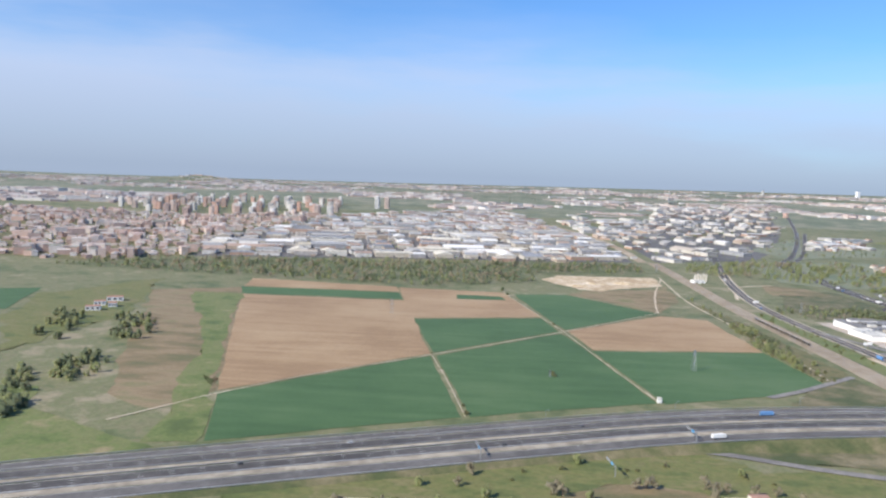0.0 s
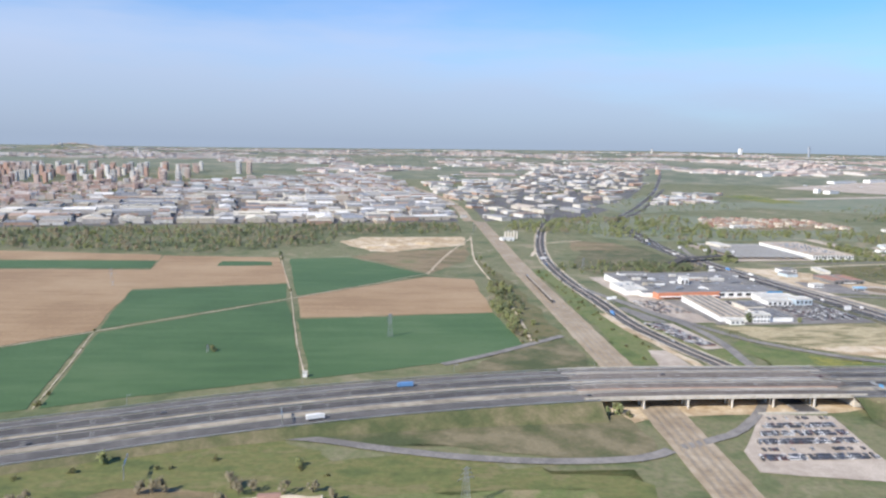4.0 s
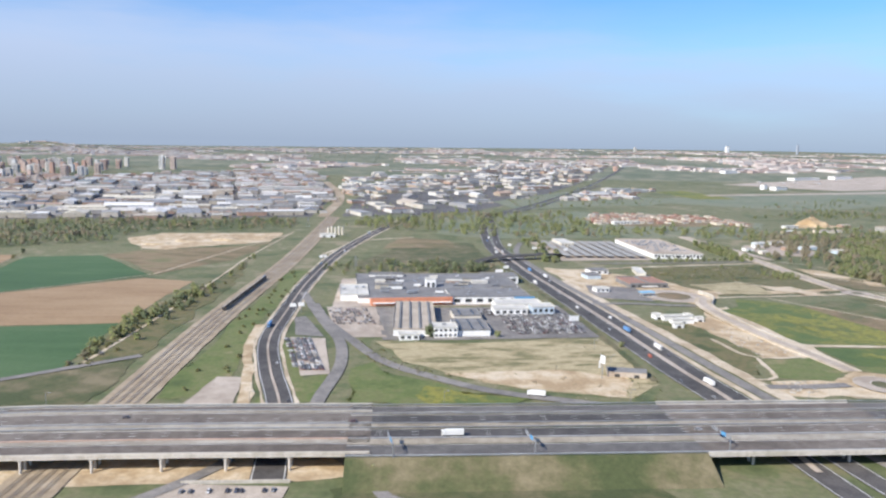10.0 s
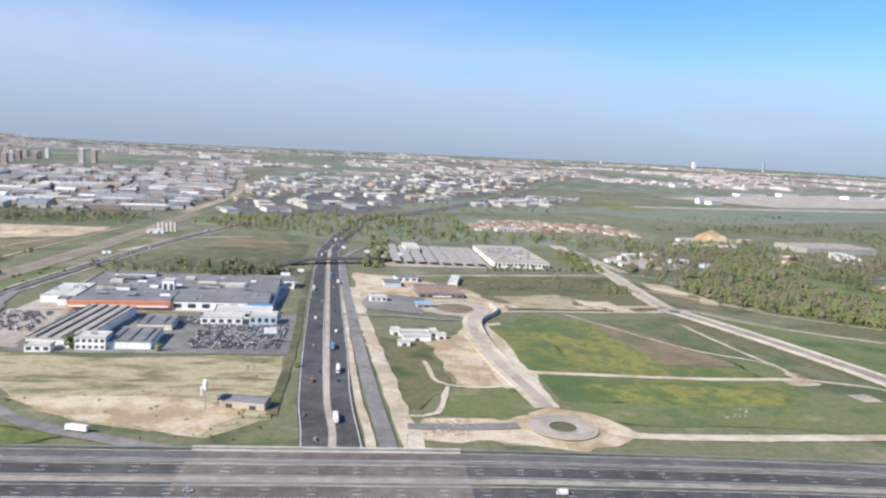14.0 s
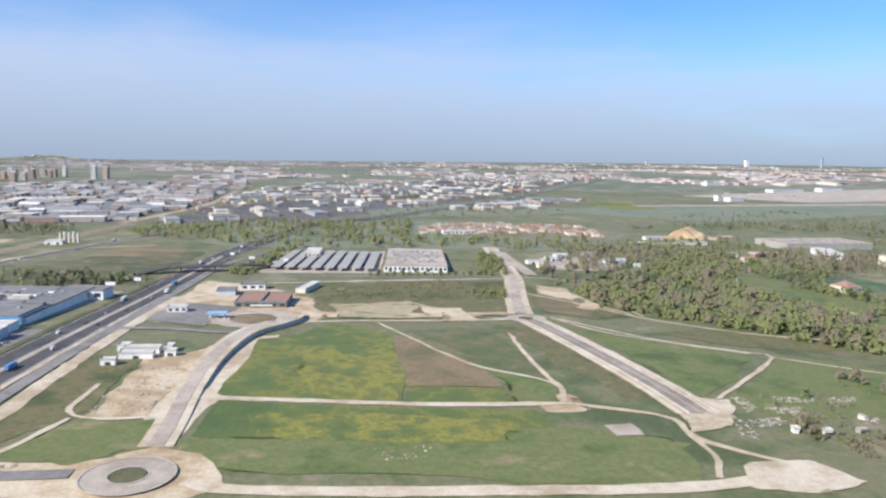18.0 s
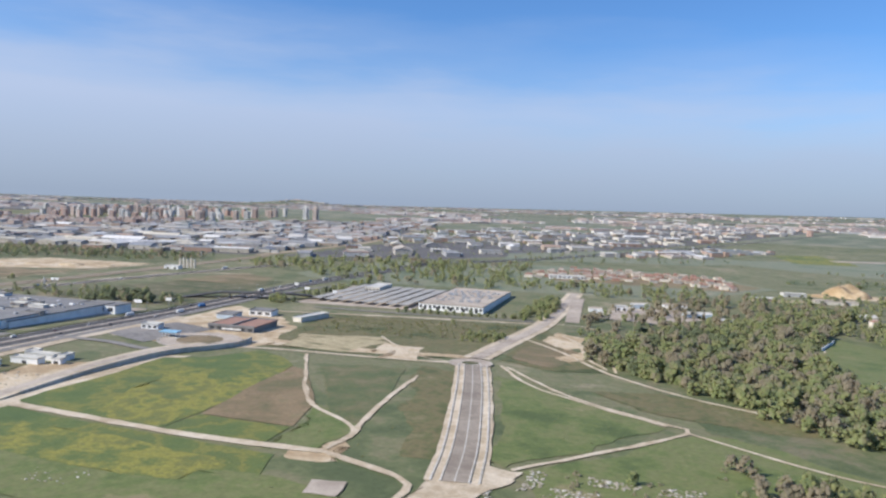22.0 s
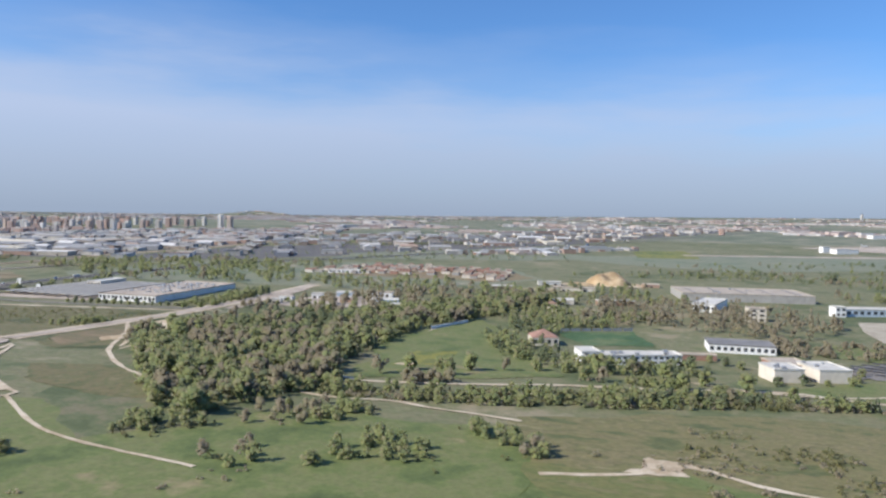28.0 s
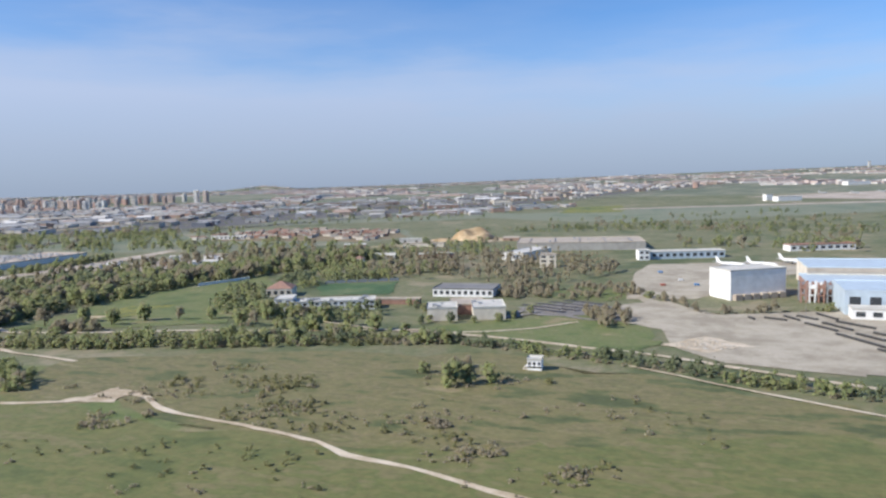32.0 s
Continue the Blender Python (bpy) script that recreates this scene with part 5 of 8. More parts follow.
for kn, (mat, h, r, lu, le, ta, lo) in TREE_KINDS.items():
    TREE_MESH[kn] = []
    for s in range(3):
        v, f, nn = crown_arrays(s * 7 + len(kn) * 31, h, r, lu, le * 2, ta, lo, 0.17 if kn != "bare" else 0.15)
        cm = mesh_np("crown", v, f, [M[mat]])
        cm.polygons.foreach_set("use_smooth", [True] * len(cm.polygons))
        soft_normals(cm, nn)
        tm = bpy.data.meshes.new("trunk")
        tb = trunk_arrays(h, 0.2)
        tb.to_mesh(tm)
        tb.free()
        tm.materials.append(M["bark"])
        TREE_MESH[kn].append((tm, cm))


def tree(x, y, kind, size=1.0, seed=0, label="", group=""):
    rng = random.Random(seed * 977 + int(x * 13) + int(y * 7))
    tm, cm = TREE_MESH[kind][rng.randrange(3)]
    root = new("bush" if kind == "bush" else "tree", tm)
    s = size * rng.uniform(0.8, 1.2)
    root.matrix_basis = Matrix.Translation((x, y, H(x, y) - 0.1)) @ Matrix.Rotation(rng.uniform(0, 6.28), 4, "Z") @ Matrix.Diagonal((s, s, s * rng.uniform(0.9, 1.15), 1))
    tagged(root, label or {"broad": "broad green tree in spring leaf", "round": "small round green tree", "dark": "dark green evergreen tree with dense crown", "poplar": "tall slim poplar still nearly bare", "bare": "bare grey-brown tree in early spring", "bush": "low green bush in rough grass", "pine": "slim dark green conifer tree"}[kind], "bush" if kind == "bush" else "tree", group)
    part("crown", cm, None, root)
    return root


def wood(name, places, kinds, label, size=1.0, seed=1, far=False, category="wood", sparse=False):
    """A wood or scrub too dense to count, as one mesh."""
    rng = np.random.default_rng(seed)
    vs, fs, ms, ns, k = [], [], [], [], 0
    mats = []
    protos = {}
    for kn in set(kinds):
        mat, h, r, lu, le, ta, lo = TREE_KINDS[kn]
        if mat not in mats:
            mats.append(mat)
        protos[kn] = [(crown_arrays(900 + j * 13 + len(kn), h, r, 4 if kn == "far" or sparse else 5 if kn in ("bush", "brush") else 10 if far else 22, 50 if kn in ("bush", "brush") else 20 if kn == "far" or sparse else 100 if far else 340, ta, lo, 0.26 if far else 0.17), mats.index(mat)) for j in range(4)]
    for x, y in places:
        drift = 0.5 + 0.85 * noise.noise((x * 0.03, y * 0.03, seed * 1.3)) + rng.uniform(-0.18, 0.18)
        kn = kinds[int(min(0.999, max(0.0, drift)) * len(kinds))]
        (v, f, nv), mi = protos[kn][rng.integers(4)]
        a, s = rng.uniform(0, 6.28), size * rng.uniform(0.6, 1.3)
        c, n = math.cos(a), math.sin(a)
        w = v * s * [1, 1, rng.uniform(0.85, 1.2)]
        vs.append(np.stack([w[:, 0] * c - w[:, 1] * n + x, w[:, 0] * n + w[:, 1] * c + y, w[:, 2] + H(x, y) - 0.2], 1))
        ns.append(np.stack([nv[:, 0] * c - nv[:, 1] * n, nv[:, 0] * n + nv[:, 1] * c, nv[:, 2]], 1))
        fs.append(f + k)
        ms.append(np.full(len(f), mi))
        k += len(v)
    me = mesh_np(name, np.vstack(vs), np.vstack(fs), [M[m] for m in mats], np.concatenate(ms))
    me.polygons.foreach_set("use_smooth", [True] * len(me.polygons))
    soft_normals(me, np.vstack(ns))
    return tagged(part(name, me), label, category, kind="stuff")


# -- vehicles --
def car_meshes(kind):
    bm = bmesh.new()
    gl = bmesh.new()
    if kind == "car":
        L, W2, parts = 2.2, 0.46, [(-1.1, 0.12, 1.1, 0.40)]
        box(bm, -1.1, -0.46, 0.14, 1.1, 0.46, 0.44, bevel=0.07)
        p = [gl.verts.new(c) for c in ((-0.95, -0.42, 0.43), (0.55, -0.42, 0.43), (0.55, 0.42, 0.43), (-0.95, 0.42, 0.43), (-0.65, -0.34, 0.70), (0.20, -0.34, 0.70), (0.20, 0.34, 0.70), (-0.65, 0.34, 0.70))]
        for f in ((0, 1, 5, 4), (1, 2, 6, 5), (2, 3, 7, 6), (3, 0, 4, 7)):
            gl.faces.new([p[k] for k in f])
        box(bm, -0.64, -0.335, 0.69, 0.19, 0.335, 0.735)
        wheels = ((-0.68, 0.44), (0.68, 0.44))
    elif kind == "van":
        box(bm, -1.3, -0.5, 0.18, 1.0, 0.5, 1.15, bevel=0.06)
        box(bm, 1.0, -0.48, 0.18, 1.35, 0.48, 0.62, bevel=0.06)
        box(gl, 0.98, -0.44, 0.62, 1.12, 0.44, 1.0)
        wheels = ((-0.85, 0.47), (0.85, 0.47))
    else:
        box(bm, -3.4, -0.65, 0.45, 2.0, 0.65, 2.0, bevel=0.04)
        box(bm, 2.1, -0.6, 0.3, 3.1, 0.6, 1.75, bevel=0.08)
        box(gl, 3.05, -0.5, 1.0, 3.13, 0.5, 1.55)
        wheels = ((-2.6, 0.58), (-1.7, 0.58), (2.5, 0.58))
    out = []
    for nm, b, mt in (("body", bm, "car" if kind == "car" else "lorrybox"), ("cabin_glass", gl, "glass")):
        me = bpy.data.meshes.new(nm)
        b.to_mesh(me)
        b.free()
        me.materials.append(M[mt])
        out.append(me)
    wb = bmesh.new()
    r = 0.17 if kind != "lorry" else 0.26
    bmesh.ops.create_cone(wb, cap_ends=True, segments=8, radius1=r, radius2=r, depth=0.12, matrix=Matrix.Rotation(math.pi / 2, 4, "X"))
    wm = bpy.data.meshes.new("wheel")
    wb.to_mesh(wm)
    wb.free()
    wm.materials.append(M["tyre"])
    return out[0], out[1], wm, wheels, r


VEHICLE = {k: car_meshes(k) for k in ("car", "van", "lorry")}
VNAME = {"car": "car", "van": "van", "lorry": "lorry"}


def vehicle(kind, x, y, ang, z=None, label="", group=""):
    body, gl, wm, wheels, r = VEHICLE[kind]
    root = new(VNAME[kind], body)
    root.matrix_basis = pose(x, y, (H(x, y) + 0.36 if z is None else z), 0, 0, ang)
    tagged(root, label or {"car": "parked car on an asphalt lot", "van": "white van with small windows", "lorry": "lorry with a box body"}[kind], VNAME[kind], group)
    part("cabin_glass", gl, None, root)
    for wx, wy in wheels:
        for s in (-1, 1):
            part("wheel", wm, None, root, m=pose(wx, s * wy, r))
    return root


def car_batch(name, rows, label):
    body, gl, wm, wheels, r = VEHICLE["car"]
    vs, fs, ms, k = [], [], [], 0
    src = []
    for me, mi in ((body, 0), (gl, 1)):
        b = bmesh.new()
        b.from_mesh(me)
        bmesh.ops.triangulate(b, faces=b.faces[:])
        src.append((np.array([v.co[:] for v in b.verts]), np.array([[v.index for v in f.verts] for f in b.faces]), mi))
        b.free()
    for x, y, a in rows:
        c, n = math.cos(a), math.sin(a)
        for v, f, mi in src:
            vs.append(np.stack([v[:, 0] * c - v[:, 1] * n + x, v[:, 0] * n + v[:, 1] * c + y, v[:, 2] + H(x, y) + 0.36], 1))
            fs.append(f + k)
            ms.append(np.full(len(f), mi))
            k += len(v)
    return tagged(part(name, mesh_np(name, np.vstack(vs), np.vstack(fs), [M["carlot"], M["glass"]], np.concatenate(ms))), label, "cars", kind="stuff")


def pylon(x, y, h, ang, label):
    """A lattice power pylon: legs, braces and arms."""
    root = tagged(new("power_pylon"), label, "power pylon", "power pylons in the fields")
    root.matrix_basis = pose(x, y, H(x, y), 0, 0, ang)
    w0, w1 = h * 0.10, h * 0.02
    for sx in (-1, 1):
        for sy in (-1, 1):
            bm = bmesh.new()
            bar(bm, (sx * w0, sy * w0, -0.2), (sx * w1, sy * w1, h), 0.07, 4)
            part("leg", bm, M["steel"], root)
    n = 7
    for k in range(n):
        t0, t1 = k / n, (k + 1) / n
        a, b = w0 + (w1 - w0) * t0, w0 + (w1 - w0) * t1
        bm = bmesh.new()
        for sx, sy, ex, ey in ((-1, -1, 1, -1), (1, -1, 1, 1), (1, 1, -1, 1), (-1, 1, -1, -1)):
            bar(bm, (sx * a, sy * a, h * t0), (ex * b, ey * b, h * t1), 0.045, 3)
        part("brace", bm, M["steel"], root)
    for z, l in ((0.72, 0.20), (0.84, 0.15), (0.95, 0.11)):
        bm = bmesh.new()
        bar(bm, (-h * l, 0, h * z), (h * l, 0, h * z), 0.06, 4)
        bar(bm, (-h * l, 0, h * z), (0, 0, h * z + h * 0.05), 0.04, 3)
        bar(bm, (h * l, 0, h * z), (0, 0, h * z + h * 0.05), 0.04, 3)
        arm = part("arm", bm, M["steel"], root)
        for e in (-1, 1):
            b2 = bmesh.new()
            bar(b2, (e * h * l, 0, h * z), (e * h * l, 0, h * z - 0.7), 0.08, 5)
            part("insulator", b2, M["dark"], arm)
    return root


def billboard(x, y, w, h, z, ang, label, mat="white", zbase=None):
    base = H(x, y) if zbase is None else zbase
    bm = bmesh.new()
    bar(bm, (0, 0, -0.2), (0, 0, z), 0.16, 6)
    root = part("sign_board", bm, M["steel"], m=pose(x, y, base, 0, 0, ang))
    tagged(root, label, "sign")
    part("panel", boxes((-w / 2, -0.12, z, w / 2, 0.12, z + h), bevel=0.04), M[mat], root)
    return root


def gantry(x, y, ang, zbase, label, span=9.0):
    """A roadside post with a boom over the lanes and sign panels."""
    bm = bmesh.new()
    bar(bm, (0, 0, 0), (0, 0, 4.2), 0.16, 6)
    root = part("sign_gantry", bm, M["steel"], m=pose(x, y, zbase, 0, 0, ang))
    tagged(root, label, "sign gantry", "sign gantries over the highway")
    bm = bmesh.new()
    bar(bm, (0, 0, 4.0), (0, span, 4.0), 0.11, 5)
    bar(bm, (0, 0, 3.5), (0, span, 3.5), 0.08, 5)
    part("boom", bm, M["steel"], root)
    for k, mt in ((0.35, "blue"), (0.8, "steel")):
        part("panel", boxes((-0.1, span * k - 1.0, 3.3, -0.02, span * k + 1.0, 4.4)), M[mt], root)
    return root


M["carlot"] = palette("parked_car_paint", [(0.70, 0.69, 0.67), (0.09, 0.085, 0.08), (0.38, 0.37, 0.36), (0.06, 0.055, 0.055), (0.66, 0.65, 0.63), (0.20, 0.19, 0.19), (0.16, 0.06, 0.05), (0.10, 0.10, 0.11)], "island", rough=0.35, dirt=0.05)

# tower window strips, with the balconies' shade painted into the colour
M["shadedglass"] = palette("shaded_balconies", [(0.26, 0.24, 0.23), (0.34, 0.30, 0.27), (0.20, 0.21, 0.22)], rough=0.4)

# ---- industrial town and suburbs ----
def lot_grid(poly, sx, sy, ang, seed, skip=0.1, jit=0.15):
    """Plots on a turned street grid inside an outline."""
    rng = random.Random(seed)
    cx, cy = sum(p[0] for p in poly) / len(poly), sum(p[1] for p in poly) / len(poly)
    r = max(math.hypot(p[0] - cx, p[1] - cy) for p in poly)
    c, s = math.cos(radians(ang)), math.sin(radians(ang))
    out = []
    for i in range(int(-r / sx) - 1, int(r / sx) + 2):
        for j in range(int(-r / sy) - 1, int(r / sy) + 2):
            u, v = i * sx + rng.uniform(-jit, jit) * sx, j * sy + rng.uniform(-jit, jit) * sy
            x, y = cx + u * c - v * s, cy + u * s + v * c
            if rng.random() > skip and inside(x, y, poly):
                out.append((x, y))
    return out


IND1 = [(-300, 880), (-194, 905), (-71, 935), (99, 960), (262, 1000), (272, 1350), (210, 1750), (129, 2102), (-237, 1707), (-348, 1157)]
IND2 = [(300, 1010), (400, 1060), (455, 1075), (560, 1240), (780, 1720), (1000, 2300), (1180, 2750), (755, 2700), (391, 1414), (310, 1300)]
IND4 = [(282, 1060), (300, 1300), (391, 1430), (560, 1900), (330, 1900), (262, 1700), (292, 1380), (284, 1300)]
IND3 = [(640, 1290), (800, 1560), (900, 1560), (760, 1330)]
TOWN = [(-520, 822), (-400, 800), (-310, 890), (-350, 1160), (-245, 1690), (-560, 1520), (-900, 1560), (-1300, 1350), (-900, 900)]
TOWERS = [(-560, 1500), (-240, 1640), (-330, 2250), (-760, 2250), (-800, 1700)]
for nm, poly, lab in (("yard", IND1, "pale paved yards and streets between warehouses"), ("yard", IND2, "pale paved yards of a second industrial estate"), ("yard", TOWN, "streets and yards of a brick suburb")):
    structure(patch(nm, poly, M["sidelane"] if poly is not TOWN else M["scrub"], 0.12, 40), lab, "yard")

RAILFAR = smooth_line([(277, 1001), (284, 1211), (273, 1378), (232, 1645)], 8.0)
rng = random.Random(5)
near_lots = [p for p in lot_grid(IND1, 38, 30, 12, 3, 0.12) if p[1] < 1330]
far_lots = [p for p in lot_grid(IND1, 40, 34, 12, 4, 0.1) if p[1] >= 1330]
KINDS = ["flat", "gable", "flat", "saw", "gable", "flat"]
LABELS = {"flat": "low flat-roofed warehouse in pale paint", "gable": "warehouse with a shallow pitched metal roof", "saw": "factory hall with a sawtooth roof"}
near_lots.sort(key=lambda p: p[1])


def warehouse_at(x, y, ang, i):
    k = rng.choice(KINDS)
    w, d, h = rng.uniform(16, 34), rng.uniform(12, 24), rng.uniform(3.2, 6.0)
    if rng.random() < 0.14:
        w, h = rng.uniform(45, 62), rng.uniform(4, 6)
    building("warehouse", x, y, w, d, h, ang + rng.choice((0, 0, 90)) + rng.uniform(-3, 3), "wall", "roof", k, LABELS[k], "warehouse", "warehouses of the industrial estate",
             door=rng.choice((0, 1, 2)), sky=rng.choice((0, 0, 3, 5)) if k == "flat" else 0, units=rng.choice((0, 1, 2)) if k == "flat" else 0, seed=i)


for i, (x, y) in enumerate(near_lots[:190]):
    warehouse_at(x, y, 12, i)
lots2 = sorted(lot_grid(IND2, 58, 48, 25, 8, 0.22), key=lambda p: p[1])
for i, (x, y) in enumerate(lots2[:75]):
    warehouse_at(x, y, 25, 500 + i)
batch = []
for x, y in near_lots[190:] + far_lots + lots2[75:] + lot_grid(IND3, 36, 30, 30, 2) + [q for q in lot_grid(IND4, 40, 34, 18, 6, 0.2) if off_line(q[0], q[1], RAILFAR, 22)]:
    a = radians(12 if x < 280 else 25) + rng.choice((0, math.pi / 2))
    batch.append((x, y, rng.uniform(18, 58), rng.uniform(12, 26), rng.uniform(3, 6.5), a, rng.choice((0, 0, 1.2))))
    for k in range(2):
        batch.append((x + rng.uniform(-18, 18), y + rng.uniform(-16, 16), rng.uniform(5, 12), rng.uniform(4, 9), rng.uniform(2.5, 7), a, 0))
box_batch("industrial_halls", batch, "walls_far", "roofs_far", "far pale industrial halls and sheds", "industrial halls")
box_batch("yard_sheds", [(p[0] + rng.uniform(-20, 20), p[1] + rng.uniform(-16, 16), rng.uniform(3, 9), rng.uniform(3, 7), rng.uniform(2, 4.5), radians(12) + rng.choice((0, 1.57)), 0) for p in near_lots * 2 + lots2[:75] * 2],
          "walls_far", "roofs_far", "small sheds, stacked goods and lorries in the yards", "sheds")

# brick suburb
houses = []
for x, y in lot_grid(TOWN, 19, 15, 20, 11, 0.15, 0.45):
    big = noise.noise((x * 0.012, y * 0.012, 2.0)) > 0.12
    houses.append((x, y, rng.uniform(8, 24) if big else rng.uniform(5, 12), rng.uniform(5, 10), rng.uniform(5, 11) if big else rng.uniform(2.5, 5), radians(20) + rng.choice((0, 1.57)) + rng.uniform(-0.2, 0.2), rng.choice((0.0, 0.0, 0.8, 1.2))))
box_batch("suburb_houses", houses, "walls_suburb", "roofs_suburb", "reddish brick houses and low flats of a suburb", "houses")
blocks = []
for poly, s, lo, hi, sd in (([(-1600, 1300), (-900, 1480), (-760, 1700), (-800, 2300), (-1900, 2300)], 34, 4, 14, 1), ([(-330, 2250), (-200, 1760), (129, 2110), (560, 2650), (700, 3000), (-400, 3000)], 34, 4, 12, 2),
                            ([(1240, 2450), (1500, 2350), (2100, 2600), (3200, 3000), (3000, 3700), (1700, 3500)], 44, 4, 12, 3), ([(1700, 1900), (2600, 1900), (3600, 2600), (3000, 2900), (2200, 2500)], 46, 3, 9, 4),
                            ([(-4000, 2350), (-400, 2900), (1500, 3500), (4000, 3000), (4200, 3600), (3000, 4400), (1500, 4600), (-1600, 4500), (-3600, 3300)], 38, 3, 8, 5), ([(300, 1950), (560, 1950), (1180, 2780), (1240, 2450), (1500, 2350), (2100, 2600), (1700, 3400), (700, 3000)], 42, 3, 8, 6)):
    for x, y in lot_grid(poly, s, s * 0.8, 18, sd, {2: 0.4, 5: 0.5, 6: 0.62}.get(sd, 0.25), 0.35):
        if noise.noise((x * 0.0022, y * 0.0022, 4.0)) < -0.10:
            continue
        blocks.append((x, y, rng.uniform(0.6, 2.2) * s, rng.uniform(0.25, 0.45) * s, rng.uniform(lo, hi) * rng.uniform(0.4, 0.8), radians(18) + rng.choice((0, 0, 0, 1.57)) + rng.uniform(-0.3, 0.3), 0))
box_batch("city_blocks", blocks, "walls_town", "roofs_town", "far city blocks in brick and pale render", "city blocks")

# apartment towers
tw = sorted(lot_grid(TOWERS, 44, 50, 15, 21, 0.2, 0.3), key=lambda p: p[1])[:110]
for i, (x, y) in enumerate(tw):
    apartment_tower(x, y, rng.uniform(11, 17), rng.uniform(9, 12), rng.uniform(15, 24), 15 + rng.choice((0, 90)), "tall brick and white apartment tower", i)
for x, y, h in ((-196, 1985, 33), (-170, 1990, 31), (1060, 2330, 16)):
    apartment_tower(x, y, 14, 13, h, 8, "tall white apartment tower above the estate", 3)
# landmark towers on the skyline
for x, y, w, h, lab, mt in ((2423, 4446, 22, 38, "tall white office tower on the skyline", "white"), (2792, 4315, 13, 56, "slim grey glass tower on the skyline", "hazeglass"), (1810, 4330, 12, 30, "slim pale tower on the skyline", "walls_far")):
    r = part("office_tower", boxes((-w / 2, -w / 3, -3, w / 2, w / 3, h), bevel=0.8), M[mt], m=pose(x, y, H(x, y), 0, 0, 20))
    tagged(r, lab, "office tower")
    part("crown", boxes((-w / 3, -w / 5, h, w / 3, w / 5, h + 3)), M["greyroof"], r)
# airport buildings far off
for i, (x, y, w, d, h) in enumerate(((1207, 1650, 40, 16, 7), (1180, 1662, 12, 10, 10), (1500, 2050, 120, 22, 6), (1650, 2120, 90, 20, 8), (1900, 2180, 140, 26, 7), (1420, 2330, 60, 20, 8), (2150, 2300, 120, 30, 8))):
    building("airport_building", x, y, w, d, h, 28, "white", "paleroof", "flat", "far white flat-roofed airport building", "airport building", "airport buildings", sky=4, seed=i)
# trees among the halls, and the long river wood
wood("town_trees", scatter(IND1, 820, 31) + scatter(IND2, 1100, 32) + scatter(IND4, 300, 35) + scatter(TOWN, 800, 33) + scatter(TOWERS, 260, 34), ["round", "dark", "broad"], "dark green trees among the halls and houses", 0.9, 7, far=True, sparse=True, category="trees")
RIVER = [(-420, 770), (-190, 742), (-5, 726), (111, 783), (107, 842), (253, 890), (255, 975), (90, 945), (-64, 915), (-300, 862)]
wood("river_wood", scatter(RIVER, 1250, 41), ["dark", "bare", "dark", "round", "bare"], "long belt of grey-green trees along the river", 1.05, 8, far=True)
WOOD2 = [(300, 900), (402, 880), (445, 840), (470, 850), (500, 835), (620, 850), (660, 870), (690, 850), (734, 850), (830, 1000), (780, 1090), (627, 1090), (500, 1040), (436, 1050), (330, 980)]
def open_land(p):
    """True outside the settlement, the sand heap and the storage halls."""
    return not (590 < p[0] < 835 and 925 < p[1] < 1110) and math.hypot(p[0] - 885, p[1] - 1020) > 55 and not (925 < p[0] < 1060 and 895 < p[1] < 1010)


wood("valley_wood", [p for p in scatter(WOOD2, 700, 42) if open_land(p)], ["broad", "round", "broad", "bare"], "belt of green trees behind the depot", 1.35, 9, far=True)
wood("plain_trees", [p for p in scatter([(560, 1130), (800, 1240), (1000, 1180), (1100, 1050), (1300, 1150), (1200, 1400), (880, 1200), (700, 1500), (500, 1250)], 260, 43) + scatter([(840, 1060), (930, 1060), (1060, 1080), (1180, 980), (1250, 1120), (1000, 1180)], 330, 44) + scatter([(300, 640), (330, 620), (440, 650), (440, 670), (330, 690)], 90, 45) + scatter([(420, 1380), (650, 1650), (500, 1500)], 160, 46) if open_land(p)],
     ["broad", "dark", "round", "bare"], "scattered trees of the plain before the airport", 0.9, 10, far=True, category="trees")
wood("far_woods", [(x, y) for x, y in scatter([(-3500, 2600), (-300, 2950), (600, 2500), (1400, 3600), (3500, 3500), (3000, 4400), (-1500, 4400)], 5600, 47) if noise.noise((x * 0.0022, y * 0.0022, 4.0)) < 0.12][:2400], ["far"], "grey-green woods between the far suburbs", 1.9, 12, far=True)

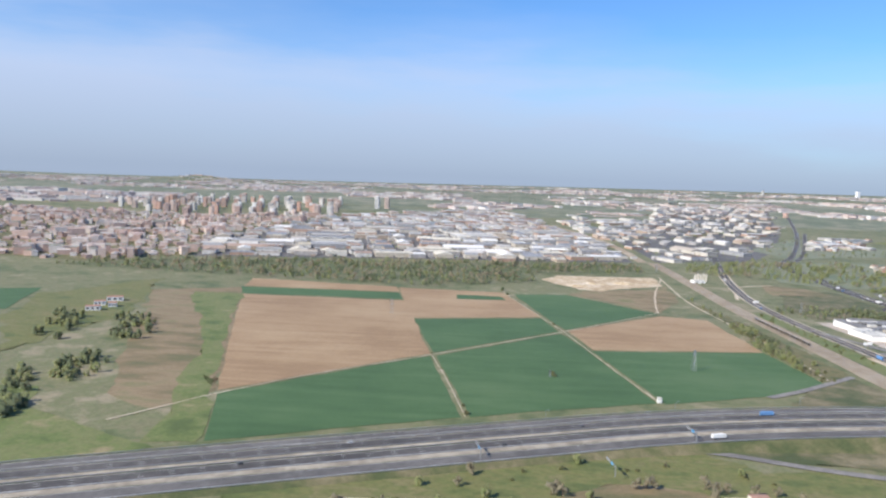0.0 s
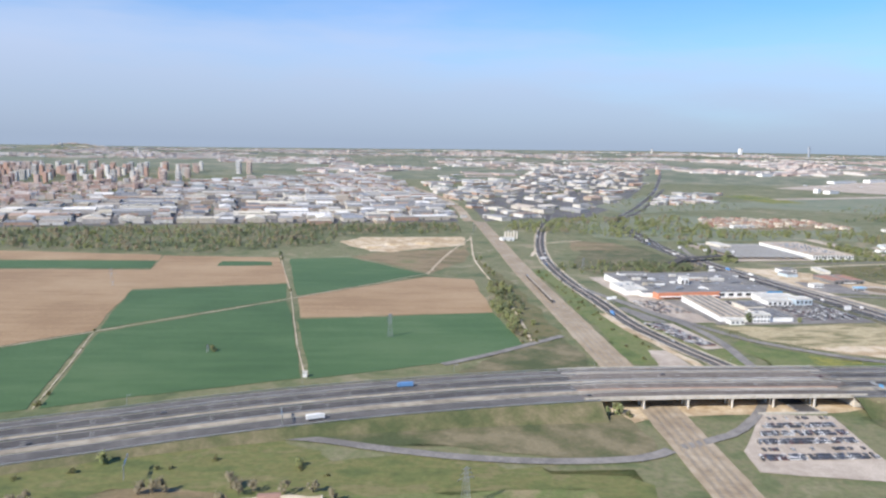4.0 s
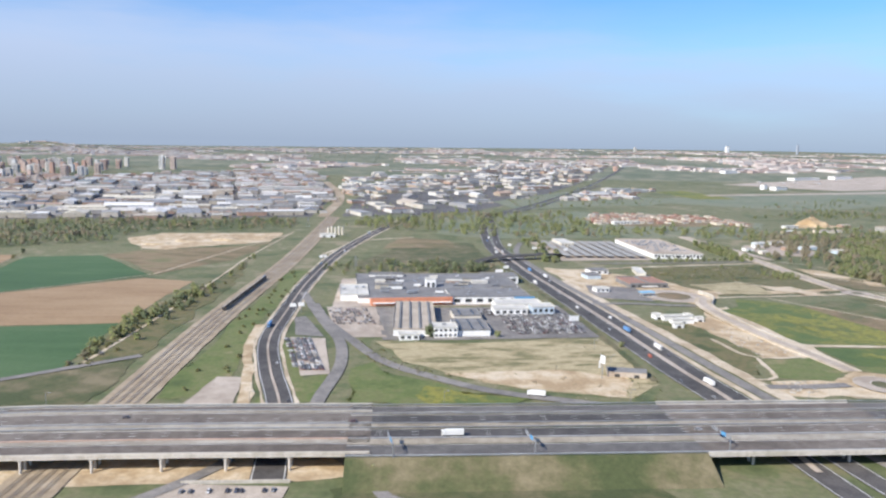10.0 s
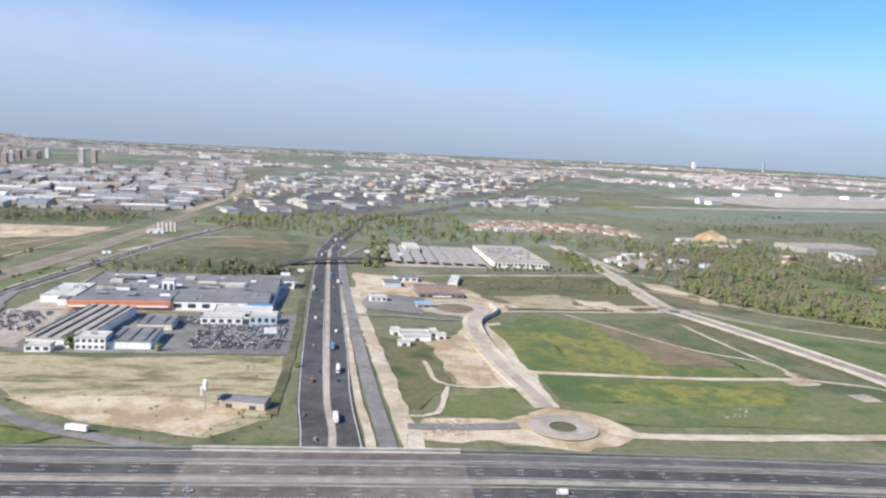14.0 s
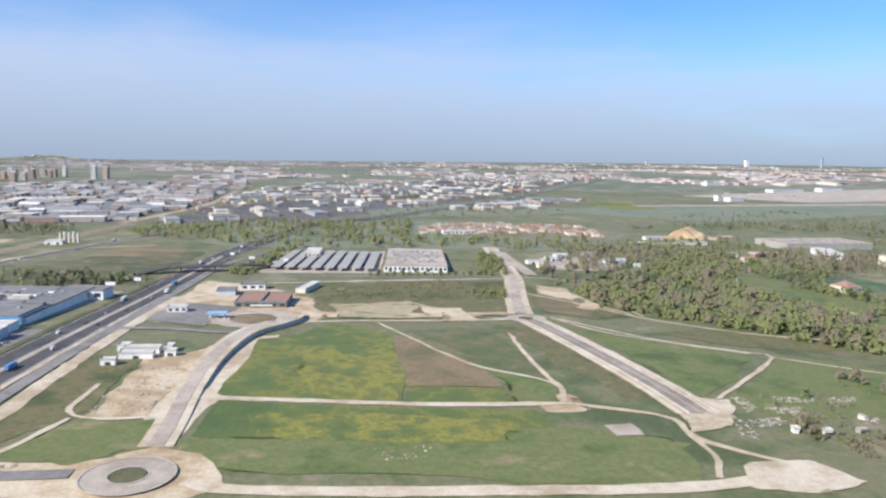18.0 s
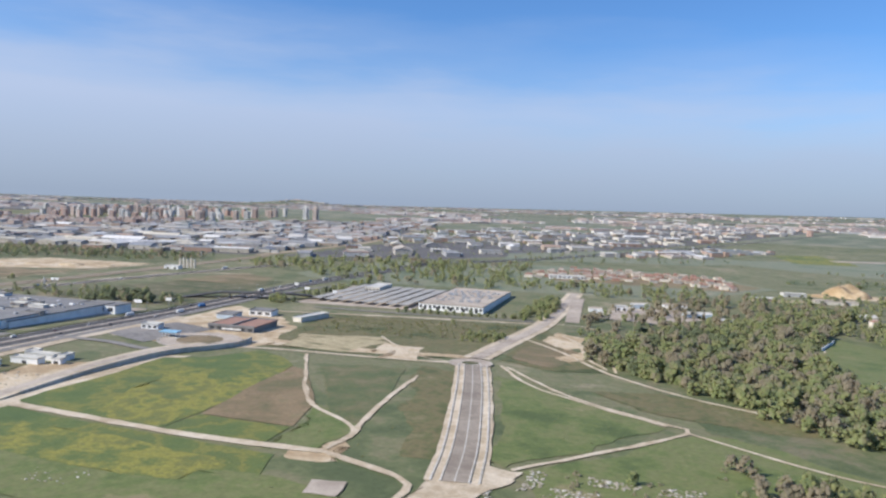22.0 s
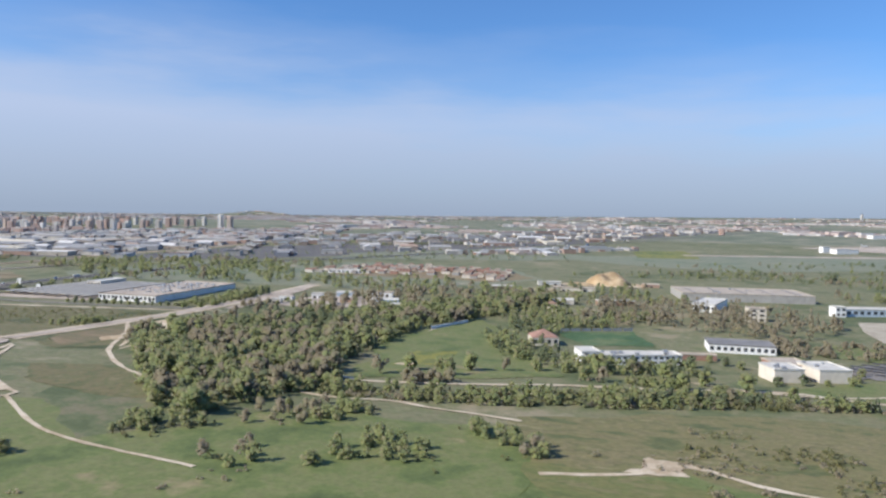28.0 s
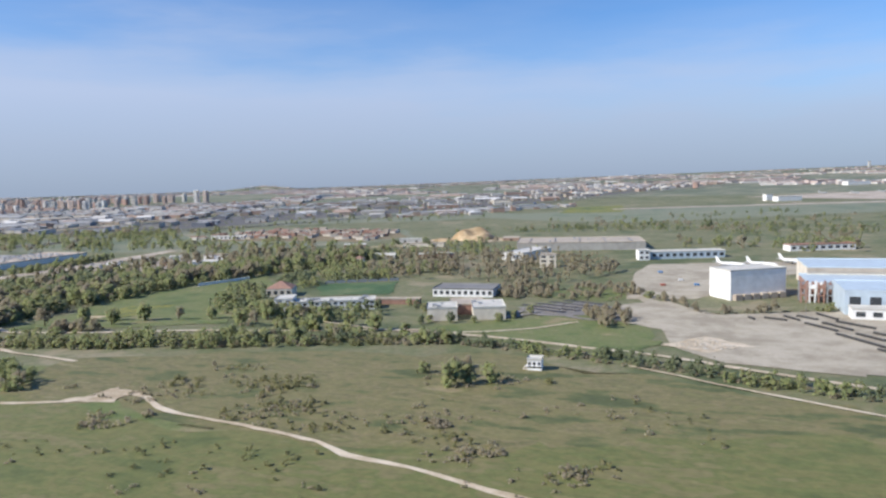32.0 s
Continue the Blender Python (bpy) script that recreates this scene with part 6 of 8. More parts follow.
# ---- shopping centre and its neighbours ----
def mall():
    """A wide flat-roofed shopping centre of joined blocks."""
    g = "blocks of the shopping centre"
    cb = "shop building"
    building("shopping_centre", 384, 563, 100, 74, 4.2, 3, "white", "greyroof", "flat", "wide flat-roofed shopping centre with grey roof", cb, g, sky=0, units=14, seed=2)
    a = building("shop_wing", 366, 521.5, 46, 8, 4.4, 6, "orange", "greyroof", "flat", "long orange shop wing with canopy", cb, g, seed=3)
    for k in range(9):
        part("pier", boxes((-21 + k * 5.2, -4.15, 0, -20.2 + k * 5.2, -4.0, 4.2)), M["orange"], a)
    part("fascia", boxes((-23, -4.3, 3.6, 23, -4.1, 4.9)), M["orange"], a)
    part("canopy", boxes((-22, -6.2, 2.0, 22, -4.2, 2.25)), M["white"], a)
    building("shop_hall", 411, 535, 46, 24, 4.6, 4, "white", "greyroof", "flat", "white shop hall with grey roof", cb, g, win=(1, 7), units=5, seed=4)
    building("shop_hall", 333, 545, 16, 30, 4.0, 3, "white", "paleroof", "flat", "white stepped shop hall with units", cb, g, units=3, seed=5)
    building("shop_hall", 425, 513, 26, 12, 3.4, 4, "white", "paleroof", "flat", "low white shop showroom with windows", cb, g, win=(1, 6), seed=6)
    rr = random.Random(44)
    for k in range(26):
        x, y = rr.uniform(345, 432), rr.uniform(532, 596)
        w = rr.uniform(0.8, 3.0)
        tagged(part("roof_unit", boxes((-w, -0.7, 0, w, 0.7, rr.uniform(0.6, 1.3)), bevel=0.05), M["steel"] if k % 3 else M["white"], m=pose(x, y, H(x, y) + 4.3, 0, 0, 3)), "grey metal ventilation unit on the roof", "roof unit", "ventilation units of the shopping centre")
    for k in range(7):
        x, y = 350 + k * 12, 560 + (k % 2) * 14
        tagged(part("rooflight", boxes((-4.5, -0.8, 0, 4.5, 0.8, 0.4), bevel=0.1), M["glass"], m=pose(x, y, H(x, y) + 4.3, 0, 0, 3)), "long glass rooflight on the roof", "rooflight", "rooflights of the shopping centre")
    building("roof_house", 379, 557, 6, 5, 9.0, 3, "white", "paleroof", "flat", "tall white block on the shopping centre roof", "roof block", "", win=(1, 2), seed=7)
    building("roof_house", 352, 592, 22, 6, 6.5, 3, "white", "greyroof", "flat", "white plant room behind the shopping centre", "roof block", "", win=(1, 8), seed=8)
    building("roof_house", 352, 580, 14, 8, 5.8, 3, "dark", "greyroof", "flat", "dark plant room on the roof", "roof block", "", units=3, seed=9)
    building("shop_hall", 428, 600, 24, 14, 5.0, 3, "white", "greyroof", "flat", "white warehouse behind the shops", cb, g, win=(1, 4), seed=10)


mall()
tagged(part("shop_sign", boxes((-6, -0.15, 0, 6, 0.15, 3.2), bevel=0.05), M["blue"], m=pose(431, 522.4, H(431, 522) + 1.4, 0, 0, 4)), "large blue shop sign panel on a facade", "sign")
rr = random.Random(91)
for k in range(9):
    x, y, w, d = rr.uniform(342, 430), rr.uniform(540, 596), rr.uniform(3, 11), rr.uniform(1.2, 4)
    building("roof_house", x, y, w, d, rr.uniform(5.2, 6.4), 3, rr.choice(("white", "cream", "wall")), rr.choice(("paleroof", "greyroof")), "flat", "low pale plant room on the shopping centre roof", "roof block", "plant rooms of the shopping centre", seed=330 + k)
shed = building("workshop_hall", 366, 478, 20, 60, 3.6, -2, "white", "brownroof", "flat", "long beige workshop hall with dark rooflight ribs", "workshop", seed=11)
for u in (-7.2, -2.4, 2.4, 7.2):
    part("rooflight", boxes((u - 0.55, -29, 3.7, u + 0.55, 29, 4.35), bevel=0.1), M["greyroof"], shed, "dark rooflight rib")
building("office_block", 379, 450, 11, 9, 4.8, 3, "white", "paleroof", "flat", "small white office block with windows", "office block", win=(2, 5), units=1, seed=12, sides_too=True)
building("workshop_hall", 392, 459, 16, 22, 3.2, 3, "white", "greyroof", "flat", "white workshop with a grey roof", "workshop", sky=3, seed=13)
building("workshop_hall", 393, 487, 14, 16, 3.0, 3, "cream", "greyroof", "flat", "low cream workshop with grey roof", "workshop", sky=2, seed=14)
building("showroom", 418, 498, 18, 9, 3.4, 4, "white", "paleroof", "flat", "white car showroom with glass front", "showroom", win=(1, 5), seed=15)
building("showroom", 436, 500, 12, 9, 4.2, 4, "skyblue", "paleroof", "flat", "pale blue car showroom with windows", "showroom", win=(1, 4), seed=16)
building("showroom", 362, 443.5, 9, 5, 2.6, 3, "white", "paleroof", "flat", "small white building beside the waste ground", "showroom", win=(1, 3), seed=17)
building("ruined_shed", 446, 388, 15, 6, 2.4, -12, "paving", "greyroof", "gable", "long grey shed among weeds", "shed", door=2, seed=18)
for pts, mn, lab in (([(319, 512), (346, 512), (352, 446), (330, 446)], "paving", "paved car park of the shopping centre"), ([(395, 512), (452, 520), (454, 446), (372, 441), (350, 441), (346, 512)], "oldasphalt", "grey paved yard of the car dealers"),
                     ([(322, 512), (436, 520), (440, 622), (322, 608)], "paving", "paved ground round the shopping centre"), ([(272, 250), (275, 266), (298, 299), (326, 297), (320, 263), (318, 240)], "paving", "large pale car park under the bridge"),
                     ([(308, 446), (324, 444), (330, 391), (319, 389)], "paving", "narrow pale car compound"), ([(310, 450), (305, 487), (311, 488), (323, 447)], "oldasphalt", "grey asphalt wedge"), ([(496, 700), (577, 708), (574, 820), (490, 806)], "paving", "pale paved yard of the depot"), ([(476, 545), (512, 532), (516, 580), (486, 590)], "oldasphalt", "asphalt forecourt")):
    structure(patch("car_park" if "car" in lab else "yard", pts, M[mn], 0.22, wob=0.5), lab, "car park" if "car" in lab else "yard")
structure(part("low_wall", boxes((-14, -0.2, -0.3, 14, 0.2, 0.9)), M["concrete"], m=pose(312, 299.5, H(312, 299))), "low concrete wall of the car park", "wall")

# parked cars
rng = random.Random(77)
spots = []
for y0 in (294.5, 288.5, 286.3, 281.3, 279.1, 274.3, 272.1, 266.5, 261.5, 259.2):
    lo, hi = np.interp(y0, [255, 266, 298], [275, 278, 299]), np.interp(y0, [263, 297], [319, 324])
    x = lo + 1.5
    thin = 0.35 if y0 in (266.5, 294.5) else 0.88
    while x < hi - 1:
        if rng.random() < thin:
            spots.append((x, y0, 90 + rng.choice((0, 180)) + rng.uniform(-3, 3)))
        x += 1.15
for x, y, a in spots:
    vehicle("car", x, y, a, H(x, y) + 0.24, "parked car in a crowded pale car park", "cars in the car park")
lot = []
for o in (-5.2, -2.6, -0.4, 2.2, 4.6):
    for k in range(24):
        t = k / 24
        if rng.random() < 0.85:
            lot.append((312 + 10 * t + o, 442 - 48 * t, 1.57 + 1.35))
for y0 in np.arange(472, 508, 4.2):
    for k in range(14):
        if rng.random() < 0.62:
            lot.append((321 + k * 1.5 + (508 - y0) * 0.15, y0, 1.57))
for y0 in np.arange(452, 494, 3.0):
    for k in range(24):
        if rng.random() < 0.72:
            lot.append((412 + k * 1.55, y0 + k * 0.12, 1.6))
for y0 in np.arange(496, 512, 3.4):
    for k in range(16):
        if rng.random() < 0.7:
            lot.append((386 + k * 1.5, y0 - 3, 1.6))
car_batch("parked_cars", lot, "rows of parked cars at the shops and dealers")

# traffic
rng = random.Random(8)


def on_line(pts, t, side):
    line = smooth_line(pts, 3.0)
    i = min(len(line) - 2, int(t * (len(line) - 1)))
    p, q = line[i], line[i + 1]
    d = math.atan2(q[1] - p[1], q[0] - p[0])
    return p[0] - math.sin(d) * side, p[1] + math.cos(d) * side, math.degrees(d)


def traffic(pts, count, lanes, lift=None, lo=0.0, hi=1.0, lorries=0.12):
    for k in range(count):
        t = lo + (hi - lo) * (k + rng.random()) / count
        x, y, a = on_line(pts, t, rng.choice(lanes))
        kd = "lorry" if rng.random() < lorries else "van" if rng.random() < 0.2 else "car"
        vehicle(kd, x, y, a + rng.choice((0, 180)), H(x, y) + (0.2 + lift(x, y) if lift else 0.38), {"car": "car driving on the road", "van": "white van driving on the road", "lorry": "lorry driving on the road"}[kd], "traffic on the roads")


A2L = [(470, 358), (466, 395), (461, 471), (455, 583), (449, 698), (447, 771), (455, 870)]
A2R = [(479, 357), (475, 396), (472, 453), (466, 549), (460, 674), (456, 773), (466, 870)]
traffic(A2L, 22, (-2.6, 0, 2.6))
traffic(A2R, 16, (-2.2, 0.3, 2.2))
traffic([(455, 870), (465, 944), (479, 1039), (573, 1201), (807, 1703)], 18, (-2.6, 2.6))
traffic([(315, 359), (306, 398), (299, 442), (299, 498), (301, 601), (312, 723), (339, 854)], 14, (-3, 3))
HWM = [(-90, 237), (-5, 267.8), (100, 302.4), (190, 319), (268, 323.2), (380, 322.8), (508, 323.4), (600, 324)]
traffic(HWM, 12, (5.8, 8.0, 10.0, -1.2, -3.3, -5.5, -13.5), RISE, lorries=0.2)
vehicle("lorry", 405, 364.5, 165, None, "lorry on the curving slip road")
vehicle("lorry", 130, 293, 17, H(130, 293) + RISE(130, 293) + 0.3, "white lorry on the highway", "traffic on the roads")

# signs, gantries, pylons, lamps
billboard(444, 462, 5.2, 2.6, 4.4, 10, "large white billboard on a pole")
for x, y, w in ((303, 497, 3.2), (307, 499, 3.2), (302, 684, 2.6), (305, 685, 2.6), (463, 760, 3.0), (482, 742, 4.0), (440, 640, 4.0), (432, 622, 5.5), (508, 735, 3.2)):
    billboard(x, y, w, 1.9, 3.4, 5, "white road sign board on a post")
mast = billboard(435, 384, 1.6, 3.0, 6.4, 15, "tall white advertising mast in dry grass")
part("panel", boxes((-0.1, -1.6, 6.4, 0.1, 1.6, 9.4)), M["white"], mast)
part("panel", boxes((-1.5, -0.1, 4.6, -0.9, 0.1, 7.4)), M["white"], mast)
for x, y, sp in ((353, 303, 9), (78, 251, 9), (119, 288, 9), (30, 262, 9), (448, 305, 9), (392, 304, 8)):
    gantry(x, y, 10, H(x, y) + RISE(x, y), "grey sign gantry with blue and white panels", sp)
for x, y, h in ((159, 416, 12.5), (72, 388, 4.0), (176, 233, 12), (-30, 560, 12), (330, 650, 10), (270, 905, 10)):
    pylon(x, y, h, 20, "grey lattice power pylon in the fields")


def lamp(x, y, h=5.0, z=None):
    bm = bmesh.new()
    bar(bm, (0, 0, 0), (0, 0, h), 0.06, 5)
    root = part("street_lamp", bm, M["steel"], m=pose(x, y, H(x, y) if z is None else z))
    tagged(root, "thin grey street lamp beside the road", "street lamp", "street lamps along the roads")
    bm = bmesh.new()
    bar(bm, (0, 0, h), (1.1, 0, h + 0.15), 0.05, 4)
    part("arm", bm, M["steel"], root)
    part("lamp_head", boxes((0.9, -0.12, h + 0.05, 1.6, 0.12, h + 0.2)), M["steel"], root)


for k in range(16):
    lamp(443.5 - 0.02 * k, 400 + 24 * k)
for k in range(8):
    x = 60 + 62 * k
    y = float(np.interp(x, hw_line[:, 0], hw_line[:, 1])) + 19.6
    lamp(x, y, 5.0, H(x, y) + RISE(x, y))

# ---- farm and houses ----
building("farmhouse", 122, 233, 6, 4, 4.6, 5, "cream", "redroof", "gable", "tumbledown beige stone farmhouse tower", "farmhouse", win=(2, 2), seed=20)
building("farm_shed", 129, 233, 9, 4, 2.2, 5, "cream", "brownroof", "gable", "low beige farm shed", "shed", door=1, seed=21)
structure(part("yard_wall", boxes((112, 227.6, 1.5, 136, 228, 3.6), (135.6, 228, 1.5, 136, 240, 3.6)), M["cream"]), "crumbling beige farmyard wall", "wall")
structure(patch("yard", [(114, 226), (136, 226), (136, 241), (114, 241)], M["dirt"], 0.24), "pale bare farmyard", "yard")
for i, (x, y, w) in enumerate(((-246, 522, 10), (-252, 545, 8), (-251, 568, 12), (-240, 540, 6))):
    building("country_house", x, y, w, 6, 3.2, 20, "white", "redroof", "gable", "white country house among trees", "house", "white houses on the hill", win=(1, 3), seed=30 + i)
building("field_hut", 121, 350, 1.8, 1.6, 2.0, 5, "white", "paleroof", "flat", "tiny white hut at the edge of the crops", "hut", door=0, seed=35)

# ---- building site and roadside ----
rest = building("restaurant", 525, 593, 26, 26, 3.0, 4, "greyroof", "redroof", "flat", "low dark-walled restaurant with flat brown roofs", "restaurant", win=(1, 6), seed=40)
part("party_wall", boxes((-0.4, -13.2, 2.6, 0.4, 13.2, 3.9)), M["greyroof"], rest)
part("parapet", boxes((-13.2, -13.3, 2.6, 13.2, -12.9, 3.8)), M["greyroof"], rest)
part("parapet", boxes((-13.2, 12.9, 2.6, 13.2, 13.3, 3.8)), M["greyroof"], rest)
part("sign_board", boxes((-5, -13.45, 1.2, 6, -13.3, 1.9)), M["white"], rest, "long white sign")
building("roadside_hall", 508, 640, 14, 10, 3.2, 8, "white", "greyroof", "flat", "white flat-roofed roadside hall", "shop building", win=(1, 3), seed=41)
building("roadside_hall", 498, 620, 10, 12, 2.8, 8, "skyblue", "greyroof", "flat", "grey-green flat-roofed roadside hall", "shop building", seed=42)
building("roadside_hall", 540, 640, 6, 26, 2.6, -10, "cream", "paleroof", "flat", "long narrow pale hall", "shop building", seed=43)
can = part("canopy", boxes((-4.5, -2.6, 2.6, 4.5, 2.6, 3.2), bevel=0.1), M["signblue"], m=pose(513, 549.5, H(513, 549.5), 0, 0, 10))
can.name = "filling_station"
tagged(can, "filling station canopy with blue edges", "filling station")
for u in (-3.4, 0, 3.4):
    for v in (-1.6, 1.6):
        bm = bmesh.new()
        bar(bm, (u, v, -0.2), (u, v, 2.7), 0.16, 6)
        part("column", bm, M["white"], can)
building("kiosk", 489, 566, 9, 6, 2.6, 10, "white", "paleroof", "flat", "white kiosk of the filling station", "kiosk", win=(1, 3), seed=44)
for i, (x, y, w, d) in enumerate(((504, 484, 13, 4), (505, 476, 12, 4), (496, 487, 4, 5), (513, 487, 3, 5), (499, 466, 5, 2.5), (516, 480, 4, 3))):
    building("site_hut", x, y, w, d, 2.2, 6, "white", "paleroof", "flat", "white site hut on bare earth", "site hut", "site huts", door=1, seed=50 + i)
building("depot_hall", 600, 764, 44, 96, 4.0, 2, "white", "paving", "flat", "huge pale flat-roofed depot hall", "warehouse", units=90, win=(1, 14), door=5, seed=60)
for k in range(8):
    r = part("car_shelter", boxes((-47, -3.3, 2.0, 47, 3.3, 2.25)), M["greywall"], m=pose(504 + k * 9.2, 760, H(504 + k * 9.2, 760) + 0.1, 0, 0, 91))
    tagged(r, "long pale grey car shelter roof", "car shelter", "car shelters of the depot")
    for u in (-42, -28, -14, 0, 14, 28, 42):
        part("post", boxes((u - 0.1, -0.1, -0.2, u + 0.1, 0.1, 2.0)), M["steel"], r)
building("depot_office", 519, 790, 12, 30, 4.0, 4, "cream", "paleroof", "flat", "long beige depot office building", "office block", win=(1, 4), seed=61)
structure(patch("slab", [(662.0, 412.1), (670.5, 413.9), (672.2, 404.7), (664.1, 403.7)], M["paving"], 0.34, wob=1.2), "bare concrete floor slab in the meadow", "slab")
huts = ((724.4, 408.9, 3.2, 2.4), (735.5, 411.1, 4, 2.6), (746.3, 411.9, 3.4, 2.6), (749.5, 411, 4.4, 3), (758.6, 427.3, 4.6, 2.6), (763.2, 428.7, 4, 2.6), (715.8, 409.9, 3, 2.2), (742.4, 422.1, 3.6, 2.4))
for i, (x, y, w, d) in enumerate(huts):
    building("shack", x, y, w * 0.66, d * 0.66, 1.35, 15 * i, ("cream", "greywall", "white", "cream")[i % 4], ("paleroof", "brownroof")[i % 2], "gable" if i % 2 else "flat", "small pale shack among bushes", "shack", "shacks in the bushes", door=1, seed=70 + i)


def rubble(name, poly, count, seed, size, label):
    rr = np.random.default_rng(seed)
    vs, fs, k = [], [], 0
    for x, y in scatter(poly, count, seed):
        s = size * rr.uniform(0.3, 1.3)
        vs.append(ICO_V * s * rr.uniform(0.5, 1.2, (12, 3)) * [1.3, 1, 0.5] + [x, y, H(x, y) + 0.2])
        fs.append(ICO_F + k)
        k += 12
    return tagged(part(name, mesh_np(name, np.vstack(vs), np.vstack(fs), [M["rubble"]])), label, "rubble", kind="stuff")


rubble("rubble", [(709.8, 440.0), (713.7, 440.5), (714.1, 429.4), (709.1, 425.5)], 70, 20, 0.42, "pale tipped rubble beside a track")
rubble("rubble", [(706.5, 418.4), (717.7, 422.5), (717.1, 416.1), (707.1, 412.9)], 90, 21, 0.42, "pale tipped rubble beside a track")
rubble("rubble", [(723.9, 441.5), (737.6, 441.5), (735.5, 436.6), (724.2, 436.0)], 90, 22, 0.42, "pale tipped rubble beside a track")
rubble("rubble", [(716.4, 430.5), (728.3, 431.4), (725.4, 422.7), (717.0, 425.7)], 80, 23, 0.42, "pale tipped rubble beside a track")
rubble("rubble", [(742.3, 442.3), (752.9, 444.6), (750.1, 438.7), (740.9, 436.5)], 60, 24, 0.42, "pale tipped rubble beside a track")
rubble("rubble", [(741.0, 421.9), (747.9, 424.3), (746.2, 418.7), (740.1, 417.2)], 45, 25, 0.42, "pale tipped rubble beside a track")
rubble("rubble", [(703.1, 423.8), (706.0, 414.5), (702.8, 402.2), (698.9, 406.5)], 60, 26, 0.42, "pale tipped rubble beside a track")
rubble("rubble", [(1077, 604), (1086, 621), (1097, 606), (1087, 597)], 420, 2, 0.4, "pale heaps of rubble beside the apron")
rubble("rubble", [(510, 462), (528, 470), (532, 420), (514, 414)], 90, 3, 0.6, "rubble on the building site")
rubble("rubble", [(600, 385), (616, 388), (612, 396), (598, 394)], 30, 4, 0.32, "pale stones in the meadow")
rubble("rubble", [(505, 378), (515, 380), (514, 366), (500, 366)], 80, 5, 0.6, "heaps of pale earth beside a road")

# settlement and sand heap
SETT = [(585, 960), (625, 1075), (785, 1070), (800, 960), (720, 985), (640, 965)]
rng = random.Random(19)
for i, (x, y) in enumerate(lot_grid(SETT, 12, 11, 8, 9, 0.12, 0.3)):
    building("brick_shack", x, y, rng.uniform(5, 9), rng.uniform(4, 7), rng.uniform(2.0, 3.4), 8 + rng.choice((0, 90)), rng.choice(("greywall", "brownroof", "redroof", "cream")), rng.choice(("redroof", "brownroof", "redroof", "brownroof", "redroof")), rng.choice(("flat", "gable")), "low brick shack with a brown roof", "shack", "shacks of the settlement", seed=100 + i)
building("white_hall", 640, 972, 34, 8, 3.0, 12, "white", "paleroof", "flat", "long low white hall before the settlement", "hall", win=(1, 8), seed=62)


def heap(x, y, rx, ry, h, mat, label):
    bm = bmesh.new()
    bmesh.ops.create_grid(bm, x_segments=24, y_segments=24, size=1.0)
    for v in bm.verts:
        r = math.hypot(v.co.x, v.co.y)
        px, py = x + v.co.x * rx, y + v.co.y * ry
        n = noise.noise((px * 0.06, py * 0.06, 1.0))
        v.co = (px, py, H(px, py) - 0.4 + h * max(0.0, 1 - r ** 4) * (0.8 + 0.5 * n) + 0.4 * n)
    return tagged(part("sand_mound", bm, M[mat]), label, "sand mound")


for i, (x, y, w, d, mt, lab) in enumerate(((690, 769, 9, 6, "white", "small white shed at the scrapyard"), (694, 749, 6, 5, "cream", "small cream shed at the scrapyard"), (718, 803, 12, 7, "skyblue", "pale blue shed at the scrapyard"), (742, 815, 16, 7, "white", "white shed at the scrapyard"),
                                           (757, 784, 18, 8, "skyblue", "pale blue hall among trees"), (774, 762, 12, 9, "skyblue", "blue-grey hall among trees"), (732, 776, 8, 6, "wall", "low shed at the scrapyard"), (706, 784, 8, 5, "white", "white container shed at the scrapyard"),
                                           (810, 910, 18, 7, "wall", "grey shed before the sand heap"), (866, 925, 34, 9, "cream", "long beige shed before the sand heap"), (866, 838, 22, 9, "cream", "long beige farm building"), (905, 850, 26, 8, "redroof", "low brick hall among trees"), (925, 985, 14, 8, "wall", "shed beside the sand heap"), (840, 960, 20, 7, "wall", "low shed beside the sand heap"))):
    building("yard_shed", x, y, w, d, 2.6 + 0.25 * (i % 4), 12 + 5 * (i % 3), mt, "paleroof" if i % 3 else "brownroof", "flat" if i % 2 else "gable", lab, "shed", "sheds between wood and sand heap", door=1 + i % 2, seed=300 + i)
wall_strip = part("boundary_wall", boxes((-17, -0.2, -0.3, 17, 0.2, 1.7)), M["white"], m=pose(825, 712, H(825, 712), 0, 0, 70))
structure(wall_strip, "long pale wall at the edge of the clearing", "wall")
for k in range(5):
    x, y = 296 + 3.4 * k, 838 + 0.8 * k
    bm = bmesh.new()
    bar(bm, (0, 0, -0.5), (0, 0, 8 + (k % 2)), 1.1, 10)
    r = part("silo", bm, M["cream"], m=pose(x, y, H(x, y)))
    tagged(r, "tall cream concrete silo beside the railway", "silo", "silos beside the railway")
    part("silo_roof", boxes((-0.8, -0.8, 8 + (k % 2), 0.8, 0.8, 8.6 + (k % 2)), bevel=0.1), M["steel"], r)
building("silo_shed", 296, 828, 14, 8, 3.0, 10, "white", "paleroof", "flat", "low white shed before the silos", "shed", door=2, seed=320)
for k in range(4):
    r = part("carport", boxes((-10, -1.2, 1.6, 10, 1.2, 1.75)), M["dark"], m=pose(1021 + k * 5.2, 662 + k * 4.8, H(1028, 668) + 0.3, 0, 0, -22))
    tagged(r, "long dark carport roof", "carport", "carports of the institute")
    for u in (-9, -3, 3, 9):
        part("post", boxes((u - 0.08, -0.08, -0.3, u + 0.08, 0.08, 1.6)), M["steel"], r)
heap(888, 992, 21, 18, 11, "ochre", "broad flat-topped orange sand heap in the plain")
heap(866, 976, 12, 9, 2.6, "ochre", "low orange sand heap")
